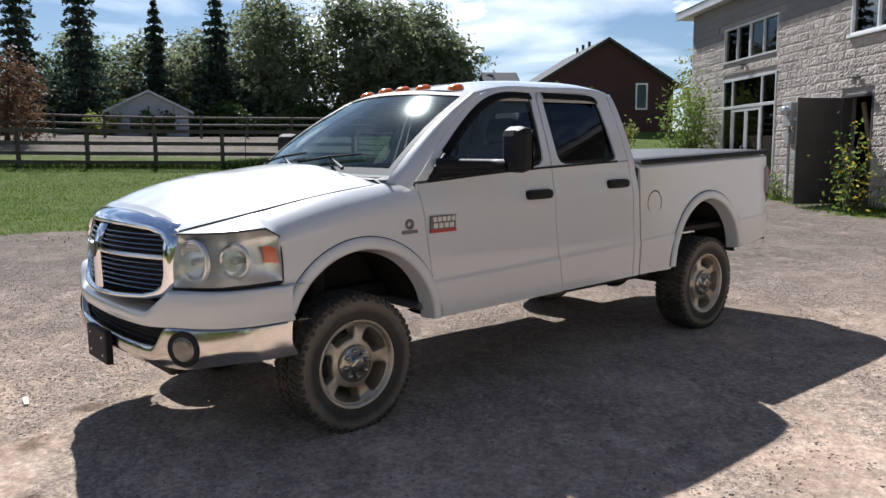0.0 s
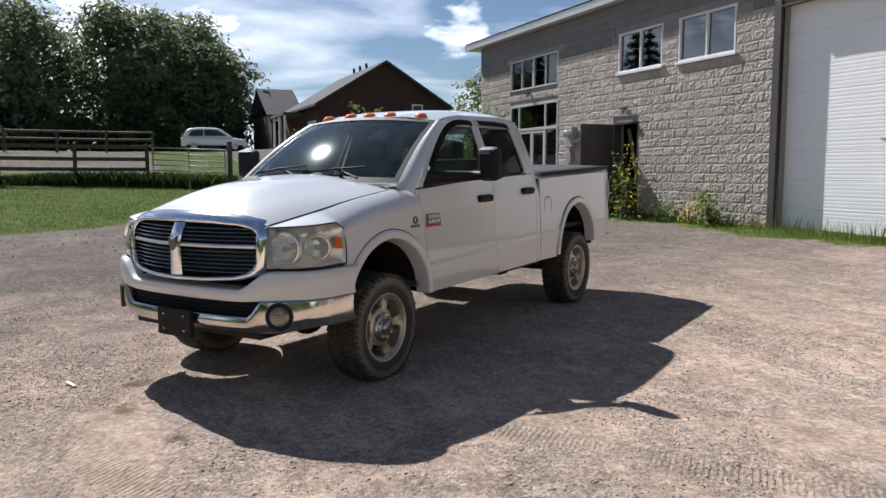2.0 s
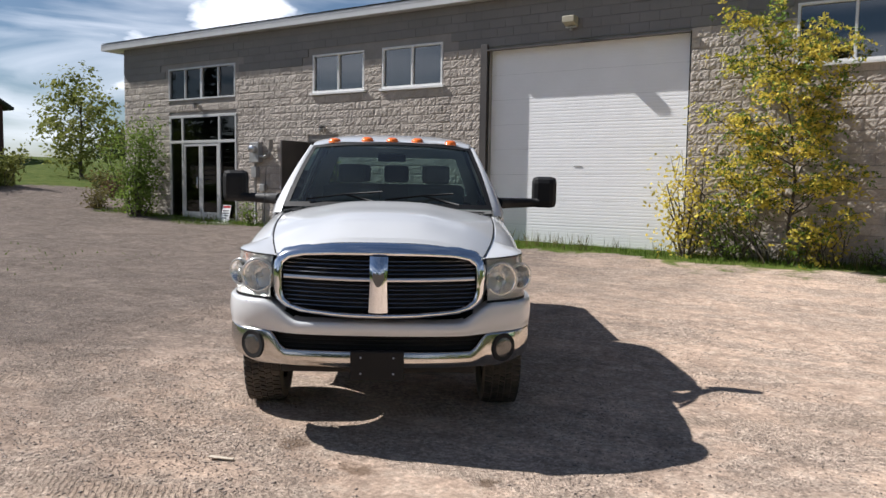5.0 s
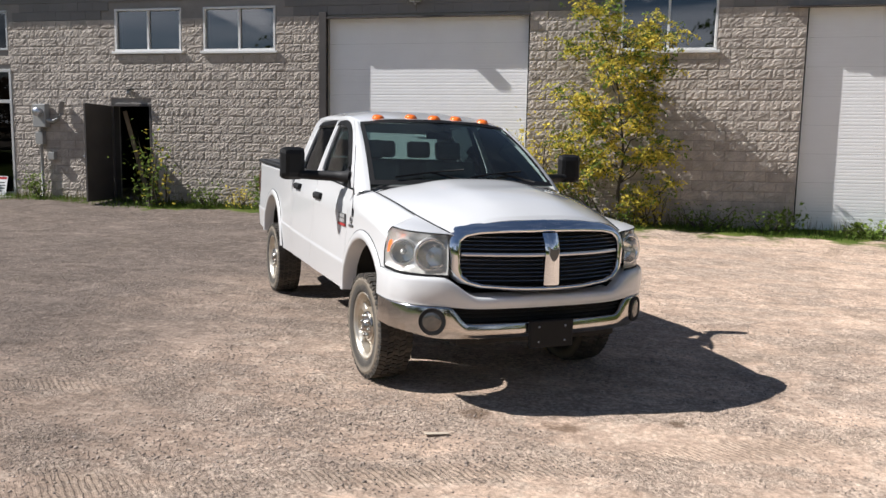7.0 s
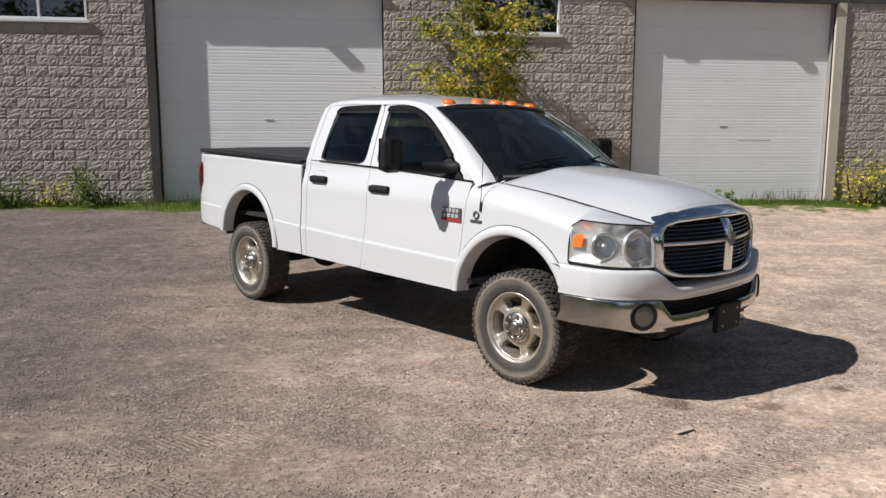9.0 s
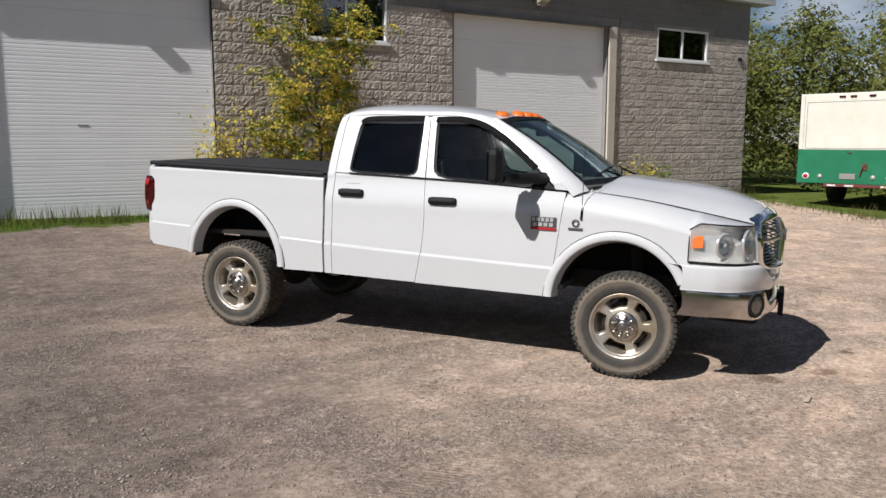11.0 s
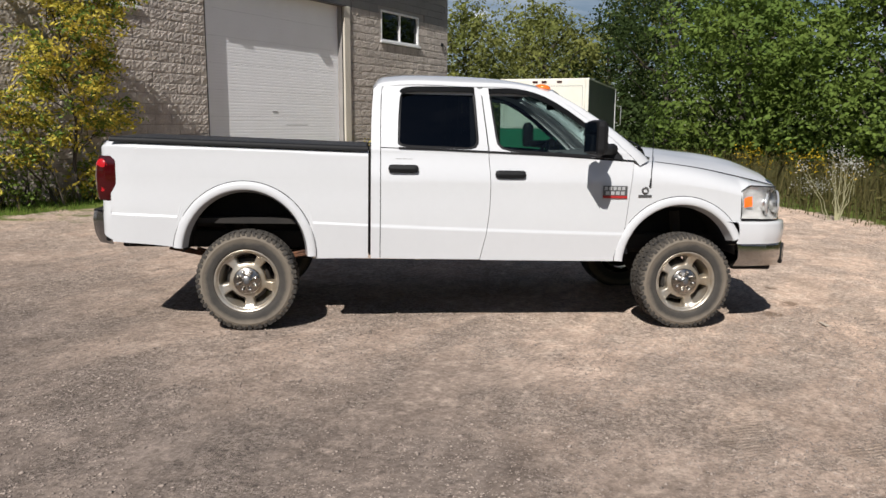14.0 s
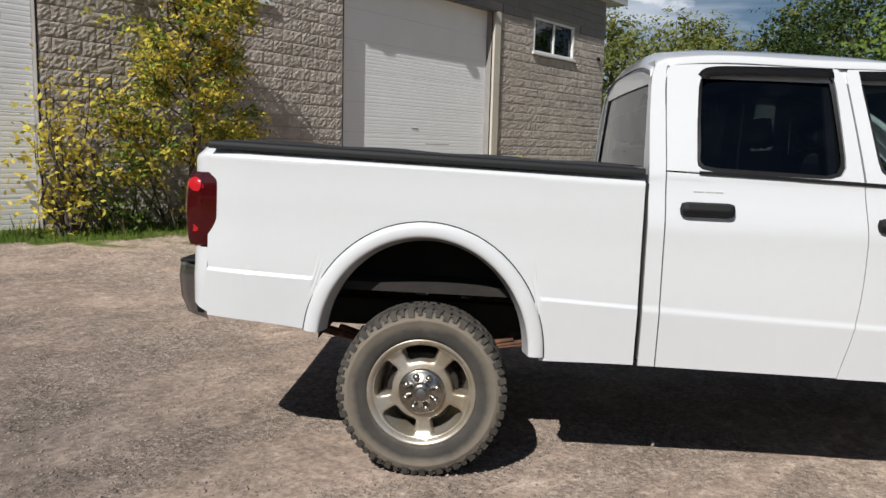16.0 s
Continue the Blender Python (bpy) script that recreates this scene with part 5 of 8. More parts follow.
def back_pt(y, z):
    t = (z - 1.40) / 0.53
    return Vector((-0.832 + 0.035 * max(t, 0) + 0.02 * (y / 0.9) ** 2, y, z))


for y0, y1, z0, z1 in ((-1, 1, 0.60, 1.47), (-1, 1, 1.86, 1.962), (-1, -0.84, 1.47, 1.86), (0.84, 1, 1.47, 1.86)):
    gridmesh(bm, lambda u, v: back_pt((y0 + (y1 - y0) * u) * (half_width(-0.78, z0 + (z1 - z0) * v) - 0.004), z0 + (z1 - z0) * v), 8, 8, True)
part("cab_back", bm, PAINT, truck)
bm = bmesh.new()
gridmesh(bm, lambda u, v: back_pt((-0.84 + 1.68 * u) * (half_width(-0.78, 1.47 + 0.39 * v)), 1.47 + 0.39 * v) + Vector((0.01, 0, 0)), 8, 4, True)
part("rear_screen", bm, SGLASS, truck)

# bed: cover, rails, tailgate
bm = bmesh.new()
gridmesh(bm, lambda u, v: Vector((-2.80 + 1.95 * u, -0.875 + 1.75 * v, RAIL(-2.80 + 1.95 * u) + 0.036 + 0.010 * math.sin(math.pi * v) + 0.004 * math.sin(u * 21) * math.sin(math.pi * v) - 0.04 * (1 - sstep(0, 0.012, u)) - 0.03 * (1 - sstep(0, 0.01, min(v, 1 - v))))), 60, 40)
part("tonneau_cover", bm, VINYL, truck, "black vinyl tonneau cover over the bed")
for side in (1, -1):
    bm = bmesh.new()
    gridmesh(bm, lambda u, v: Vector((-2.79 + 1.95 * u, side * (0.955 - 0.08 * sstep(0.3, 1, v)), RAIL(-2.79 + 1.95 * u) - 0.003 + 0.038 * sstep(0.0, 0.45, v))), 24, 6, side < 0)
    part("bed_rail_cap", bm, BLACK, truck)
    # tail lamp wrapping the corner

    def tail(u, v, side=side):
        z = 1.025 + v * 0.335
        pth = ((-2.755, 0.945), (-2.83, 0.950), (-2.900, 0.925), (-2.932, 0.865), (-2.930, 0.77))
        q = u * 4
        i = min(int(q), 3)
        x, y = (pth[i][n] + (pth[i + 1][n] - pth[i][n]) * (q - i) for n in (0, 1))
        b_ = math.sin(math.pi * min(max(v, 0.0), 1.0)) ** 0.5
        return Vector((x + (0.022 * (1 - b_) + 0.018 * sstep(1.25, 1.36, z)) * u, side * (y - 0.016 * (1 - b_)), z))
    bm = bmesh.new()
    gridmesh(bm, tail, 20, 12, side > 0)
    tl = part("tail_lamp", bm, REDLENS, truck, "dark red tail lamp")
    for zc in (1.29, 1.12):
        bm = bmesh.new()
        lathe(bm, [(0.0, 0.006), (0.03, 0.004), (0.048, -0.002), (0.05, -0.010)], 20, "y", (0, 0, 0))
        bmesh.ops.transform(bm, matrix=pose(-2.862, side * 0.930, zc, 0, 0, 0 if side > 0 else 180) @ pose(0, 0, 0, 0, 0, side * 22), verts=bm.verts[:])
        part("lamp_bulb", bm, REDBRIGHT, tl, "bright red lamp eye", True)
    # bed corner, below and above the lamp
    def bed_end(u, z, side=side):
        a = u * math.pi / 2
        reach = 0.085 * (1 - 0.4 * sstep(1.42, 1.476, z))
        return Vector((-2.794 - reach * math.sin(a), side * (bed_half(-2.795, z) - 0.09 * (1 - math.cos(a))), z))
    for za, zb, nv, rise in ((0.72, 1.02, 6, 0.06), (1.362, RAIL(-2.795), 10, 0.0)):
        bm = bmesh.new()
        gridmesh(bm, lambda u, v: bed_end(u, za + rise * u + v * (zb - za - rise * u)), 10, nv, side > 0)
        part("bed_corner", bm, PAINT, truck, "", True)
bm = bmesh.new()
gridmesh(bm, lambda u, v: Vector((-2.878 - 0.012 * math.sin(math.pi * v), -0.78 + 1.56 * u, 0.74 + 0.735 * v)), 12, 10, True)
part("tailgate", bm, PAINT, truck)
boxpart("tailgate_handle", (-2.91, -2.885, -0.10, 0.10, 1.30, 1.36), BLACK, truck, 0.01)
# rear bumper
bm = bmesh.new()


def rbump(u, v):
    s = 2 * u - 1
    a = abs(s)
    prof = ((0.0, 0.945), (0.035, 0.935), (0.045, 0.86), (0.035, 0.76), (0.0, 0.68))
    q = v * 4
    i = min(int(q), 3)
    dx, z = (prof[i][n] + (prof[i + 1][n] - prof[i][n]) * (q - i) for n in (0, 1))
    x = -2.955 + 0.17 * sstep(0.80, 1.0, a) ** 1.4
    y = s * 0.93
    return Vector((x - dx * (1 - 0.3 * sstep(0.85, 1, a)), y + 0.02 * (1 if s > 0 else -1) * sstep(0.8, 1, a), z))


gridmesh(bm, rbump, 40, 12)
part("rear_bumper", bm, STEPCHROME, truck, "dull chrome rear step bumper", True)
boxpart("bumper_step", (-2.95, -2.80, -0.88, 0.88, 0.935, 0.95), BLACK, truck, 0.005)
for side in (1, -1):
    boxpart("bumper_end", (-2.86, -2.77, min(side * 0.86, side * 0.915), max(side * 0.86, side * 0.915), 0.70, 0.90), BLACK, truck, 0.02)

# ---- nose ----


def bump_plan(s):
    """The bumper's line seen from above, s from -1 to 1."""
    pth = ((2.842, 0.0), (2.832, 0.28), (2.796, 0.52), (2.722, 0.73), (2.608, 0.875), (2.464, 0.945), (2.354, 0.962), (2.238, 0.968))
    a = abs(s) * (len(pth) - 1)
    i = min(int(a), len(pth) - 2)
    t = a - i
    p0, p1, p2, p3 = (pth[max(i - 1, 0)] if i else (pth[1][0], -pth[1][1])), pth[i], pth[i + 1], pth[min(i + 2, len(pth) - 1)]
    x, y = (0.5 * (2 * p1[n] + (p2[n] - p0[n]) * t + (2 * p0[n] - 5 * p1[n] + 4 * p2[n] - p3[n]) * t * t + (3 * p1[n] - p0[n] - 3 * p2[n] + p3[n]) * t**3) for n in (0, 1))
    return x, math.copysign(y * 1.040, s) if s else 0.0


def bump_white(u, v):
    s = 2 * u - 1
    x, y = bump_plan(s)
    top = 0.778 + 0.124 * sstep(0.50, 0.74, abs(y))
    if v < 0.2:
        t = v / 0.2
        return Vector((x - 0.022 - 0.13 * (1 - t), y * (1 - 0.02 * (1 - t)), top + 0.004 * (1 - t)))
    t = (v - 0.2) / 0.8
    z = top + (0.703 + 0.018 * sstep(0.5, 0.8, abs(y)) - top) * t
    bul = math.sin(math.pi * min(t * 1.1, 1.0)) ** 0.7
    return Vector((x - 0.022 + 0.014 * bul, y * (1 + 0.005 * bul), z))


bm = bmesh.new()
rows = gridmesh(bm, bump_white, 80, 16)
close_rim(bm, rows, Vector((-0.03, 0, 0)))
part("bumper_cover", bm, PAINT, truck, "white painted upper bumper")


def bump_chrome(u, v):
    s = 2 * u - 1
    x, y = bump_plan(s)
    a = abs(y)
    top = 0.604 + 0.112 * sstep(0.58, 0.70, a)
    bot = 0.502 + 0.034 * sstep(0.75, 0.98, a)
    if v < 0.15:
        t = v / 0.15
        return Vector((x - 0.016 - 0.10 * (1 - t), y * 0.985, top - 0.003 * (1 - t)))
    t = (v - 0.15) / 0.85
    bul = math.sin(math.pi * (0.12 + 0.80 * t)) ** 0.8
    tuck = -0.022 * sstep(0.6, 1.0, t)
    return Vector((x - 0.022 + 0.020 * bul + tuck, y * (0.988 + 0.008 * bul), top + (bot - top) * t))


bm = bmesh.new()
rows = gridmesh(bm, bump_chrome, 96, 20)
close_rim(bm, rows, Vector((-0.03, 0, 0.0)))
part("chrome_bumper", bm, BUMPERCHROME, truck, "chrome lower bumper")
bm = bmesh.new()
gridmesh(bm, lambda u, v: Vector((bump_plan((2 * u - 1) * 0.62)[0] - 0.085, bump_plan((2 * u - 1) * 0.62)[1], 0.585 + 0.125 * v)), 20, 3, True)
part("intake_slot", bm, MATTE, truck)
for i in range(3):
    bm = bmesh.new()
    tube(bm, [Vector((bump_plan((2 * j / 12 - 1) * 0.60)[0] - 0.06, bump_plan((2 * j / 12 - 1) * 0.60)[1], 0.62 + 0.026 * i)) for j in range(13)], 0.005, 4)
    part("intake_bar", bm, BLACK, truck)
for side in (1, -1):
    s = 0.475
    for _ in range(30):
        s += (0.800 - bump_plan(s)[1]) * 0.5
    x, y = bump_plan(s)
    x2, y2 = bump_plan(s + 0.02)
    ang = math.degrees(math.atan2(-(x2 - x), (y2 - y)))
    m = pose(x - 0.004, side * y * 0.992, 0.618, 0, 0, side * ang)
    bm = bmesh.new()
    lathe(bm, [(0.084, 0.006), (0.087, 0.008), (0.090, 0.005), (0.091, -0.02)], 28, "x")
    bmesh.ops.transform(bm, matrix=m, verts=bm.verts[:])
    fg = part("fog_lamp", bm, MATTE, truck, "round recessed fog lamp", True)
    bm = bmesh.new()
    lathe(bm, [(0.076, 0.004), (0.066, 0.0), (0.06, -0.004)], 24, "x")
    lathe(bm, [(0.0, 0.004), (0.084, 0.006)], 24, "x")
    bmesh.ops.transform(bm, matrix=m, verts=bm.verts[:])
    part("fog_bowl", bm, MATTE, fg)
    bm = bmesh.new()
    lathe(bm, [(0.0, 0.009), (0.035, 0.008), (0.062, 0.006), (0.07, 0.0)], 20, "x", (0, 0.0, 0.0))
    bmesh.ops.transform(bm, matrix=m, verts=bm.verts[:])
    part("fog_lens", bm, mat("smoky_lens", (0.20, 0.195, 0.185), 0.12, 0.8, vary=0.2, scale=30, bump=0.5, bscale=30), fg, "", True)
# number plate holder, empty
ph = boxpart("plate_holder", (2.836, 2.876, -0.165, 0.165, 0.435, 0.622), BLACK, truck, 0.012, "empty black plate holder")
for y, z in ((-0.10, 0.58), (0.10, 0.58), (0.10, 0.48), (-0.10, 0.48)):
    bm = bmesh.new()
    lathe(bm, [(0.0, 0.006), (0.006, 0.004), (0.007, 0.0)], 8, "x", (2.876, y, z))
    part("screw", bm, DULLCHROME, ph)
boxpart("air_dam", (2.35, 2.70, -0.62, 0.62, 0.44, 0.52), UNDER, truck, 0.02)
bm = bmesh.new()
gridmesh(bm, lambda u, v: Vector((bump_plan((2 * u - 1) * 0.8)[0] - 0.10 - 0.25 * v, bump_plan((2 * u - 1) * 0.8)[1] * 0.97, 0.905 - 0.13 * (1 - sstep(0.46, 0.74, abs(bump_plan((2 * u - 1) * 0.8)[1]))) + 0.02 * v - 0.02)), 24, 2)
part("grille_gap", bm, MATTE, truck)


# grille
def grille_x(y, z):
    return 2.838 - 0.36 * y * y - 0.085 * max(0.0, (z - 1.05) / 0.19) ** 2


G_OUT = [(0.0, 1.278), (0.30, 1.270), (0.50, 1.250), (0.61, 1.222), (0.668, 1.180), (0.684, 1.11), (0.680, 0.975), (0.662, 0.908), (0.610, 0.862), (0.50, 0.834), (0.25, 0.816), (0.0, 0.811)]
G_IN = [(0.0, 1.200), (0.28, 1.196), (0.47, 1.185), (0.560, 1.166), (0.602, 1.134), (0.612, 1.07), (0.608, 0.970), (0.592, 0.918), (0.545, 0.882), (0.46, 0.862), (0.235, 0.848), (0.0, 0.844)]


def full(c):
    return c + [(-y, z) for y, z in c[-2:0:-1]]


def grille_width(z):
    for (y0, z0), (y1, z1) in zip(G_IN, G_IN[1:]):
        if min(z0, z1) <= z <= max(z0, z1) and (y0 > 0.4 or y1 > 0.4):
            return y0 + (y1 - y0) * (z - z0) / (z1 - z0 + 1e-9)
    return 0.40


go, gi = ring_loop(full(G_OUT), 3), ring_loop(full(G_IN), 3)
bm = bmesh.new()
layers = []
for t, dx in ((0.0, -0.14), (0.0, -0.028), (0.10, -0.006), (0.35, 0.010), (0.70, 0.014), (0.95, 0.004), (1.0, -0.012), (1.0, -0.07)):
    layers.append([bm.verts.new((grille_x(a[0] + (b[0] - a[0]) * t, a[1] + (b[1] - a[1]) * t) + dx, a[0] + (b[0] - a[0]) * t, a[1] + (b[1] - a[1]) * t)) for a, b in zip(go, gi)])
n = len(go)
for A, B in zip(layers, layers[1:]):
    for j in range(n):
        bm.faces.new((A[j], A[(j + 1) % n], B[(j + 1) % n], B[j]))
gr = part("grille_surround", bm, CHROME, truck, "chrome grille surround", True)
bm = bmesh.new()
bm.faces.new([bm.verts.new((grille_x(y, z) - 0.075, y, z)) for y, z in full([(a * 1.02, b) for a, b in G_IN])])
part("grille_mesh", bm, MATTE, truck)


def cross_bar(name, z, h, y0, y1, depth, material, parent, proud=0.0):
    bm = bmesh.new()

    def fn(u, v):
        y = y0 + (y1 - y0) * u
        pr = ((-depth, -h / 2), (0.0, -h / 2), (0.004, 0.0), (0.0, h / 2), (-depth, h / 2))
        dx, dz = pr[min(int(v * 4 + 0.01), 4)]
        return Vector((grille_x(y, z) - 0.022 + proud + dx, y, z + dz))
    gridmesh(bm, fn, 10, 4)
    for f in bm.faces:
        f.smooth = False
    return part(name, bm, material, parent)


for z in (1.089, 1.114, 1.139, 1.163, 0.882, 0.909, 0.936, 0.963, 0.990, 1.016):
    w = grille_width(z) - 0.004
    for a, b in ((-w, -0.058), (0.058, w)):
        cross_bar("grille_bar", z, 0.0078, a, b, 0.012, GRILLEBAR, truck)
for a, b in ((-0.600, -0.05), (0.05, 0.600)):
    cross_bar("grille_cross_bar", 1.054, 0.022, a, b, 0.02, DULLCHROME, truck, 0.006)
bm = bmesh.new()


def post(u, v):
    z = 0.852 + (1.196 - 0.852) * v
    y = (2 * u - 1) * (0.052 + 0.012 * abs(v - 0.55))
    return Vector((grille_x(0, z) - 0.004 + 0.02 * (1 - (2 * u - 1) ** 2), y, z))


rows = gridmesh(bm, post, 8, 12)
close_rim(bm, rows, Vector((-0.05, 0, 0)))
gp = part("grille_post", bm, CHROME, truck)
bm = bmesh.new()
vs = [bm.verts.new((2.859, y, 1.062 + z)) for y, z in ((-0.034, 0.042), (-0.012, 0.030), (0.012, 0.030), (0.034, 0.042), (0.036, 0.0), (0.016, -0.04), (0.0, -0.05), (-0.016, -0.04), (-0.036, 0.0))]
f = bm.faces.new(vs)
ex = bmesh.ops.extrude_face_region(bm, geom=[f])
bmesh.ops.translate(bm, vec=(-0.03, 0, 0), verts=[g for g in ex["geom"] if isinstance(g, bmesh.types.BMVert)])
part("shield_emblem", bm, BADGE, gp, "small dark shield emblem")


# head lamps and the fender's nose above them
def nose_plan(s):
    pth = ((2.225, 0.966), (2.352, 0.963), (2.472, 0.942), (2.572, 0.876), (2.646, 0.778), (2.688, 0.680))
    a = s * 5
    i = min(int(a), 4)
    t = a - i
    p0, p1, p2, p3 = pth[max(i - 1, 0)], pth[i], pth[i + 1], pth[min(i + 2, 5)]
    return tuple(0.5 * (2 * p1[n] + (p2[n] - p0[n]) * t + (2 * p0[n] - 5 * p1[n] + 4 * p2[n] - p3[n]) * t * t + (3 * p1[n] - p0[n] - 3 * p2[n] + p3[n]) * t**3) for n in (0, 1))


def lamp_top(s):
    return 1.152 + 0.048 * sstep(0.0, 0.13, s) - 0.024 * s


for side in (1, -1):
    def lens(u, v, off=0.0, side=side):
        x, y = nose_plan(u)
        z0, z1 = 0.912 + 0.012 * (1 - u), lamp_top(u)
        z = z0 + (z1 - z0) * v
        lean = 0.045 * sstep(1.0, 1.2, z) + off
        x2, y2 = nose_plan(min(u + 0.02, 1.0))
        x1, y1 = nose_plan(max(u - 0.02, 0.0))
        d = Vector((-(y2 - y1), (x2 - x1), 0)).normalized()
        x, y = x - lean * abs(d.x) * (1 if d.x > 0 else -1) * 1.0, y - lean * d.y * 0.6
        return Vector((x, side * y, z))
    bm = bmesh.new()
    gridmesh(bm, lambda u, v: lens(u, v), 24, 12, side > 0)
    hl = part("head_lamp", bm, LGLASS, truck, "hazy clear head lamp with amber corner", True)
    hl.visible_shadow = False
    bm = bmesh.new()
    gridmesh(bm, lambda u, v: lens(0.02 + 0.96 * u, 0.02 + 0.96 * v, 0.075 * (1 - (2 * v - 1) ** 4) * (1 - (2 * u - 1) ** 6) + 0.004), 24, 12, side > 0)
    part("lamp_housing", bm, HOUSING, hl, "silver lamp housing", True)
    for s, r, z in ((0.78, 0.104, 1.042), (0.44, 0.082, 1.046)):
        x, y = nose_plan(s)
        m = pose(x - 0.028, side * (y - 0.01), z, 0, 0, side * (14 if s > 0.6 else 32))
        bm = bmesh.new()
        lathe(bm, [(r, 0.0), (r * 0.96, 0.008), (r * 0.88, 0.0), (r * 0.75, -0.028), (r * 0.45, -0.05), (0.02, -0.055)], 18, "x")
        bmesh.ops.transform(bm, matrix=m, verts=bm.verts[:])
        bw = part("reflector", bm, BULB, hl, "round bright faceted reflector")
        bm = bmesh.new()
        lathe(bm, [(r * 1.10, -0.012), (r * 1.08, 0.004), (r * 1.0, 0.006), (r * 0.99, -0.01)], 28, "x")
        bmesh.ops.transform(bm, matrix=m, verts=bm.verts[:])
        part("bezel", bm, BEZEL, bw, "dark bezel ring", True)
        bm = bmesh.new()
        lathe(bm, [(0.0, 0.012), (0.016, 0.006), (0.02, -0.01), (0.018, -0.05)], 14, "x")
        bmesh.ops.transform(bm, matrix=m, verts=bm.verts[:])
        part("bulb_cap", bm, BEZEL, bw, "", True)
    bm = bmesh.new()
    gridmesh(bm, lambda u, v: lens(0.055 + 0.10 * u, 0.38 + 0.30 * v, 0.012), 8, 6, side > 0)
    part("turn_signal", bm, AMBER, hl, "amber turn signal", True)
    bm = bmesh.new()
    gridmesh(bm, lambda u, v: lens(u, -0.05 + 0.06 * v, -0.002), 24, 1, side > 0)
    part("lamp_trim", bm, BLACK, hl)
    bm = bmesh.new()
    tube(bm, [lens(0.0, j / 8, -0.002) for j in range(9)] + [lens(j / 16, 1.0, -0.002) for j in range(1, 17)], 0.0042, 5)
    part("lamp_seam", bm, BLACK, hl)

    def nose(u, v, side=side):
        x, y = nose_plan(u)
        p0 = lens(u, 1.02)
        xh = 2.232 + (2.660 - 2.232) * u
        p1 = Vector((xh, side * (HOODY(xh) + 0.004), HOODZ(xh) - 0.004))
        c = Vector((p0.x * 0.6 + p1.x * 0.4, p0.y + (p1.y - p0.y) * 0.34, p0.z + (p1.z - p0.z) * 0.66))
        return p0 * (1 - v) ** 2 + c * 2 * v * (1 - v) + p1 * v * v
    zl = lens(0, 1.02).z
    j0 = min(range(26, 47), key=lambda q: abs(fender_pt(1, q / 50, side).z - zl))

    def nose_blend(u, v):
        return nose(u, v) + (fender_pt(1, (j0 + (47 - j0) * v) / 50, side) - nose(0, v)) * (1 - sstep(0, 0.14 + 0.6 * v, u))
    bm = bmesh.new()
    gridmesh(bm, lambda u, v: fender_pt(u, v, side), 48, 50, side < 0)
    gridmesh(bm, nose_blend, 30, 47 - j0, side < 0)
    bmesh.ops.remove_doubles(bm, verts=bm.verts[:], dist=0.0004)
    rim = [e for e in bm.edges if e.is_boundary]
    for e in rim:
        e.smooth = False
    ex = bmesh.ops.extrude_edge_only(bm, edges=rim)
    bmesh.ops.translate(bm, vec=(0, -side * 0.02, -0.004), verts=[g for g in ex["geom"] if isinstance(g, bmesh.types.BMVert)])
    part("front_fender", bm, PAINT, truck)

# ---- cabin ----
bm = bmesh.new()


def dash(u, v):
    pr = ((1.45, 1.40), (1.30, 1.43), (1.08, 1.42), (0.98, 1.36), (0.97, 1.20), (1.0, 0.95))
    q = v * 5
    i = min(int(q), 4)
    x, z = (pr[i][n] + (pr[i + 1][n] - pr[i][n]) * (q - i) for n in (0, 1))
    y = (2 * u - 1) * 0.82
    return Vector((x, y, z + 0.02 * math.exp(-((y - 0.38) / 0.18) ** 2) * (1 if 0.2 < v < 0.7 else 0)))


gridmesh(bm, dash, 20, 14)
part("dashboard", bm, CABIN, truck)
bm = bmesh.new()
M = pose(0.80, 0.38, 1.32, 0, -65, 0)
lathe(bm, [(0.185 + 0.014 * math.cos(a), 0.014 * math.sin(a)) for a in (2 * math.pi * j / 8 for j in range(8))], 28, "z", (0, 0, 0), True)
for a in (0.3, 2.84, 4.71):
    box(bm, 0, 0.18, -0.018, 0.018, -0.008, 0.008, m=Matrix.Rotation(a, 4, "Z"))
box(bm, -0.06, 0.06, -0.06, 0.06, -0.015, 0.02, 0.01)
bmesh.ops.transform(bm, matrix=M, verts=bm.verts[:])
part("steering_wheel", bm, CABIN, truck, "", True)


def seat(x, y, w, material=CLOTH):
    bm = bmesh.new()
    box(bm, x, x + 0.52, y - w / 2, y + w / 2, 0.86, 1.02, 0.05)
    part("seat_cushion", bm, material, truck)
    bm = bmesh.new()
    box(bm, -0.07, 0.07, -w / 2, w / 2, 0, 0.62, 0.05, m=pose(x, y, 0.98, 0, -13, 0))
    part("seat_back", bm, material, truck)
    for yy in ((y,) if w < 0.8 else (y - 0.4, y, y + 0.4)):
        bm = bmesh.new()
        box(bm, -0.05, 0.05, -0.13, 0.13, 0.64, 0.82, 0.045, m=pose(x, yy, 0.98, 0, -13, 0))
        part("headrest", bm, material, truck)


seat(0.25, 0.40, 0.54)
seat(0.25, -0.40, 0.54)
seat(-0.55, 0.0, 1.4)
boxpart("console", (0.25, 0.95, -0.12, 0.12, 0.85, 1.12), CABIN, truck, 0.03)
boxpart("cabin_floor", (-0.80, 1.3, -0.90, 0.90, 0.62, 0.66), CABIN, truck)
boxpart("rear_view_mirror", (0.80, 0.83, -0.12, 0.12, 1.80, 1.87), BLACK, truck, 0.012)
bm = bmesh.new()
gridmesh(bm, lambda u, v: roof_pt(0.04 + 0.92 * u, 0.04 + 0.92 * v) - Vector((0, 0, 0.03)), 12, 12, True)
part("headliner", bm, mat("headliner_grey", (0.20, 0.20, 0.19), 0.9, vary=0.05), truck)
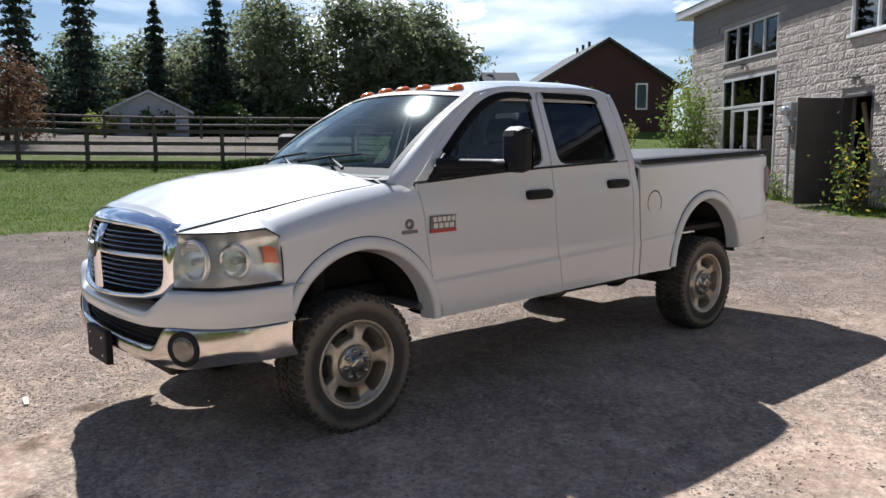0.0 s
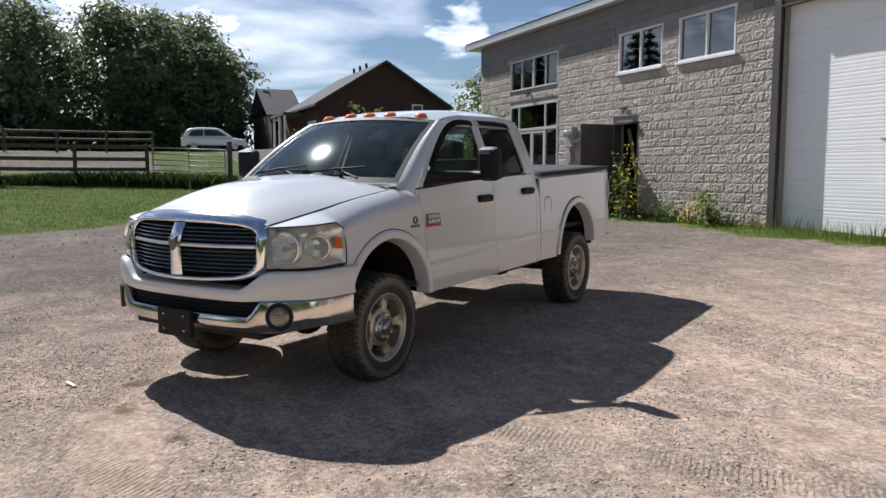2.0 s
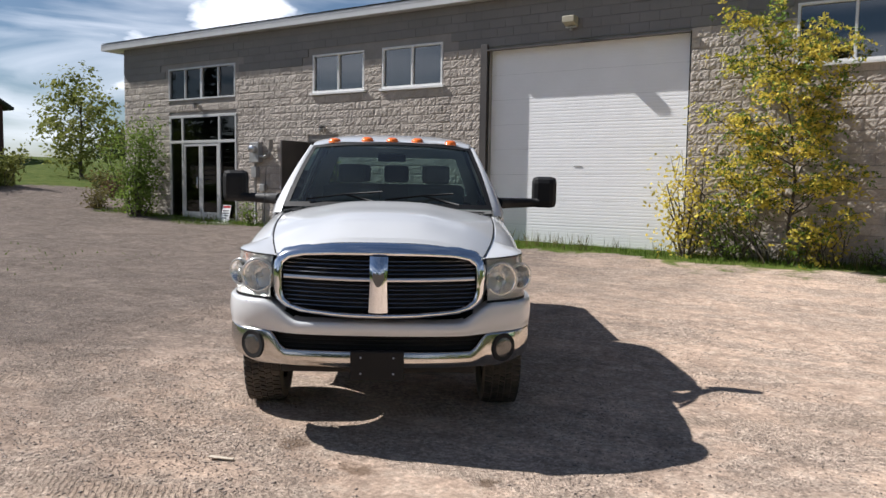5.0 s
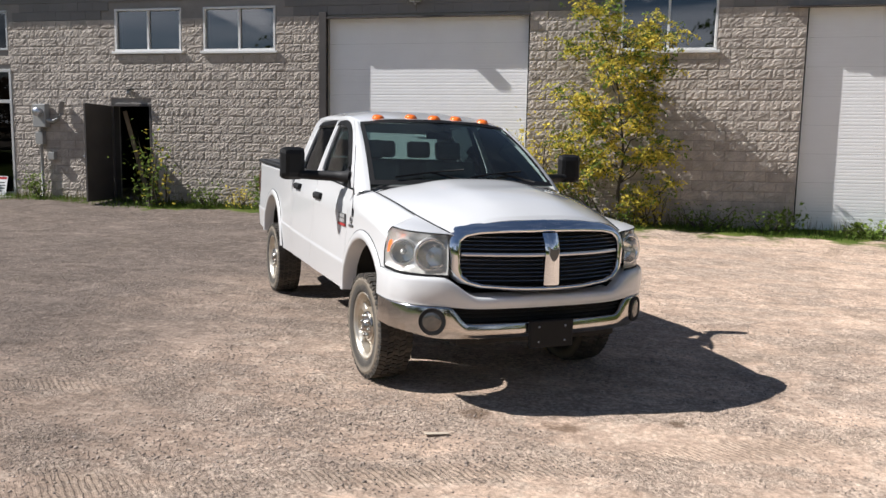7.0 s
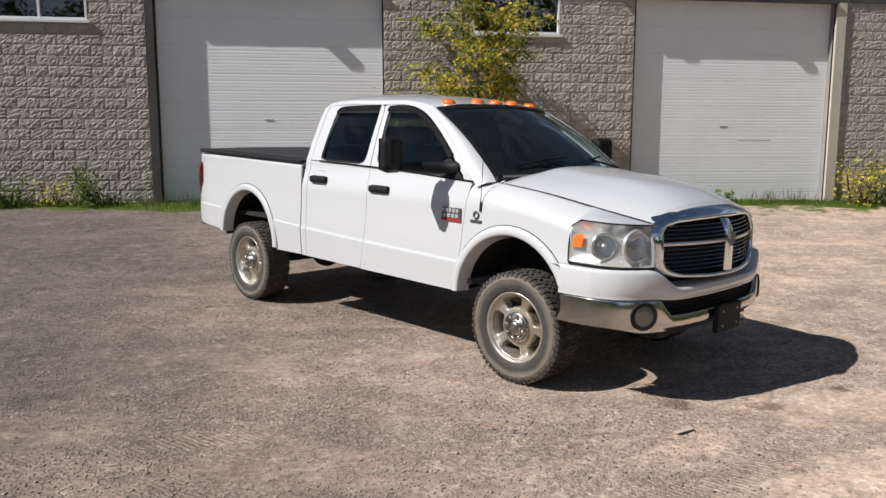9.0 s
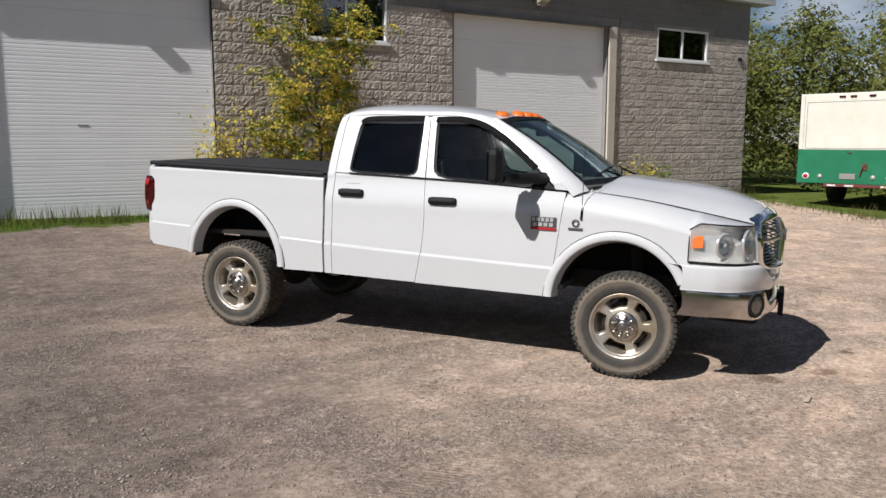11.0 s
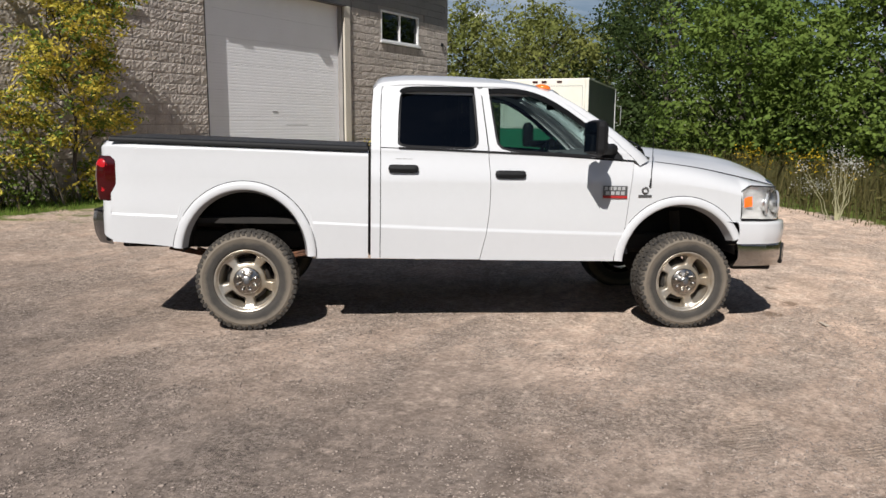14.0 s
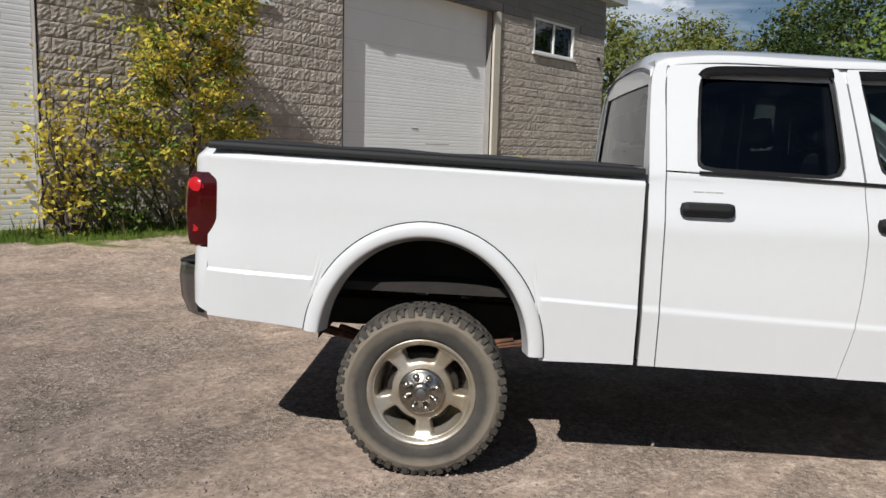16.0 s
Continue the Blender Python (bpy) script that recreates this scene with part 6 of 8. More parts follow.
for side in (1, -1):
    bm = bmesh.new()
    gridmesh(bm, lambda u, v: Vector((-0.78 + 2.05 * u, side * 0.86, 0.66 + 0.76 * v)), 2, 2)
    part("door_trim", bm, CABIN, truck)
    bm = bmesh.new()
    box(bm, -0.02, 0.035, min(side * 0.70, side * 0.80), max(side * 0.70, side * 0.80), 1.42, 1.93)
    for v in bm.verts:
        v.co.y = side * (half_width(0, v.co.z) - (0.035 if abs(v.co.y) > 0.75 else 0.06))
    part("belt_pillar", bm, CABIN, truck)
# aerial on the passenger side fender
bm = bmesh.new()
tube(bm, [(1.44, -0.965, 1.18), (1.443, -0.968, 1.25)], 0.011, 8, 0.006)
tube(bm, [(1.443, -0.968, 1.25), (1.447, -0.96, 1.50), (1.445, -0.95, 1.73)], 0.0032, 6, 0.0022)
part("aerial", bm, BLACK, truck)

# ---- wheels ----
TYRE_R = 0.396
tb = bmesh.new()
lathe(tb, [(0.235, -0.105), (0.250, -0.122), (0.300, -0.134), (0.350, -0.132), (0.378, -0.120), (0.384, -0.100), (0.386, -0.05), (0.386, 0.05), (0.384, 0.100), (0.378, 0.120), (0.362, 0.128), (0.350, 0.132), (0.346, 0.1355), (0.338, 0.1355), (0.334, 0.133), (0.300, 0.135), (0.268, 0.130), (0.254, 0.121), (0.246, 0.105)], 72, "y")
nt_ = 58
for row, (ya, yb, ph, hgt) in enumerate(((-0.122, -0.072, 0.0, 0.0), (-0.064, -0.024, 0.5, 0.0), (-0.018, 0.018, 0.2, 0.0), (0.024, 0.064, 0.7, 0.0), (0.072, 0.122, 0.3, 0.0))):
    for j in range(nt_):
        a = 2 * math.pi * (j + ph + 0.12 * math.sin(j * 2.3)) / nt_
        da = 2 * math.pi / nt_ * (0.36 if j % 2 else 0.31)
        sk = 0.35 * da * (1 if row % 2 else -1)
        vs = []
        for r, sh in ((0.386, 0.0), (TYRE_R, 0.0)):
            for aa, yy in ((a - da - sk, ya), (a + da - sk, ya), (a + da + sk, yb), (a - da + sk, yb)):
                rr = r - (0.008 if abs(yy) > 0.11 else 0.0)
                vs.append(tb.verts.new((rr * math.cos(aa), yy, rr * math.sin(aa))))
        for q in ((4, 5, 6, 7), (0, 1, 5, 4), (1, 2, 6, 5), (2, 3, 7, 6), (3, 0, 4, 7)):
            f = tb.faces.new([vs[i] for i in q])
            f.material_index = 1
    # shoulder lugs on the outer wall
for j in range(nt_):
    a = 2 * math.pi * (j + 0.3) / nt_
    da = 2 * math.pi / nt_ * (0.34 if j % 2 else 0.22)
    r0 = 0.358 if j % 2 else 0.368
    vs = [tb.verts.new((r * math.cos(aa), y, r * math.sin(aa))) for y, r in ((0.1335, r0), (0.122, 0.394)) for aa in (a - da, a + da)]
    vb = [tb.verts.new((v.co.x * 0.985, v.co.y - 0.012, v.co.z * 0.985)) for v in vs]
    for q in ((vs[0], vs[1], vs[3], vs[2]), (vs[0], vs[2], vb[2], vb[0]), (vs[1], vb[1], vb[3], vs[3]), (vs[0], vb[0], vb[1], vs[1])):
        f = tb.faces.new(q)
        f.material_index = 1
rb_ = bmesh.new()
lathe(rb_, [(0.185, -0.10), (0.205, -0.02), (0.212, 0.05), (0.224, 0.088), (0.229, 0.104), (0.238, 0.116), (0.247, 0.122), (0.252, 0.120), (0.253, 0.100)], 72, "y")


def face_y(r):
    return 0.083 + 0.016 * sstep(0.20, 0.226, r) - 0.010 * math.sin(math.pi * min(max((r - 0.10) / 0.12, 0), 1))


for i in range(5):
    a0 = 2 * math.pi * i / 5 + math.pi / 2
    loops = []
    for inner, dep, k_ in ((0, 0.0, 0), (0.5, 0.0, 0), (0.85, 0.0, 0), (1.0, 0.004, 0), (1.0, 0.016, -0.05), (1.0, 0.075, -0.10)):
        lp = []
        for j in range(40):
            ph = 2 * math.pi * j / 40
            c, d = math.cos(ph), math.sin(ph)
            q = max(abs(c), abs(d))
            e = (abs(c) ** 7 + abs(d) ** 7) ** (1 / 7)
            bx, br = c / q * math.radians(36), 0.163 + d / q * 0.064
            wr = 0.180 + d / e * 0.041 * (1 + k_)
            wx = c / e * math.radians(25.5) * (1 + k_)
            th, r = bx + (wx - bx) * inner, br + (wr - br) * inner
            lp.append(rb_.verts.new((r * math.cos(a0 + th), face_y(r) - dep, r * math.sin(a0 + th))))
        loops.append(lp)
    for A, B in zip(loops, loops[1:]):
        for j in range(40):
            f = rb_.faces.new((A[j], B[j], B[(j + 1) % 40], A[(j + 1) % 40]))
            f.smooth = True
hb = bmesh.new()
lathe(hb, [(0.0, 0.130), (0.030, 0.129), (0.042, 0.124), (0.047, 0.114), (0.049, 0.106), (0.098, 0.102), (0.107, 0.096), (0.109, 0.07)], 36, "y")
cb = bmesh.new()
lathe(cb, [(0.0, 0.132), (0.018, 0.131), (0.024, 0.128)], 18, "y")
lb = bmesh.new()
lathe(lb, [(0.0, 0.026), (0.009, 0.024), (0.015, 0.016), (0.017, -0.004)], 12, "y")
db = bmesh.new()
lathe(db, [(0.0, 0.02), (0.165, 0.02), (0.17, 0.0), (0.17, -0.09), (0.0, -0.10)], 32, "y")


def mesh_of(name, bm, *mats):
    me = bpy.data.meshes.new(name)
    bm.to_mesh(me)
    bm.free()
    for m_ in mats:
        me.materials.append(m_)
    return me


MESH_T, MESH_R, MESH_H, MESH_C, MESH_L, MESH_D = mesh_of("tyre", tb, RUBBER, TREAD), mesh_of("rim", rb_, ALLOY), mesh_of("hub", hb, HUBCHROME), mesh_of("cap", cb, BADGE), mesh_of("nut", lb, HUBCHROME), mesh_of("drum", db, UNDER)
for me in (MESH_R, MESH_H, MESH_C, MESH_L):
    me.polygons.foreach_set("use_smooth", [True] * len(me.polygons))
for x, side, spin, steer in ((1.785, 1, 20, 1.0), (1.785, -1, 90, 1.0), (-1.785, 1, 50, 0), (-1.785, -1, 76, 0)):
    w = new("wheel", MESH_D)
    w.parent = truck
    w.matrix_local = pose(x, side * 0.848, 0.396, 0, 0, (0 if side > 0 else 180) + steer) @ pose(0, 0, 0, 0, spin, 0)
    w["label"] = "worn all-terrain tyre on a five-spoke alloy wheel"
    for nm, me in (("tyre", MESH_T), ("rim", MESH_R), ("hub", MESH_H), ("centre_cap", MESH_C)):
        o = new(nm, me)
        o.parent = w
    for i in range(8):
        o = new("lug_nut", MESH_L)
        o.parent = w
        o.location = (0.076 * math.cos(i * math.pi / 4 + 0.2), 0.098, 0.076 * math.sin(i * math.pi / 4 + 0.2))

# ---- under the body ----
for side in (1, -1):
    boxpart("frame_rail", (-2.85, 2.45, side * 0.48 - 0.04, side * 0.48 + 0.04, 0.60, 0.74), UNDER, truck, 0.01)
    for i in range(4):
        bm = bmesh.new()
        L = 0.66 - 0.11 * i
        tube(bm, [(-1.80 - L, side * 0.58, 0.60), (-1.80 - L / 2, side * 0.58, 0.535), (-1.80, side * 0.58, 0.505 - 0.012 * i), (-1.80 + L / 2, side * 0.58, 0.535), (-1.80 + L, side * 0.58, 0.585)], 0.012, 6)
        for v in bm.verts:
            v.co.y = side * 0.58 + (v.co.y - side * 0.58) * 2.6
        part("leaf_spring", bm, RUST, truck, "rusty leaf spring")
    bm = bmesh.new()
    tube(bm, [(-1.95, side * 0.42, 0.45), (-2.05, side * 0.40, 0.95)], 0.032, 8)
    part("shock_absorber", bm, UNDER, truck)
    bm = bmesh.new()
    tube(bm, [(1.85, side * 0.62, 0.42), (1.80, side * 0.60, 0.95)], 0.045, 8)
    part("shock_absorber", bm, UNDER, truck)
bm = bmesh.new()
tube(bm, [(-1.785, -0.75, 0.40), (-1.785, 0.75, 0.40)], 0.055, 10)
bmesh.ops.create_uvsphere(bm, u_segments=16, v_segments=10, radius=0.17, matrix=Matrix.Translation((-1.785, 0, 0.41)))
part("rear_axle", bm, UNDER, truck)
bm = bmesh.new()
tube(bm, [(1.785, -0.75, 0.40), (1.785, 0.75, 0.40)], 0.05, 10)
bmesh.ops.create_uvsphere(bm, u_segments=16, v_segments=10, radius=0.15, matrix=Matrix.Translation((1.785, 0.2, 0.41)))
part("front_axle", bm, UNDER, truck)
bm = bmesh.new()
tube(bm, [(0.5, 0.1, 0.62), (-1.6, 0.0, 0.46)], 0.05, 10)
part("drive_shaft", bm, UNDER, truck)
bm = bmesh.new()
tube(bm, [(1.0, -0.35, 0.60), (-0.2, -0.42, 0.56), (-1.3, -0.40, 0.68), (-2.2, -0.35, 0.70), (-2.60, -0.40, 0.72)], 0.05, 10)
part("exhaust_pipe", bm, RUST, truck)
boxpart("engine_block", (1.1, 2.3, -0.38, 0.38, 0.55, 1.15), UNDER, truck, 0.05)
boxpart("gearbox", (-0.1, 1.1, -0.25, 0.25, 0.52, 0.72), UNDER, truck, 0.04)
boxpart("fuel_tank", (-1.20, -0.2, 0.42, 0.80, 0.50, 0.70), UNDER, truck, 0.04)
boxpart("bed_floor", (-2.80, -0.86, -0.84, 0.84, 0.84, 0.88), UNDER, truck)
boxpart("radiator_panel", (2.30, 2.52, -0.56, 0.56, 0.60, 1.15), MATTE, truck)
boxpart("rear_step", (-2.82, -2.76, -0.80, 0.80, 0.74, 0.86), UNDER, truck)


# ---- plants ----
RNG = np.random.default_rng(11)


def leaf_mesh(name, centres, size, material, parent=None, label="", width=0.55, droop=0.25, up=0.4, kind="", facing=None):
    """Many small folded leaves as one mesh; centres is n x 3, size a number or n numbers."""
    n = len(centres)
    size = np.broadcast_to(np.asarray(size, float), (n,)) * RNG.uniform(0.6, 1.3, n)
    d = RNG.normal(size=(n, 3))
    d[:, 2] = d[:, 2] * 0.6 - droop
    d /= np.linalg.norm(d, axis=1)[:, None]
    nrm = RNG.normal(size=(n, 3)) * 0.7 + np.array([0, 0, up])
    if facing is not None:
        nrm = RNG.normal(size=(n, 3)) * 0.38 + facing + np.array([0, 0, up * 0.6])
        d -= nrm * (np.sum(d * nrm, 1) / np.sum(nrm * nrm, 1))[:, None] * 0.8
        d /= np.linalg.norm(d, axis=1)[:, None]
    s = np.cross(d, nrm)
    s /= np.linalg.norm(s, axis=1)[:, None] + 1e-9
    t = np.cross(s, d)
    L, W = size[:, None], size[:, None] * width * 0.5
    base, tip = centres - d * L * 0.5, centres + d * L * 0.5
    a, b = centres + s * W + t * W * 0.25, centres - s * W + t * W * 0.25
    v = np.stack([base, a, tip, b], 1).reshape(-1, 3)
    me = bpy.data.meshes.new(name)
    me.vertices.add(4 * n)
    me.vertices.foreach_set("co", v.astype(np.float32).ravel())
    me.loops.add(4 * n)
    me.loops.foreach_set("vertex_index", np.arange(4 * n, dtype=np.int32))
    me.polygons.add(n)
    me.polygons.foreach_set("loop_start", np.arange(0, 4 * n, 4, dtype=np.int32))
    me.polygons.foreach_set("loop_total", np.full(n, 4, np.int32))
    me.update(calc_edges=True)
    me.materials.append(material)
    ob = new(name, me)
    if parent:
        ob.parent = parent
    if label:
        ob["label"] = label
    if kind:
        ob["kind"] = kind
    return ob


def blade_mesh(name, roots, height, width, material, parent=None, label="", kind="", lean=0.35):
    """Grass: one tapering bent blade for each root."""
    n = len(roots)
    h = np.broadcast_to(np.asarray(height, float), (n,)) * RNG.uniform(0.5, 1.3, n)
    a = RNG.uniform(0, 2 * np.pi, n)
    s = np.stack([np.cos(a), np.sin(a), np.zeros(n)], 1) * (width * RNG.uniform(0.6, 1.3, n))[:, None]
    b = RNG.uniform(0, 2 * np.pi, n)
    off = np.stack([np.cos(b), np.sin(b), np.zeros(n)], 1) * (h * RNG.uniform(0.05, lean, n))[:, None]
    up = np.stack([np.zeros(n), np.zeros(n), h], 1)
    v = np.stack([roots - s, roots + s, roots + s * 0.6 + up * 0.55 + off * 0.35, roots + up + off, roots - s * 0.6 + up * 0.55 + off * 0.35], 1).reshape(-1, 3)
    me = bpy.data.meshes.new(name)
    me.vertices.add(5 * n)
    me.vertices.foreach_set("co", v.astype(np.float32).ravel())
    me.loops.add(5 * n)
    me.loops.foreach_set("vertex_index", np.arange(5 * n, dtype=np.int32))
    me.polygons.add(n)
    me.polygons.foreach_set("loop_start", np.arange(0, 5 * n, 5, dtype=np.int32))
    me.polygons.foreach_set("loop_total", np.full(n, 5, np.int32))
    me.update(calc_edges=True)
    me.materials.append(material)
    ob = new(name, me)
    if parent:
        ob.parent = parent
    if label:
        ob["label"] = label
    if kind:
        ob["kind"] = kind
    return ob


def limb_points(a, b, n=5, wob=0.12):
    a, b = np.array(a, float), np.array(b, float)
    L = np.linalg.norm(b - a)
    return [tuple(a + (b - a) * t + RNG.normal(size=3) * wob * L * 0.25 * math.sin(math.pi * t)) for t in np.linspace(0, 1, n)]


def broadleaf(name, x, y, height, radius, n, leaf, material, label, low=0.15, clumps=26, trunk=0.16, group="", squash=1.0, category="tree"):
    """A tapered trunk with limbs, and a crown of leaf clumps with gaps."""
    z0 = ground_z(x, y) - 0.05
    t = thing(name, pose(x, y, z0), label, category, group)
    bm = bmesh.new()
    top = height * 0.72
    tube(bm, limb_points((0, 0, 0), (RNG.normal() * 0.3, RNG.normal() * 0.3, top), 7, 0.06), trunk, 8, trunk * 0.25)
    cc, cr = [], []
    for i in range(clumps):
        h = low + (1 - low) * (i + RNG.uniform(0, 1)) / clumps
        prof = (math.sin(math.pi * min(0.12 + 0.86 * (h - low) / (1 - low), 1.0)) ** 0.7)
        a = i * 2.399 + RNG.uniform(-0.4, 0.4)
        r = radius * prof * RNG.uniform(0.35, 0.95)
        c = np.array([r * math.cos(a), r * math.sin(a) * squash, height * h * RNG.uniform(0.95, 1.0)])
        cc.append(c)
        cr.append(radius * RNG.uniform(0.17, 0.34) * (0.75 + 0.4 * prof))
        if i % 2 == 0:
            zb = min(height * max(h - 0.22, 0.08), top * 0.95)
            tube(bm, limb_points((0, 0, zb), tuple(c), 5, 0.2), trunk * 0.35, 5, trunk * 0.06)
    part("trunk", bm, BARK, t)
    w = np.array(cr) ** 2
    idx = RNG.choice(clumps, n, p=w / w.sum())
    dirs = RNG.normal(size=(n, 3))
    dirs /= np.linalg.norm(dirs, axis=1)[:, None]
    rad = RNG.uniform(0, 1, n) ** 0.45
    pts = np.array(cc)[idx] + dirs * (np.array(cr)[idx] * rad)[:, None] * np.array([1, 1 * squash, 0.8])
    pts[:, 2] = np.maximum(pts[:, 2], 0.1)
    # leaves hang in drooping sprays of eight
    k = 8
    hub = np.repeat(pts[::k], k, axis=0)[:n]
    out = np.repeat(dirs[::k], k, axis=0)[:n] + np.array([0, 0, 0.15])
    u = RNG.uniform(0, 1, n)[:, None] * leaf * 3.4
    pts = hub + out * u + RNG.normal(size=(n, 3)) * leaf * np.array([0.55, 0.55, 0.32]) - np.array([0, 0, 0.55]) * u * u / (leaf * 3.4)
    leaf_mesh("crown", pts, leaf, material, t, facing=out)
    return t


def spruce(x, y, height, radius, n, label):
    z0 = ground_z(x, y) - 0.05
    t = thing("spruce_tree", pose(x, y, z0), label, "tree", "far trees")
    bm = bmesh.new()
    tube(bm, [(0, 0, 0), (0, 0, height)], 0.28, 8, 0.03)
    part("trunk", bm, BARK, t)
    h = 1 - RNG.uniform(0, 1, n) ** 0.6 * 0.93
    whorl = np.round(h * 17) / 17
    h = whorl + RNG.normal(size=n) * 0.010
    arms = RNG.integers(0, 9, n)
    a = arms * 2 * np.pi / 9 + whorl * 40 + RNG.normal(size=n) * 0.13
    rmax = radius * (1 - whorl) ** 0.85 * (0.75 + 0.35 * np.sin(whorl * 91 + arms * 1.7))
    r = rmax * RNG.uniform(0.1, 1, n) ** 0.7
    pts = np.stack([r * np.cos(a), r * np.sin(a), h * height - 0.28 * r + 0.1], 1)
    leaf_mesh("crown", pts, 0.50, NEEDLE, t, width=0.5, droop=0.35, up=0.8)


def shrub(name, x, y, w, d, h, n, leaf, material, label, stems=9, category="shrub", low=0.12, z=None):
    z0 = (ground_z(x, y) if z is None else z) - 0.03
    t = thing(name, pose(x, y, z0), label, category)
    pts = []
    for i in range(stems):
        top = np.array([RNG.uniform(-w / 2, w / 2), RNG.uniform(-d / 2, d / 2), h * RNG.uniform(0.55, 1.0)])
        lp = limb_points((top[0] * 0.25, top[1] * 0.25, 0), tuple(top), 6, 0.22)
        bm = bmesh.new()
        tube(bm, lp, 0.012 + 0.006 * h, 5, 0.003)
        part("stem", bm, BARK, t)
        lp = np.array(lp)
        m = n // stems
        u = RNG.uniform(low, 1.0, m) * 5
        i0 = np.minimum(u.astype(int), 4)
        base = lp[i0] + (lp[i0 + 1] - lp[i0]) * (u - i0)[:, None]
        pts.append(base + RNG.normal(size=(m, 3)) * np.array([0.16, 0.14, 0.13]) * (0.5 + 0.35 * h))
    p = np.concatenate(pts)
    p[:, 2] = np.maximum(p[:, 2], 0.05)
    leaf_mesh("foliage", p, leaf, material, t)
    return t


# the yellowing box elder against the wall between the big doors
def sprays(points, ends, length, count):
    """Compound leaves: leaflets in pairs along a drooping stalk."""
    out = []
    for c, e in zip(points, ends):
        d = np.array([e[0], e[1], 0.0]) + RNG.normal(size=3) * 0.35
        d /= np.linalg.norm(d) + 1e-6
        side = np.cross(d, (0, 0, 1.0))
        for q in range(count):
            t = (q // 2 + 1) / (count // 2)
            w = 0.0 if q == count - 1 else (0.32 if q % 2 else -0.32)
            out.append(c + d * length * t + side * w * length + np.array([0, 0, -0.35 * length * t * t]) + RNG.normal(size=3) * 0.012)
    return np.array(out)


yt = thing("box_elder_sapling", pose(2.45, 9.05, ground_z(2.45, 9.05) - 0.04), "slender box elder with yellowing compound leaves against the block wall", "tree")
bm = bmesh.new()
bole = [np.array(p) for p in ((0.0, 0.0, 0.0), (-0.05, 0.02, 0.7), (0.03, 0.0, 1.4), (-0.04, 0.05, 2.1), (-0.15, 0.0, 2.8), (-0.32, 0.08, 3.5), (-0.62, 0.02, 4.25))]
tube(bm, [tuple(p) for p in bole], 0.034, 8, 0.007)
part("trunk", bm, BARK, yt)


def bole_at(h):
    u = min(h / 4.25, 0.999) * 6
    return bole[int(u)] + (bole[int(u) + 1] - bole[int(u)]) * (u - int(u))


hubs = {"y": [], "g": []}
outs = {"y": [], "g": []}
for i in range(37):
    if i < 28:  # the crown, leaning towards the white door at its top
        h = 1.35 + 3.05 * (i + RNG.uniform(0, 1)) / 28
        wide = 1.55 * (1 - max(0.0, h - 3.2) / 1.7) ** 0.8 if h > 3.2 else 1.2 + 0.25 * (h - 1.8)
        ex = (1 if i % 2 else -1) * wide * RNG.uniform(0.02, 1.0) - 0.28 * max(0.0, h - 3.0)
        tip = np.array([ex, RNG.uniform(-1.3 if h > 2.2 else -0.8, 0.22), h + RNG.uniform(-0.1, 0.2)])
        foot = bole_at(max(0.9, h - RNG.uniform(0.4, 1.0)))
    elif i < 33:  # thin shoots rising on the door's side
        tip = np.array([RNG.uniform(-1.75, -0.6), RNG.uniform(-0.3, 0.18), RNG.uniform(1.2, 2.3)])
        foot = np.array([tip[0] * 0.3, tip[1] * 0.4, 0.0])
    else:  # low growth at the other side
        tip = np.array([RNG.uniform(0.25, 1.0), RNG.uniform(-0.3, 0.18), RNG.uniform(0.7, 1.15)])
        foot = np.array([tip[0] * 0.4, tip[1] * 0.4, 0.0])
    lp = np.array(limb_points(tuple(foot), tuple(tip), 6, 0.22))
    bm = bmesh.new()
    tube(bm, [tuple(p) for p in lp], 0.014, 6, 0.004)
    twigs = 15 if i < 28 else 9
    for j in range(twigs):
        u = RNG.uniform(2.4 if i < 33 else 1.6, 4.99)
        c = lp[int(u)] + (lp[int(u) + 1] - lp[int(u)]) * (u - int(u))
        e = c + np.array([RNG.normal() * 0.24, RNG.normal() * 0.13, RNG.uniform(-0.10, 0.16)])
        tube(bm, [tuple(c), tuple((c + e) / 2 + np.array([0, 0, 0.03])), tuple(e)], 0.005, 4, 0.002)
        for q in np.linspace(0.35, 1.0, 4):
            kind = "y" if RNG.uniform() < (0.62 if c[2] > 1.2 else 0.55) else "g"
            hubs[kind].append(c + (e - c) * q)
            outs[kind].append((RNG.normal(), RNG.normal() * 0.5 - 0.25))
    part("stem", bm, BARK, yt)
leaf_mesh("yellow_leaves", sprays(hubs["y"], outs["y"], 0.15, 7), 0.085, LEAFYEL, yt, "yellow and lime leaves", width=0.46, droop=0.5)
leaf_mesh("green_leaves", sprays(hubs["g"], outs["g"], 0.15, 7), 0.085, LEAFGRN, yt, "green leaves", width=0.46, droop=0.5)
shrub("yellow_shrub", 0.62, 9.08, 1.15, 0.3, 2.2, 900, 0.095, LEAFYEL, "yellow-leaved shrub beside the white garage door", 10)
shrub("yellow_shrub", 3.05, 9.1, 0.9, 0.35, 0.95, 190, 0.085, LEAFYEL, "low yellowing shrub at the foot of the wall", 8)
shrub("green_shrub", 1.5, 9.1, 1.5, 0.35, 1.0, 620, 0.08, LEAFGRN, "low green shrub at the foot of the wall", 12)
shrub("green_shrub", 4.1, 9.0, 1.3, 0.4, 0.5, 380, 0.08, LEAFGRN, "low green shrub at the foot of the wall", 12)
shrub("yellow_green_shrub", -7.95, 8.75, 0.75, 0.5, 1.75, 300, 0.10, LEAFGRN, "thin light green shrub beside the open dark door", 6)
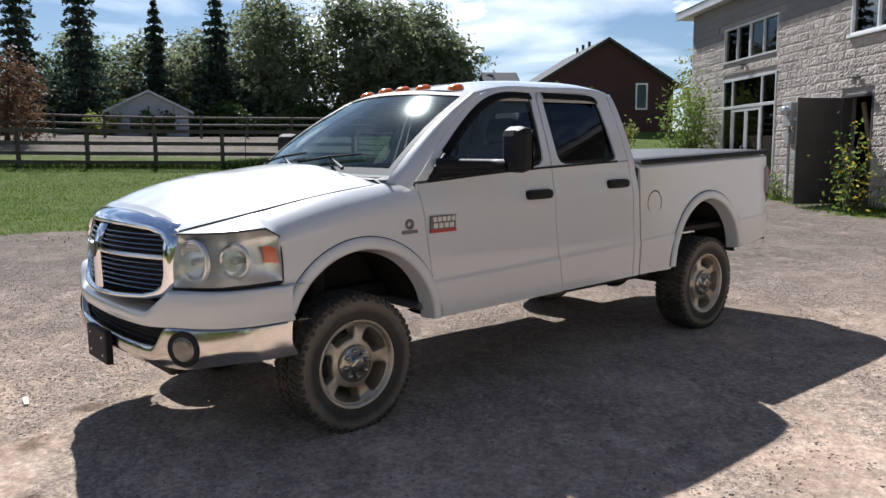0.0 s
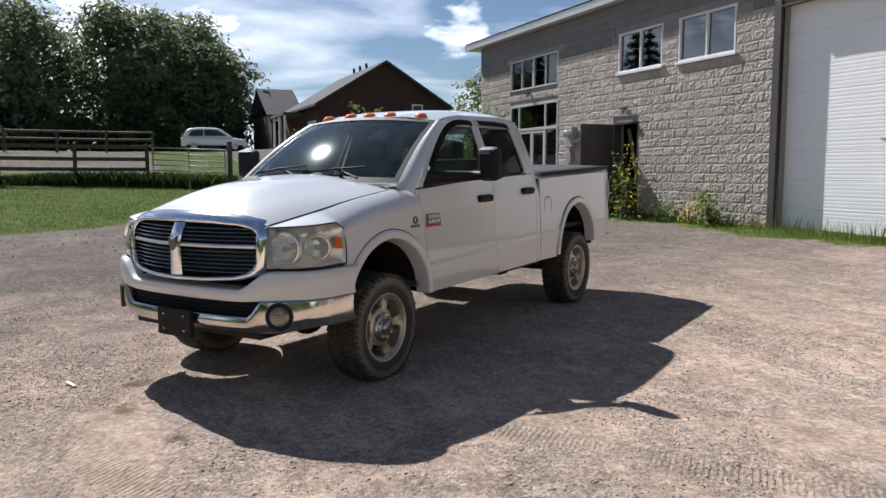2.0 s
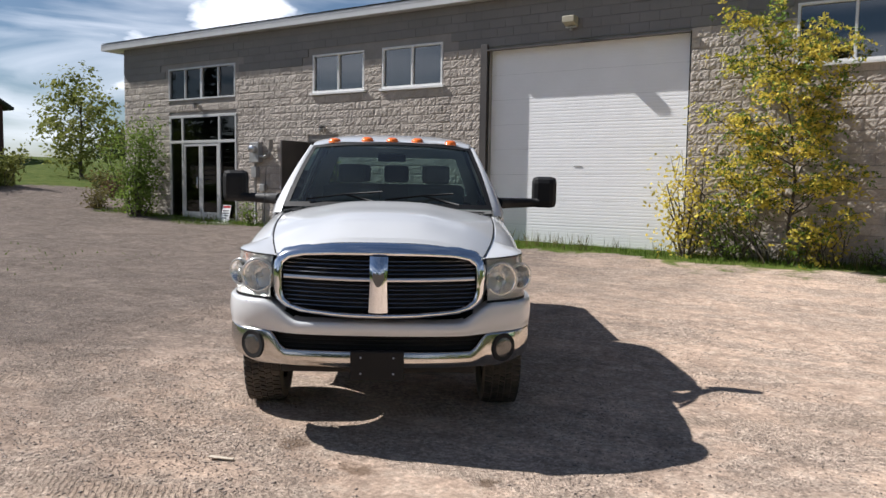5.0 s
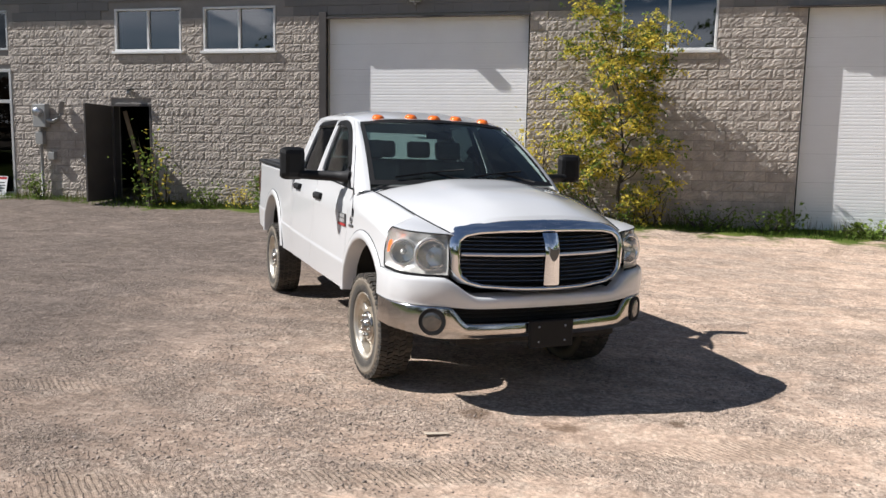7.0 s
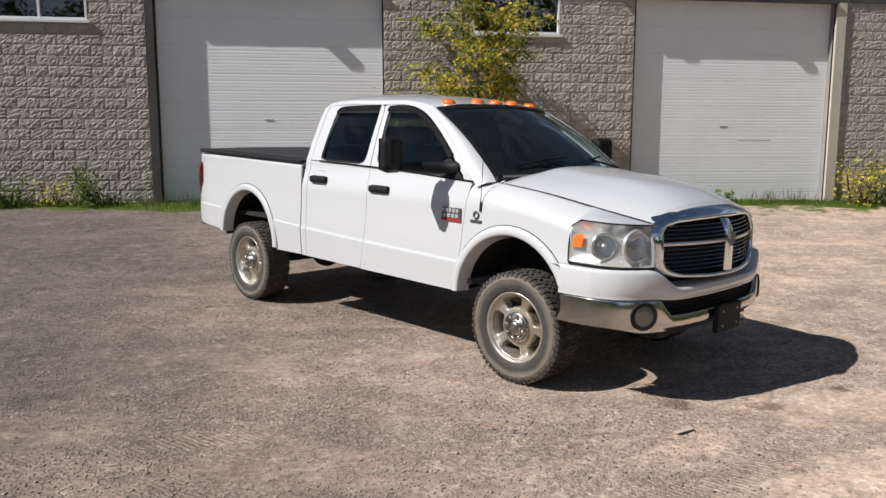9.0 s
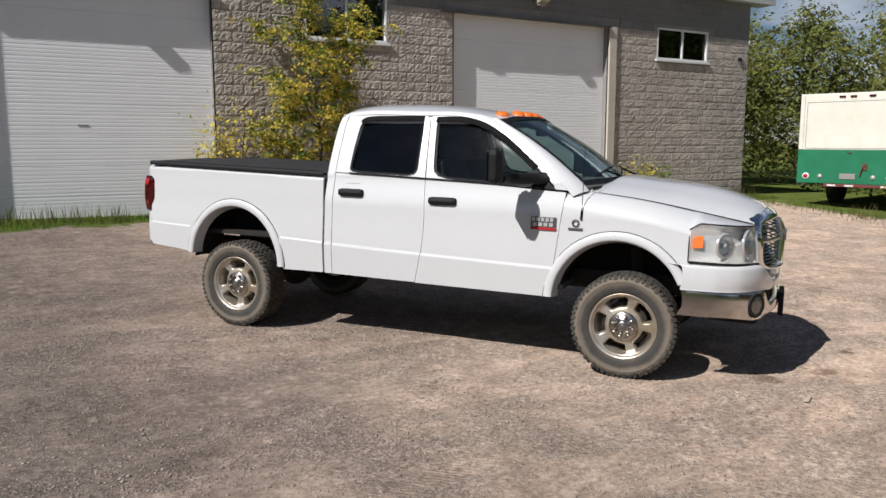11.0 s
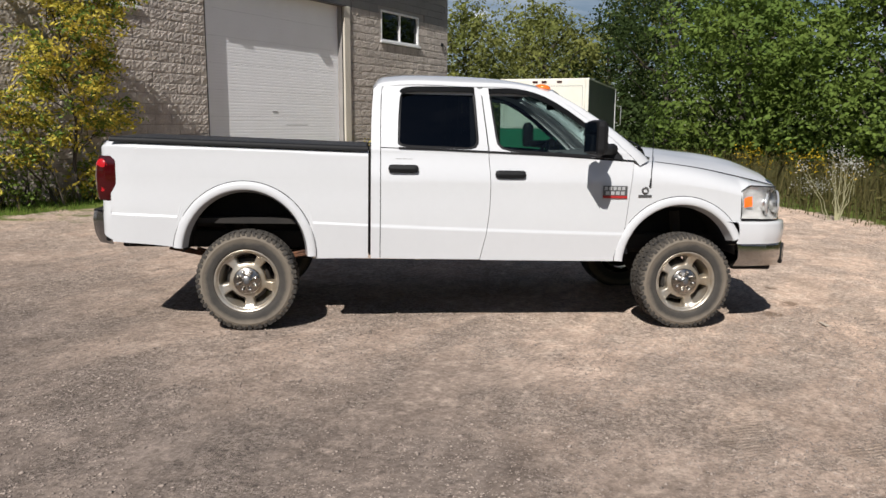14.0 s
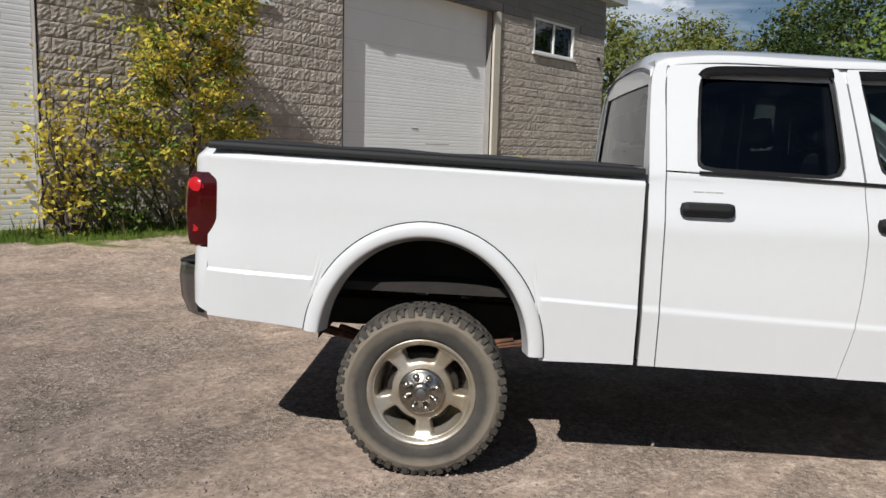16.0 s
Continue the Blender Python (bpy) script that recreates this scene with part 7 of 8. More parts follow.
shrub("yellow_green_shrub", -7.75, 8.95, 0.7, 0.4, 1.6, 110, 0.10, LEAFYEL, "thin yellow-green shrub beside the open dark door", 5)
shrub("tall_shrub", -15.7, 8.75, 2.0, 1.0, 2.8, 3600, 0.11, LEAFGRN, "tall green shrub beside the storefront entrance", 12)
shrub("small_shrub", -5.1, 9.0, 0.9, 0.5, 0.85, 420, 0.08, LEAFGRN, "small weedy shrub at the foot of the wall", 8)
shrub("small_shrub", -5.9, 9.05, 0.7, 0.4, 0.6, 110, 0.08, LEAFYEL, "small weedy shrub at the foot of the wall", 7)
shrub("small_shrub", -6.6, 9.05, 0.8, 0.4, 0.55, 260, 0.08, LEAFGRN, "small weedy shrub at the foot of the wall", 7)
shrub("yellow_shrub", 10.85, 8.85, 1.2, 0.6, 1.35, 520, 0.09, LEAFYEL, "yellowing shrub beside the garage door jamb", 9)
shrub("small_shrub", 11.7, 8.9, 1.2, 0.5, 1.0, 420, 0.09, LEAFGRN, "small weedy shrub at the foot of the wall", 8)
shrub("small_shrub", -11.0, 9.1, 0.8, 0.3, 0.7, 240, 0.08, LEAFGRN, "small weedy shrub at the foot of the wall", 7)
shrub("small_shrub", 5.3, 9.0, 1.0, 0.4, 0.6, 300, 0.09, LEAFGRN, "small weedy shrub at the foot of the wall", 8)
shrub("small_shrub", 7.3, 8.95, 1.6, 0.4, 0.30, 380, 0.10, LEAFGRN, "low broad-leaved weeds before the garage door", 12)

# trees behind the yard, mirrored by the upper windows
for x, y, h, r in ((11.5, -38, 13.5, 4.6), (18.5, -41, 15.5, 5.5), (26.0, -36, 14.0, 5.0), (-21.0, -46, 11.0, 4.5), (-29.0, -49, 12.5, 5.5)):
    broadleaf("broadleaf_tree", x, y, h, r, 5000, 0.5, LEAFDRK, "dark green mature broadleaf tree at the yard's far side", 0.06, 30, 0.3, "trees behind the yard")

# weeds and far trees past the workshop's west end
broadleaf("broadleaf_tree", -119, 79, 6.2, 4.2, 3500, 0.6, LEAFDRK, "dark round broadleaf tree far beyond the fields", 0.04, 26, 0.3, "far trees")
broadleaf("broadleaf_tree", -121, 87, 3.6, 5.0, 2600, 0.6, LEAFDRK, "low dark broadleaf tree far beyond the fields", 0.02, 26, 0.3, "far trees")
shrub("russet_weeds", -21.9, 11.9, 2.4, 1.2, 1.0, 900, 0.12, LEAFOLIVE, "brown and olive weeds past the workshop corner", 16, "weeds")
shrub("russet_weeds", -20.6, 11.6, 1.4, 1.0, 0.7, 420, 0.12, LEAFRED, "low russet weeds past the workshop corner", 12, "weeds")
shrub("green_shrub", -18.1, 9.0, 1.3, 0.8, 0.7, 620, 0.10, LEAFOLIVE, "low olive shrub at the workshop corner", 12)

# grass and weeds along the wall
n = 15000
gxs = RNG.uniform(-17.5, 16.3, n)
gys = 9.38 - RNG.uniform(0, 1, n) ** 1.6 * (0.75 + 0.25 * np.sin(gxs * 1.3))
roots = np.array([(a, b, ground_z(a, b) - 0.01) for a, b in zip(gxs, gys)])
tagged(blade_mesh("wall_grass", roots, 0.10, 0.006, TURF), "green grass and weeds along the wall foot", "grass", kind="stuff")
n = 1700
c = RNG.uniform(-17, 16, 90)
gxs = RNG.choice(c, n) + RNG.normal(size=n) * 0.12
gys = 9.25 - np.abs(RNG.normal(size=n)) * 0.18
roots = np.array([(a, b, ground_z(a, b) - 0.01) for a, b in zip(gxs, gys)])
tagged(blade_mesh("tall_weeds", roots, 0.30, 0.006, DRYGRASS), "tall dry weeds along the wall foot", "weeds", kind="stuff")
# lawn to the west
n = 60000
lx, ly = RNG.uniform(-26, -7.5, n), RNG.uniform(-17, 4, n)
keep = [turf_at(a, b) > 0.5 + 0.3 * RNG.normal() for a, b in zip(lx, ly)]
roots = np.array([(a, b, ground_z(a, b) - 0.01) for a, b, q in zip(lx, ly, keep) if q])
tagged(blade_mesh("lawn_grass", roots, 0.055, 0.012, TURF, lean=0.9), "short green lawn grass beside the yard", "grass", kind="stuff")
# meadow to the east
n = 26000
ex, ey = RNG.uniform(8, 24, n), RNG.uniform(-16, 8, n)
dist = np.array([a - EASTEDGE(b) for a, b in zip(ex, ey)])
keep = (dist > RNG.normal(size=n) * 0.35 + 0.2) & ~((ex > 14.8) & (ey > 4.4))
roots = np.array([(a, b, ground_z(a, b) - 0.01) for a, b in zip(ex[keep], ey[keep])])
tagged(blade_mesh("meadow_grass", roots, np.clip(dist[keep] * 0.28, 0.05, 0.85), 0.010, DRYGRASS), "tall dry meadow grass at the yard's edge", "grass", kind="stuff")
n = 15000
ex, ey = RNG.uniform(10, 25, n), RNG.uniform(-16, 8, n)
dist = np.array([a - EASTEDGE(b) for a, b in zip(ex, ey)])
keep = (dist > 1.3) & ~((ex > 14.6) & (ey > 4.2))
zz = np.array([ground_z(a, b) for a, b in zip(ex[keep], ey[keep])]) + RNG.uniform(0.1, 0.95, keep.sum()) * np.clip(dist[keep] * 0.25, 0.2, 1.0)
tagged(leaf_mesh("meadow_weeds", np.stack([ex[keep], ey[keep], zz], 1), 0.13, LEAFOLIVE, width=0.35), "leafy olive and brown meadow weeds", "weeds", kind="stuff")
cl = np.stack([RNG.uniform(13.5, 21, 70), RNG.uniform(-11, 4.5, 70)], 1)
ci = RNG.integers(0, 70, 2600)
fp = cl[ci] + RNG.normal(size=(2600, 2)) * 0.18
fz = np.array([ground_z(a, b) for a, b in fp]) + 0.75 + RNG.normal(size=2600) * 0.12 + 0.25 * np.sin(ci)
tagged(leaf_mesh("goldenrod", np.column_stack([fp, fz])[fp[:, 0] > 13.2], 0.07, GOLD), "yellow goldenrod in flower in the meadow", "flowers", kind="stuff")
ci = RNG.integers(0, 9, 700)
ca = np.stack([RNG.uniform(12.6, 14.8, 9), RNG.uniform(-2.2, 1.5, 9)], 1)
fp = ca[ci] + RNG.normal(size=(700, 2)) * 0.13
fz = np.array([ground_z(a, b) for a, b in fp]) + 0.45 + RNG.normal(size=700) * 0.10
tagged(leaf_mesh("white_asters", np.column_stack([fp, fz]), 0.035, ASTER), "small white wild flowers at the meadow edge", "flowers", kind="stuff")
# a clump of pale stalks with white flower heads
STALK = mat("pale_stalk", (0.40, 0.38, 0.22), 0.8, vary=0.15, scale=9)
st = thing("aster_clump", pose(10.3, -2.15, ground_z(10.3, -2.15) - 0.02), "clump of pale stalks with white flower heads at the meadow edge", "wild plant")
heads = []
for i in range(16):
    tip = np.array([RNG.uniform(-0.35, 0.35), RNG.normal() * 0.32, RNG.uniform(0.85, 1.35)])
    bm = bmesh.new()
    tube(bm, limb_points((tip[0] * 0.15, tip[1] * 0.15, 0), tuple(tip), 6, 0.10), 0.008, 5, 0.003)
    part("stalk", bm, STALK, st)
    heads.append(tip + RNG.normal(size=(22, 3)) * np.array([0.07, 0.07, 0.06]))
leaf_mesh("flower_heads", np.concatenate(heads), 0.04, ASTER, st, "white flower heads", kind="stuff")
# a chip of pale wood on the gravel
bm = bmesh.new()
box(bm, -0.075, 0.075, -0.016, 0.016, 0.0, 0.007, 0.002)
for v in bm.verts:
    v.co.y *= 1.0 - 2.5 * v.co.x
wc = part("wood_chip", bm, mat("split_wood", (0.56, 0.48, 0.38), 0.8, vary=0.12, scale=20))
wc.matrix_world = pose(1.31, -2.61, ground_z(1.31, -2.61) + 0.008, 0, 3, 25)
tagged(wc, "splintered chip of pale wood on the gravel", "wood chip")

# trees to the east
for x, y, h, r, n, lf, m, lab in (
    (22, 16.5, 6.6, 2.7, 15000, 0.17, LEAFMID, "green broadleaf tree behind the workshop"),
    (25, 13.8, 6.9, 2.8, 15000, 0.17, LEAFMID, "green broadleaf tree behind the box truck"),
    (28, 11.2, 7.0, 3.0, 15000, 0.17, LEAFMID, "green broadleaf tree behind the box truck"),
    (30.5, 8.6, 7.4, 3.0, 10000, 0.18, LEAFDRK, "dark green locust tree behind the box truck"),
    (27.5, 5.4, 8.8, 3.0, 14000, 0.16, LEAFDRK, "tall dark locust tree with feathery crown"),
    (22.5, 1.6, 7.2, 3.2, 20000, 0.17, LEAFGRN, "bright green leafy tree at the meadow"),
    (20.5, -2.6, 7.4, 3.2, 20000, 0.17, LEAFGRN, "bright green leafy tree at the meadow"),
    (19.5, -7.2, 7.2, 3.2, 15000, 0.17, LEAFGRN, "bright green leafy tree at the meadow"),
    (26, -3.5, 9.5, 3.6, 11000, 0.20, LEAFDRK, "tall dark green tree at the back"),
    (25, -10, 9.0, 3.6, 10000, 0.20, LEAFMID, "tall green tree at the back"),
    (31, 1.5, 9.5, 4.0, 9000, 0.22, LEAFDRK, "tall dark green tree at the back"),
    (33, 14.5, 8.2, 3.8, 9000, 0.22, LEAFMID, "green broadleaf tree at the back"),
    (36, 9, 9.0, 4.0, 9000, 0.22, LEAFMID, "green broadleaf tree at the back"),
    (28, 20, 8.0, 3.6, 8000, 0.22, LEAFMID, "green broadleaf tree behind the workshop"),
    (20, -13, 7.8, 3.4, 9000, 0.20, LEAFMID, "green broadleaf tree at the meadow"),
):
    broadleaf("broadleaf_tree", x, y, h, r, n, lf, m, lab, 0.10, 40, 0.17, "trees to the east")
n = 9000
a = RNG.uniform(-16, 12, n)
ux = 21.5 + 2.5 * np.sin(a * 0.4) + RNG.normal(size=n) * 1.2 + np.where(a > 4, (a - 4) * 0.6, 0)
uz = np.array([ground_z(p, q) for p, q in zip(ux, a)]) + RNG.uniform(0, 1, n) ** 1.3 * 2.6
tagged(leaf_mesh("undergrowth", np.stack([ux, a, uz], 1), 0.2, LEAFDRK), "dense dark undergrowth below the trees", "undergrowth", kind="stuff")

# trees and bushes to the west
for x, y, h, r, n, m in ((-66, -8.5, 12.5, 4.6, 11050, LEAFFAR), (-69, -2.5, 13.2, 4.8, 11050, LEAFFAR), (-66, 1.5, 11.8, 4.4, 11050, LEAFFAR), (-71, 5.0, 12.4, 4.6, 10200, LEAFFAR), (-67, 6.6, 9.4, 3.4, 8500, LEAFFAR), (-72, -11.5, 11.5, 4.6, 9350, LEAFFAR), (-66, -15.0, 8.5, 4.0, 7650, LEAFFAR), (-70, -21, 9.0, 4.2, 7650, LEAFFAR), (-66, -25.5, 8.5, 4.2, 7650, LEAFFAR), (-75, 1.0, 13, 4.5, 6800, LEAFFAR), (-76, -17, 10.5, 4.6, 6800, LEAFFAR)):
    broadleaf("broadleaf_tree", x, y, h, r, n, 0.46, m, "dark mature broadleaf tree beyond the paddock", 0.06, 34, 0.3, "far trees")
for x, y, h, r in ((-62, -13.2, 12.6, 3.4), (-62, -18.2, 11.6, 2.3), (-58, -22.8, 13.5, 3.6), (-57, -27.0, 13.0, 3.6)):
    spruce(x, y, h, r, 4200, "dark tall spruce tree beyond the paddock")
n = 15000
a = RNG.uniform(-40, 8, n)
ux = -60 + 2 * np.sin(a * 0.5) + RNG.normal(size=n) * 1.0
uz = np.array([ground_z(p, q) for p, q in zip(ux, a)]) + RNG.uniform(0, 1, n) * (2.2 + 0.8 * np.sin(a * 0.9))
tagged(leaf_mesh("hedge", np.stack([ux, a, uz], 1), 0.5, LEAFDRK), "dark dense hedge beyond the paddock", "hedge", kind="stuff")
shrub("garden_bush", -50.2, -15.2, 3.4, 2.0, 1.9, 900, 0.3, LEAFDRK, "dark bush before the small pale house", 14)
shrub("garden_bush", -49.6, -18.6, 3.0, 2.0, 1.6, 800, 0.3, LEAFMID, "dark bush before the small pale house", 14)
broadleaf("russet_tree", -37, -19.5, 4.6, 2.5, 5000, 0.22, LEAFRED, "low russet-leaved tree beyond the fence", 0.1, 26, 0.15)
shrub("roadside_bush", -26.8, 8.4, 2.4, 2.0, 3.1, 1800, 0.20, LEAFGRN, "green bush beside the driveway", 14)
shrub("roadside_bush", -25.2, 9.6, 2.6, 2.0, 1.5, 1300, 0.18, LEAFMID, "green bush beside the driveway", 14)
broadleaf("small_tree", -31, 16.5, 4.9, 2.0, 3500, 0.22, LEAFMID, "small green tree beside the brick house", 0.15, 22, 0.1)
shrub("porch_bush", -45, 9.3, 3.0, 1.6, 1.3, 700, 0.2, LEAFDRK, "dark bush before the brick house", 12)
shrub("porch_bush", -42.9, 12.2, 1.8, 3.4, 1.5, 800, 0.2, LEAFDRK, "dark bush before the brick house", 12)


# ---- woods that close the place to the south ----
n = 16000
wx = RNG.uniform(-50, 60, n)
wy = -44 + 4 * np.sin(wx * 0.11) + RNG.normal(size=n) * 1.6
wz = np.array([ground_z(p, q) for p, q in zip(wx, wy)]) + RNG.uniform(0, 1, n) ** 0.9 * (4.4 + 0.8 * np.sin(wx * 0.5) + 0.6 * np.sin(wx * 1.3 + 2))
tagged(leaf_mesh("woods", np.stack([wx, wy, wz], 1), 0.95, LEAFDRK), "dark green woods far across the yard", "woods", kind="stuff")

# ---- paddock fence and gate ----
fence = thing("paddock_fence", pose(0, 0, 0), "dark weathered wooden paddock fence with four rails", "fence")
fa, fb = np.array([-24.9, -26.61]), np.array([-25.2, -1.11])
nposts = 11
prev = None
for i in range(nposts):
    p = fa + (fb - fa) * i / (nposts - 1)
    z = ground_z(*p)
    boxpart("post", (p[0] - 0.07, p[0] + 0.07, p[1] - 0.07, p[1] + 0.07, z - 0.2, z + 1.55), WOODGREY, fence, 0.01)
    if prev is not None:
        for hgt in (0.22, 0.56, 0.95, 1.42):
            bm = bmesh.new()
            a = Vector((prev[0], prev[1], prev[2] + hgt))
            b = Vector((p[0], p[1], z + hgt))
            d = (b - a).normalized()
            s = Vector((-d.y, d.x, 0)) * 0.025 + Vector((0.09, 0.03, 0)) * 0
            off = Vector((0.095, 0.0, 0))
            vs = [bm.verts.new(q + off + s * sx + Vector((0, 0, sz))) for q in (a, b) for sx, sz in ((-1, -0.07), (1, -0.07), (1, 0.07), (-1, 0.07))]
            for q in ((0, 1, 2, 3), (7, 6, 5, 4), (0, 4, 5, 1), (1, 5, 6, 2), (2, 6, 7, 3), (3, 7, 4, 0)):
                bm.faces.new([vs[j] for j in q])
            part("rail", bm, WOODGREY, fence)
    prev = (p[0], p[1], z)
fence2 = thing("paddock_fence", pose(0, 0, 0), "dark weathered wooden fence at the paddock's far side", "fence")
fa, fb = np.array([-40.0, -30.0]), np.array([-46.0, 0.0])
for i in range(12):
    p = fa + (fb - fa) * i / 11
    z = ground_z(*p)
    boxpart("post", (p[0] - 0.07, p[0] + 0.07, p[1] - 0.07, p[1] + 0.07, z - 0.2, z + 1.4), WOODGREY, fence2)
for hgt in (0.4, 0.8, 1.25):
    bm = bmesh.new()
    tube(bm, [Vector((fa[0] + (fb[0] - fa[0]) * i / 11 + 0.1, fa[1] + (fb[1] - fa[1]) * i / 11, ground_z(*(fa + (fb - fa) * i / 11)) + hgt)) for i in range(12)], 0.07, 4)
    part("rail", bm, WOODGREY, fence2)
gate = thing("farm_gate", pose(0, 0, 0), "grey tubular steel farm gate between wooden posts", "gate")
ga_, gb_ = Vector((-25.1, -0.95, 0)), Vector((-23.85, 1.72, 0))
za, zb = ground_z(ga_.x, ga_.y), ground_z(gb_.x, gb_.y)
boxpart("post", (-23.93, -23.75, 1.76, 1.94, zb - 0.2, zb + 1.75), WOODGREY, gate, 0.02)
for hgt in (0.55, 0.75, 0.95, 1.18, 1.42):
    bm = bmesh.new()
    tube(bm, [ga_ + Vector((0, 0, za + hgt)), gb_ + Vector((0, 0, zb + hgt))], 0.026, 6)
    part("bar", bm, BOXGREY, gate)
for t in (0.02, 0.5, 0.98):
    bm = bmesh.new()
    p = ga_.lerp(gb_, t)
    z = za + (zb - za) * t
    tube(bm, [p + Vector((0, 0, z + 0.55)), p + Vector((0, 0, z + 1.42))], 0.026, 6)
    part("upright", bm, BOXGREY, gate)
n = 9000
wy = np.where(RNG.uniform(size=n) < 0.55, RNG.uniform(-6.0, 2.0, n), RNG.uniform(-27.0, -4.0, n))
wx = -25.2 + 1.4 * np.clip((wy + 2.5) / 4.0, 0, 1) + 0.45 * np.clip((wy + 6.0) / 3.0, 0, 1) + RNG.normal(size=n) * 0.22
roots = np.array([(a, b, ground_z(a, b) - 0.02) for a, b in zip(wx, wy)])
tagged(blade_mesh("fence_weeds", roots, 0.24 + 0.26 * np.clip((wy + 7.0) / 4.0, 0, 1), 0.035, LEAFDRK, lean=0.8), "dark weeds along the paddock fence", "weeds", kind="stuff")


# ---- brick house ----
def gable_roof(parent, x0, x1, y0, y1, ze, zr, over, material, along="x"):
    bm = bmesh.new()
    th = 0.16
    yc = (y0 + y1) / 2
    k_ = (zr - ze) / (yc - y0)
    for sgn_ in (-1, 1):
        ye = y0 - over if sgn_ < 0 else y1 + over
        zz = ze - over * k_
        vs = [bm.verts.new(p) for p in ((x0 - over, ye, zz), (x1 + over, ye, zz), (x1 + over, yc, zr), (x0 - over, yc, zr), (x0 - over, ye, zz + th), (x1 + over, ye, zz + th), (x1 + over, yc, zr + th), (x0 - over, yc, zr + th))]
        for q in ((0, 1, 2, 3), (7, 6, 5, 4), (0, 4, 5, 1), (1, 5, 6, 2), (2, 6, 7, 3), (3, 7, 4, 0)):
            bm.faces.new([vs[j] for j in q])
    return part("roof", bm, material, parent, "grey shingle roof")


house = thing("brick_house", pose(0, 0, 0), "dark red brick house with grey gable roof and garage", "house")
GZ = 2.95
bm = bmesh.new()
x0, x1, y0, y1, ze, zr = -55.0, -43.8, 10.4, 19.4, 6.0, 8.75
vs = [bm.verts.new(p) for p in ((x1, y0, GZ - 0.5), (x1, y1, GZ - 0.5), (x1, y1, ze), (x1, (y0 + y1) / 2, zr), (x1, y0, ze), (x0, y0, GZ - 0.5), (x0, y1, GZ - 0.5), (x0, y1, ze), (x0, (y0 + y1) / 2, zr), (x0, y0, ze))]
for q in ((0, 1, 2, 3, 4), (9, 8, 7, 6, 5), (0, 4, 9, 5), (1, 6, 7, 2)):
    bm.faces.new([vs[j] for j in q])
part("wall", bm, BRICKRED, house)
gable_roof(house, x0, x1, y0, y1, ze, zr, 0.45, SHINGLE)
w = boxpart("window", (x1 - 0.02, x1 + 0.05, 16.85, 17.65, 4.35, 6.05), FRAMEWHITE, house, 0.01, "white sash window")
boxpart("pane", (x1 + 0.051, x1 + 0.06, 16.95, 17.55, 4.45, 5.95), DARKPANE, w)
w = boxpart("window", (x1 - 0.02, x1 + 0.05, 12.2, 13.6, 4.0, 5.0), FRAMEALU, house, 0.01, "wide dark window")
boxpart("pane", (x1 + 0.051, x1 + 0.06, 12.3, 13.5, 4.08, 4.92), DARKPANE, w)
gd = boxpart("garage_door", (-47.4, -45.0, y0 - 0.06, y0 + 0.02, GZ, 4.9), FRAMEWHITE, house, 0.01, "white panelled garage door")
for i in range(4):
    boxpart("panel_joint", (-47.4, -45.0, y0 - 0.075, y0 - 0.062, 3.2 + 0.45 * i, 3.23 + 0.45 * i), BOXGREY, gd)
for x in (-48.6, -50.6, -52.6):
    bm = bmesh.new()
    tube(bm, [(x, 9.0, GZ - 0.4), (x, 9.0, 5.4)], 0.10, 8)
    part("porch_post", bm, FRAMEWHITE, house)
boxpart("porch_roof", (-53.2, -48.2, 8.8, 10.35, 5.4, 5.6), SHINGLE, house)
for i in range(3):
    bm = bmesh.new()
    tube(bm, [(-48.0 - 1.6 * i, 14.9, 8.85), (-48.0 - 1.6 * i, 14.9, 9.25)], 0.10, 8)
    part("roof_vent", bm, SHINGLE, house)
wing = thing("brick_house_wing", pose(-61.0, 7.6, 0, 0, 0, 90), "brick house wing with tall white windows and dark roof", "house")
boxpart("wall", (1.9, 4.2, -4.5, 4.5, 2.1, 6.0), BRICKRED, wing)
gable_roof(wing, 1.9, 4.2, -4.5, 4.5, 6.0, 8.3, 0.4, SHINGLE)
for y in (2.1, 3.0):
    w = boxpart("window", (y, y + 0.6, -4.57, -4.48, 3.3, 5.6), FRAMEWHITE, wing, 0.01, "tall white framed window")
    boxpart("pane", (y + 0.1, y + 0.5, -4.58, -4.571, 3.45, 5.45), DARKPANE, w)
small = thing("small_white_house", pose(-54, -16.6, 2.35, 0, 0, 12), "small pale house with low gable roof among trees", "house")
bm = bmesh.new()
ends = [[bm.verts.new((x, y, z)) for y, z in ((-2.6, 0), (2.6, 0), (2.6, 2.3), (0, 3.58), (-2.6, 2.3))] for x in (-3, 3)]
bm.faces.new(ends[0][::-1])
bm.faces.new(ends[1])
for j in range(5):
    bm.faces.new((ends[0][j], ends[0][(j + 1) % 5], ends[1][(j + 1) % 5], ends[1][j]))
part("wall", bm, SIDING, small)
gable_roof(small, -3, 3, -2.6, 2.6, 2.3, 3.6, 0.4, mat("pale_roof", (0.42, 0.42, 0.44), 0.8, vary=0.1))
for y in (-1.3, 1.0):
    boxpart("window", (3.0, 3.05, y, y + 0.7, 0.9, 1.8), DARKPANE, small)

# ---- parked white car by the house ----
CAR_Z = ground_z(-50.0, 4.3)
car = thing("parked_car", pose(-50.0, 4.3, CAR_Z, 0, 0, 82), "white compact crossover car parked by the house", "car")
bm = bmesh.new()
SIDE = curve((-2.25, 0.95), (-2.15, 1.05), (-1.2, 1.02), (0.9, 0.98), (1.5, 0.92), (2.15, 0.72), (2.25, 0.55))


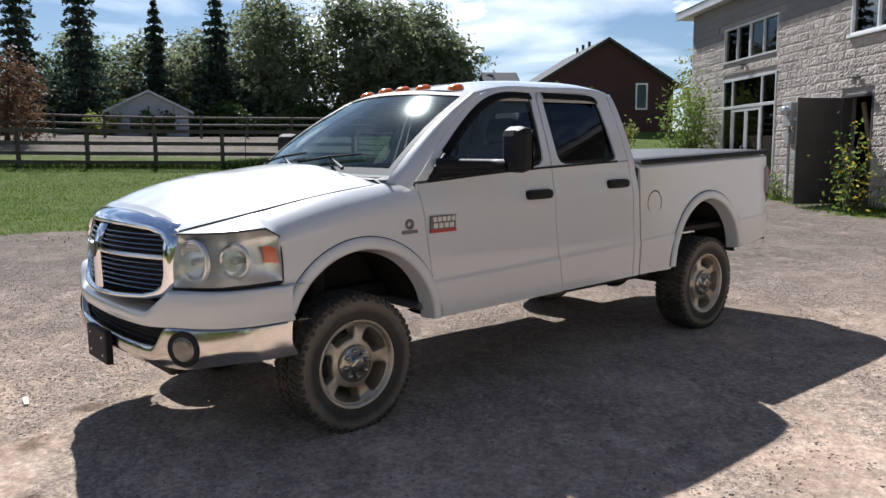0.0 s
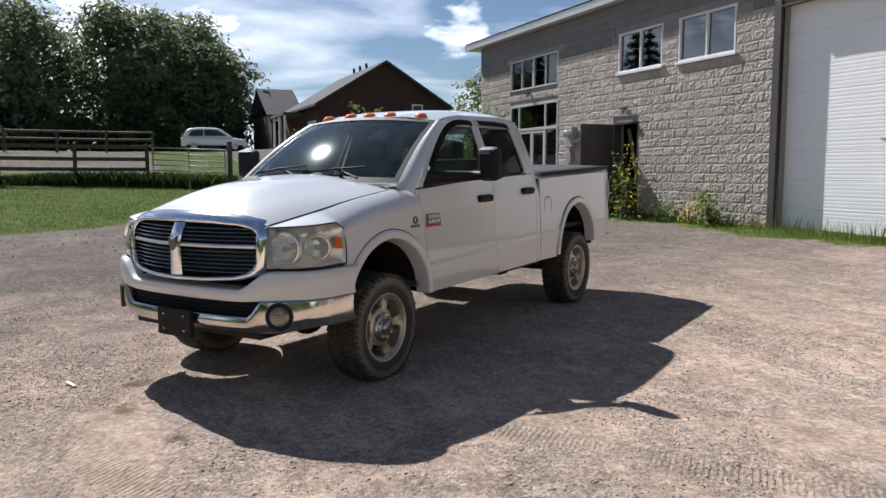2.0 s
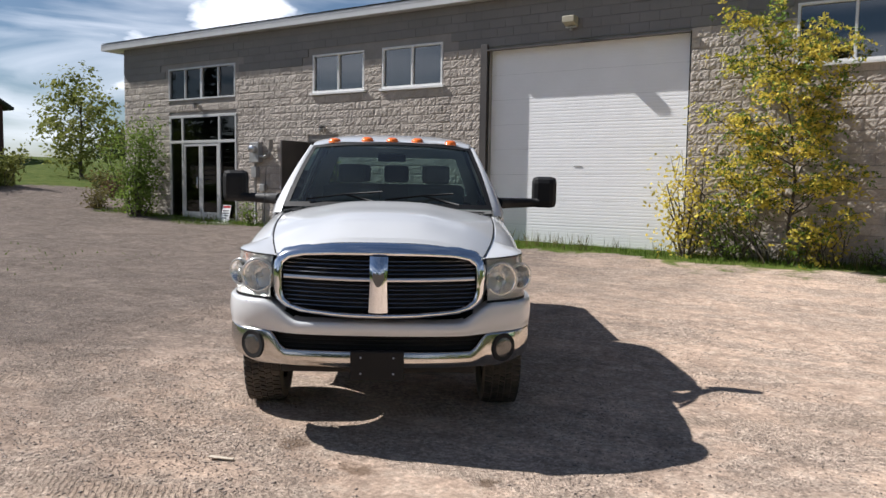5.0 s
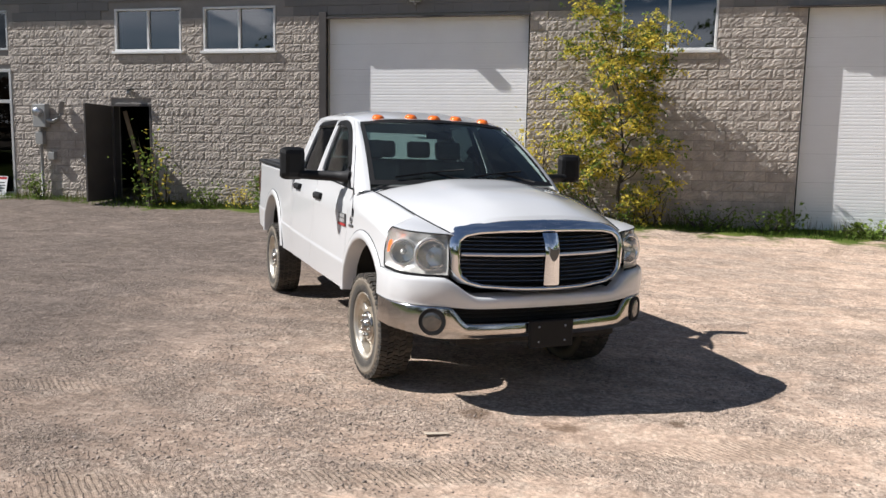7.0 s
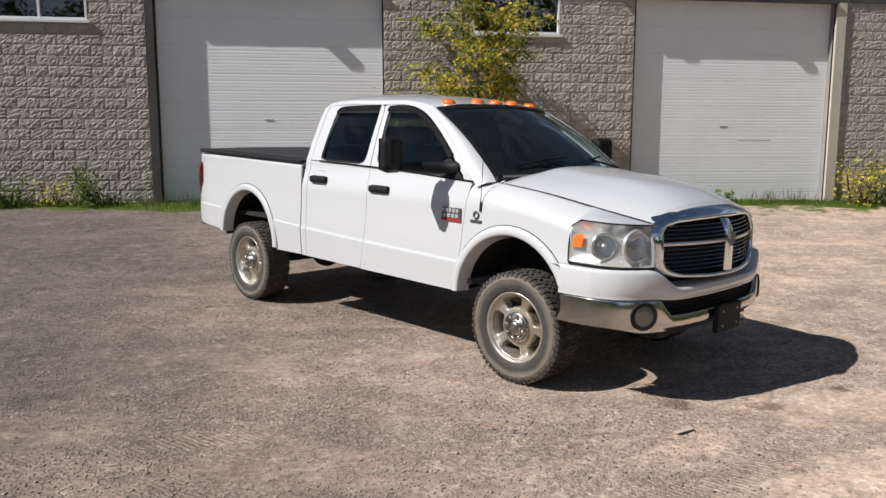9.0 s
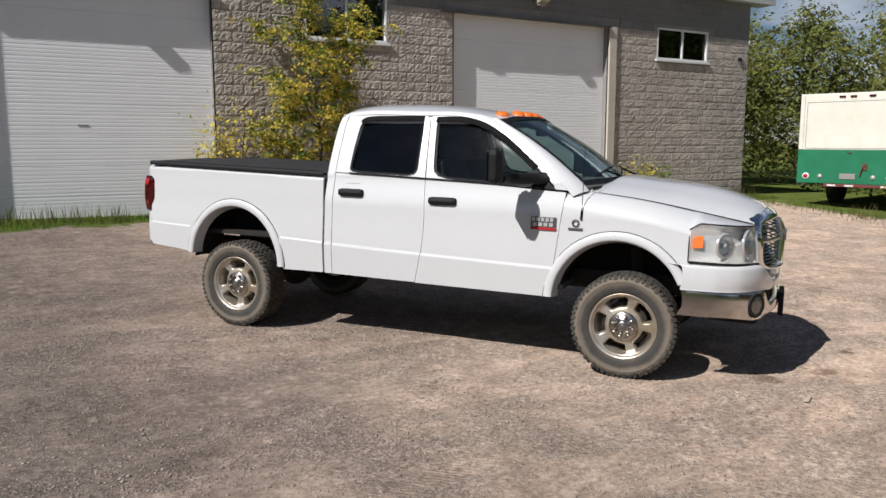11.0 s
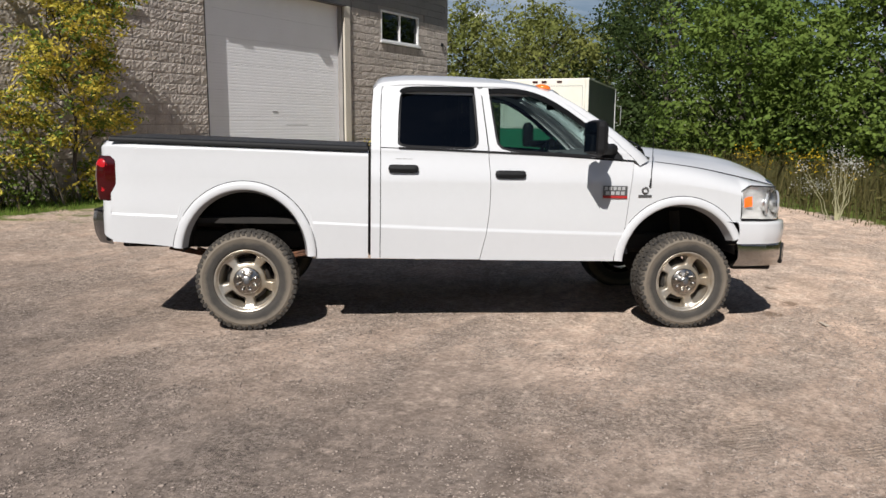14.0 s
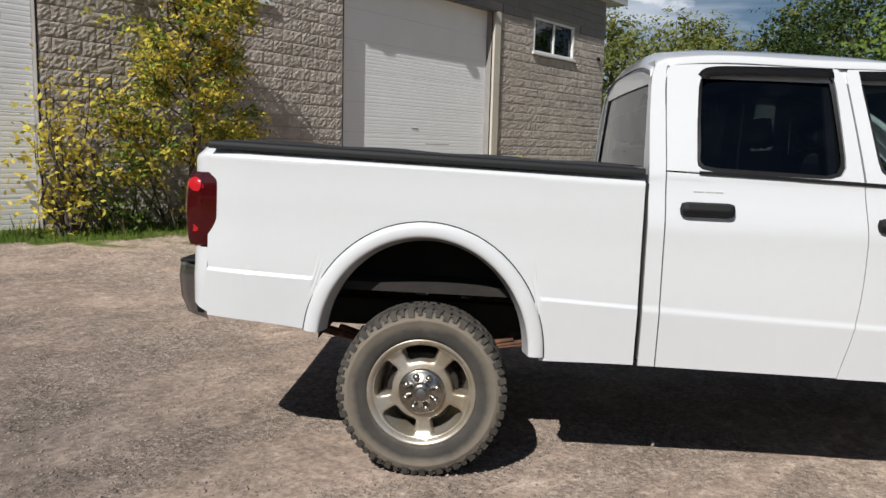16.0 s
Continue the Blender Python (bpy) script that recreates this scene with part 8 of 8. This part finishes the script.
def carbody(u, v):
    x = -2.25 + 4.5 * u
    a = math.pi * v
    w = 0.88 * (1 - 0.35 * abs(2 * u - 1) ** 6)
    zt, zb = SIDE(x), 0.28 + 0.10 * abs(2 * u - 1) ** 6
    y = math.copysign(abs(math.cos(a)) ** 0.35, math.cos(a)) * w
    z = zb + (zt - zb) * (math.sin(a) ** 0.35)
    return Vector((x, y, z))


gridmesh(bm, carbody, 30, 20)
part("body", bm, CARWHITE, car)
bm = bmesh.new()
TOPC = curve((-2.10, 1.03), (-1.90, 1.45), (-1.4, 1.62), (-0.3, 1.66), (0.4, 1.55), (1.25, 0.96))


def cabin(u, v):
    x = -2.10 + 3.35 * u
    a = math.pi * v
    zt = max(TOPC(x), 0.96)
    w = 0.80 - 0.16 * (zt - 0.96) / 0.7
    return Vector((x, math.copysign(abs(math.cos(a)) ** 0.4, math.cos(a)) * w, 0.94 + (zt - 0.94) * math.sin(a) ** 0.4))


gridmesh(bm, cabin, 24, 16)
part("cabin", bm, CARWHITE, car)
for side in (1, -1):
    for pts in (((-1.75, 1.05), (-1.55, 1.42), (-0.75, 1.50), (-0.75, 1.06)), ((-0.68, 1.06), (-0.68, 1.50), (0.15, 1.48), (0.85, 1.06))):
        bm = bmesh.new()
        bm.faces.new([bm.verts.new((x, side * (0.825 - 0.20 * (z - 1.0) / 0.66), z)) for x, z in pts])
        part("window", bm, DARKPANE, car)
    for x in (-1.38, 1.38):
        bm = bmesh.new()
        lathe(bm, [(0.0, 0.10), (0.20, 0.10), (0.31, 0.09), (0.33, 0.05), (0.33, -0.12)], 24, "y" , (x, side * 0.80, 0.33))
        wh = part("wheel", bm, RUBBER, car)
        bm = bmesh.new()
        lathe(bm, [(0.0, 0.0), (0.19, 0.005), (0.21, -0.01)], 20, "y", (x, side * 0.905, 0.33))
        part("rim", bm, ALLOY, wh)
    boxpart("lower_trim", (-1.9, 1.9, min(side * 0.80, side * 0.90), max(side * 0.80, side * 0.90), 0.28, 0.42), BLACK, car, 0.03)
    boxpart("tail_lamp", (-2.2, -2.1, min(side * 0.6, side * 0.8), max(side * 0.6, side * 0.8), 0.95, 1.25), REDLENS, car, 0.02)

# ---- green and cream box truck ----
bt = thing("box_truck", pose(15.75, 6.1, ground_z(15.75, 6.1), 0, 0, 12), "old cream and green box truck parked beside the building", "box truck")
bt.scale = (1.0, 1.07, 1.02)
B0, BS, B1 = 0.64, 1.50, 2.90
boxpart("rear_door", (-0.03, 0.0, -1.12, 1.12, BS + 0.002, B1 - 0.16), CREAM, bt, 0.008, "cream roll-up rear door")
boxpart("rear_header", (-0.02, 0.03, -1.12, 1.12, B1 - 0.158, B1 - 0.002), CREAM, bt, 0.01)
for y0, y1 in ((-1.225, -1.122), (1.122, 1.225)):
    boxpart("corner_post", (-0.04, 0.06, y0, y1, BS, B1), CREAM, bt, 0.02)
boxpart("lower_tailgate", (-0.045, 0.03, -1.225, 1.225, B0, BS - 0.004), GREENPAINT, bt, 0.012, "green painted lower tailgate")
for dims in ((-0.036, -0.028, -1.05, 1.05, BS + 0.03, BS + 0.042), (-0.036, -0.028, -1.05, 1.05, B1 - 0.20, B1 - 0.188), (-0.036, -0.028, -1.062, -1.05, BS + 0.03, B1 - 0.188), (-0.036, -0.028, 1.05, 1.062, BS + 0.03, B1 - 0.188)):
    boxpart("door_seal", dims, BOXGREY, bt)
DULLSIDE = mat("dull_aluminium", (0.17, 0.18, 0.165), 0.55, 0.2, vary=0.1, scale=1.5)
for y in (-1.22, 1.20):
    boxpart("side_panel", (0.06, 7.5, y, y + 0.02, BS, B1 - 0.02), DULLSIDE, bt)
    boxpart("lower_skirt", (0.06, 7.5, y, y + 0.02, 0.90, BS - 0.004), GREENPAINT, bt, label="green painted lower side")
    boxpart("top_rail", (0.0, 7.5, y - 0.012, y + 0.032, B1 - 0.02, B1 + 0.03), CREAM, bt)
boxpart("box_roof", (0.0, 7.5, -1.2, 1.2, B1 - 0.018, B1 + 0.02), CREAM, bt)
boxpart("box_floor", (0.04, 7.5, -1.18, 1.18, 0.9, 0.96), UNDER, bt)
boxpart("front_post", (7.42, 7.52, -1.24, -1.19, 1.0, B1), FRAMEWHITE, bt, 0.01)
boxpart("cab", (7.55, 9.2, -1.05, 1.05, 0.75, 2.55), DULLSIDE, bt, 0.12)
bm = bmesh.new()
gridmesh(bm, lambda u, v: Vector((7.8 + 0.8 * u, -1.062, 1.7 + 0.6 * v)), 1, 1)
part("cab_window", bm, DARKPANE, bt)
bm = bmesh.new()
tube(bm, [(8.4, -1.05, 1.5), (8.4, -1.35, 1.6), (8.4, -1.35, 2.3), (8.4, -1.05, 2.35)], 0.02, 6)
part("mirror_bracket", bm, FRAMEALU, bt)
for y in (-0.42, 0.0, 0.25):
    boxpart("marker_lamp", (-0.045, -0.018, y - 0.07, y + 0.07, B1 - 0.10, B1 - 0.05), REDLENS, bt, 0.006)
for y, mt, q in ((-0.92, REDBRIGHT, 1.0), (-0.55, FRAMEALU, 0.7), (0.66, FRAMEALU, 0.7), (1.00, REDBRIGHT, 1.0)):
    bm = bmesh.new()
    lathe(bm, [(0.0, -0.022), (0.05 * q, -0.02), (0.055 * q, -0.01)], 16, "x", (-0.045, y, 0.82))
    rf = part("reflector", bm, mt, bt, "", True)
    bm = bmesh.new()
    lathe(bm, [(0.055 * q, -0.016), (0.082 * q, -0.014), (0.085 * q, 0.0)], 16, "x", (-0.045, y, 0.82))
    part("reflector_ring", bm, FRAMEWHITE if q == 1.0 else BOXGREY, rf)
bm = bmesh.new()
box(bm, -0.07, -0.045, -0.42, -0.30, 1.00, 1.16, 0.005)
tube(bm, [(-0.07, -0.36, 1.1), (-0.09, -0.30, 1.0), (-0.09, -0.26, 0.86)], 0.014, 6)
part("latch", bm, RUST, bt)
boxpart("grab_handle", (-0.07, -0.045, -0.05, 0.05, 1.42, 1.45), DULLCHROME, bt)
boxpart("tail_step", (-0.06, -0.045, -0.16, 0.20, 0.76, 0.90), BOXGREY, bt, 0.006, "dull step plate")
boxpart("rear_bumper", (-0.10, 0.10, -1.12, 0.55, B0 - 0.075, B0 - 0.004), mat("worn_red_paint", (0.22, 0.03, 0.03), 0.6, col2=(0.12, 0.05, 0.04), vary=0.25, scale=6), bt, 0.008, "worn red bumper bar")
for y in (-0.85, -0.05, 0.36):
    boxpart("reflective_strip", (-0.104, -0.10, y - 0.10, y + 0.10, B0 - 0.06, B0 - 0.02), FRAMEWHITE, bt)
boxpart("chassis_rail", (0.1, 9.0, -0.5, -0.4, 0.6, 0.85), UNDER, bt)
boxpart("chassis_rail", (0.1, 9.0, 0.4, 0.5, 0.6, 0.85), UNDER, bt)
for x in (2.0, 8.1):
    for y in (-0.95, 0.95):
        bm = bmesh.new()
        lathe(bm, [(0.0, -0.14), (0.25, -0.14), (0.44, -0.12), (0.46, 0.0), (0.44, 0.12), (0.0, 0.14)], 26, "y", (x, y, 0.46))
        part("wheel", bm, TREAD, bt)

# ---- loose stones on the yard ----
n = 230000
sx = np.concatenate([RNG.uniform(-9.5, 10.5, n // 2), RNG.normal(size=n // 2) * 3.8 - 1.2])
sy = np.concatenate([RNG.uniform(-9.5, 8.3, n // 2), -2.5 + RNG.normal(size=n // 2) * 3.0])
patch = np.array([noise.noise((a * 0.5, b * 0.8, 7.0)) + 0.5 * noise.noise((a * 1.9, b * 2.6, 2.0)) for a, b in zip(sx, sy)])
keep = (patch > RNG.normal(size=n) * 0.13 + 0.05 - 0.20 * np.clip((1.0 - sx) / 3.0, 0, 1)) & (sy < 8.5)
sx, sy = sx[keep], sy[keep]
n = len(sx)
oct_v = np.array([(1, 0, 0), (0, 1, 0), (-1, 0, 0), (0, -1, 0), (0, 0, 0.45), (0, 0, -0.4)])
oct_f = np.array([(0, 1, 4), (1, 2, 4), (2, 3, 4), (3, 0, 4), (1, 0, 5), (2, 1, 5), (3, 2, 5), (0, 3, 5)])
sz = RNG.lognormal(math.log(0.0050), 0.42, n)
sz = np.minimum(sz, 0.016)
ang = RNG.uniform(0, 2 * np.pi, n)
base = oct_v[None] * (sz[:, None] * RNG.uniform(0.6, 1.4, (n, 6)))[:, :, None]
ca_, sa_ = np.cos(ang)[:, None], np.sin(ang)[:, None]
bx, by = base[:, :, 0] * ca_ - base[:, :, 1] * sa_, base[:, :, 0] * sa_ + base[:, :, 1] * ca_
gz = np.array([ground_z(a, b) + 0.022 * noise.noise((a * 0.35, b * 0.35, 0)) + 0.012 * noise.noise((a * 1.3, b * 1.3, 3.0)) for a, b in zip(sx, sy)])
V = np.stack([bx + sx[:, None], by + sy[:, None], base[:, :, 2] + gz[:, None] + 0.002], 2).reshape(-1, 3)
F = (oct_f[None] + (np.arange(n) * 6)[:, None, None]).reshape(-1, 3)
me = bpy.data.meshes.new("loose_stones")
me.vertices.add(len(V))
me.vertices.foreach_set("co", V.astype(np.float32).ravel())
me.loops.add(3 * len(F))
me.loops.foreach_set("vertex_index", F.astype(np.int32).ravel())
me.polygons.add(len(F))
me.polygons.foreach_set("loop_start", np.arange(0, 3 * len(F), 3, dtype=np.int32))
me.polygons.foreach_set("loop_total", np.full(len(F), 3, np.int32))
me.update(calc_edges=True)
me.materials.append(STONE)
tagged(new("loose_stones", me), "loose grey and brown gravel stones on the yard", "gravel", kind="stuff")

# ---- single blocks of the facade ----
for a, z0 in near:
    ob = new("block", bank[rnd.randrange(len(bank))])
    ob.parent = wall_south
    ob.location = (a + 0.004, WALL_Y, z0)
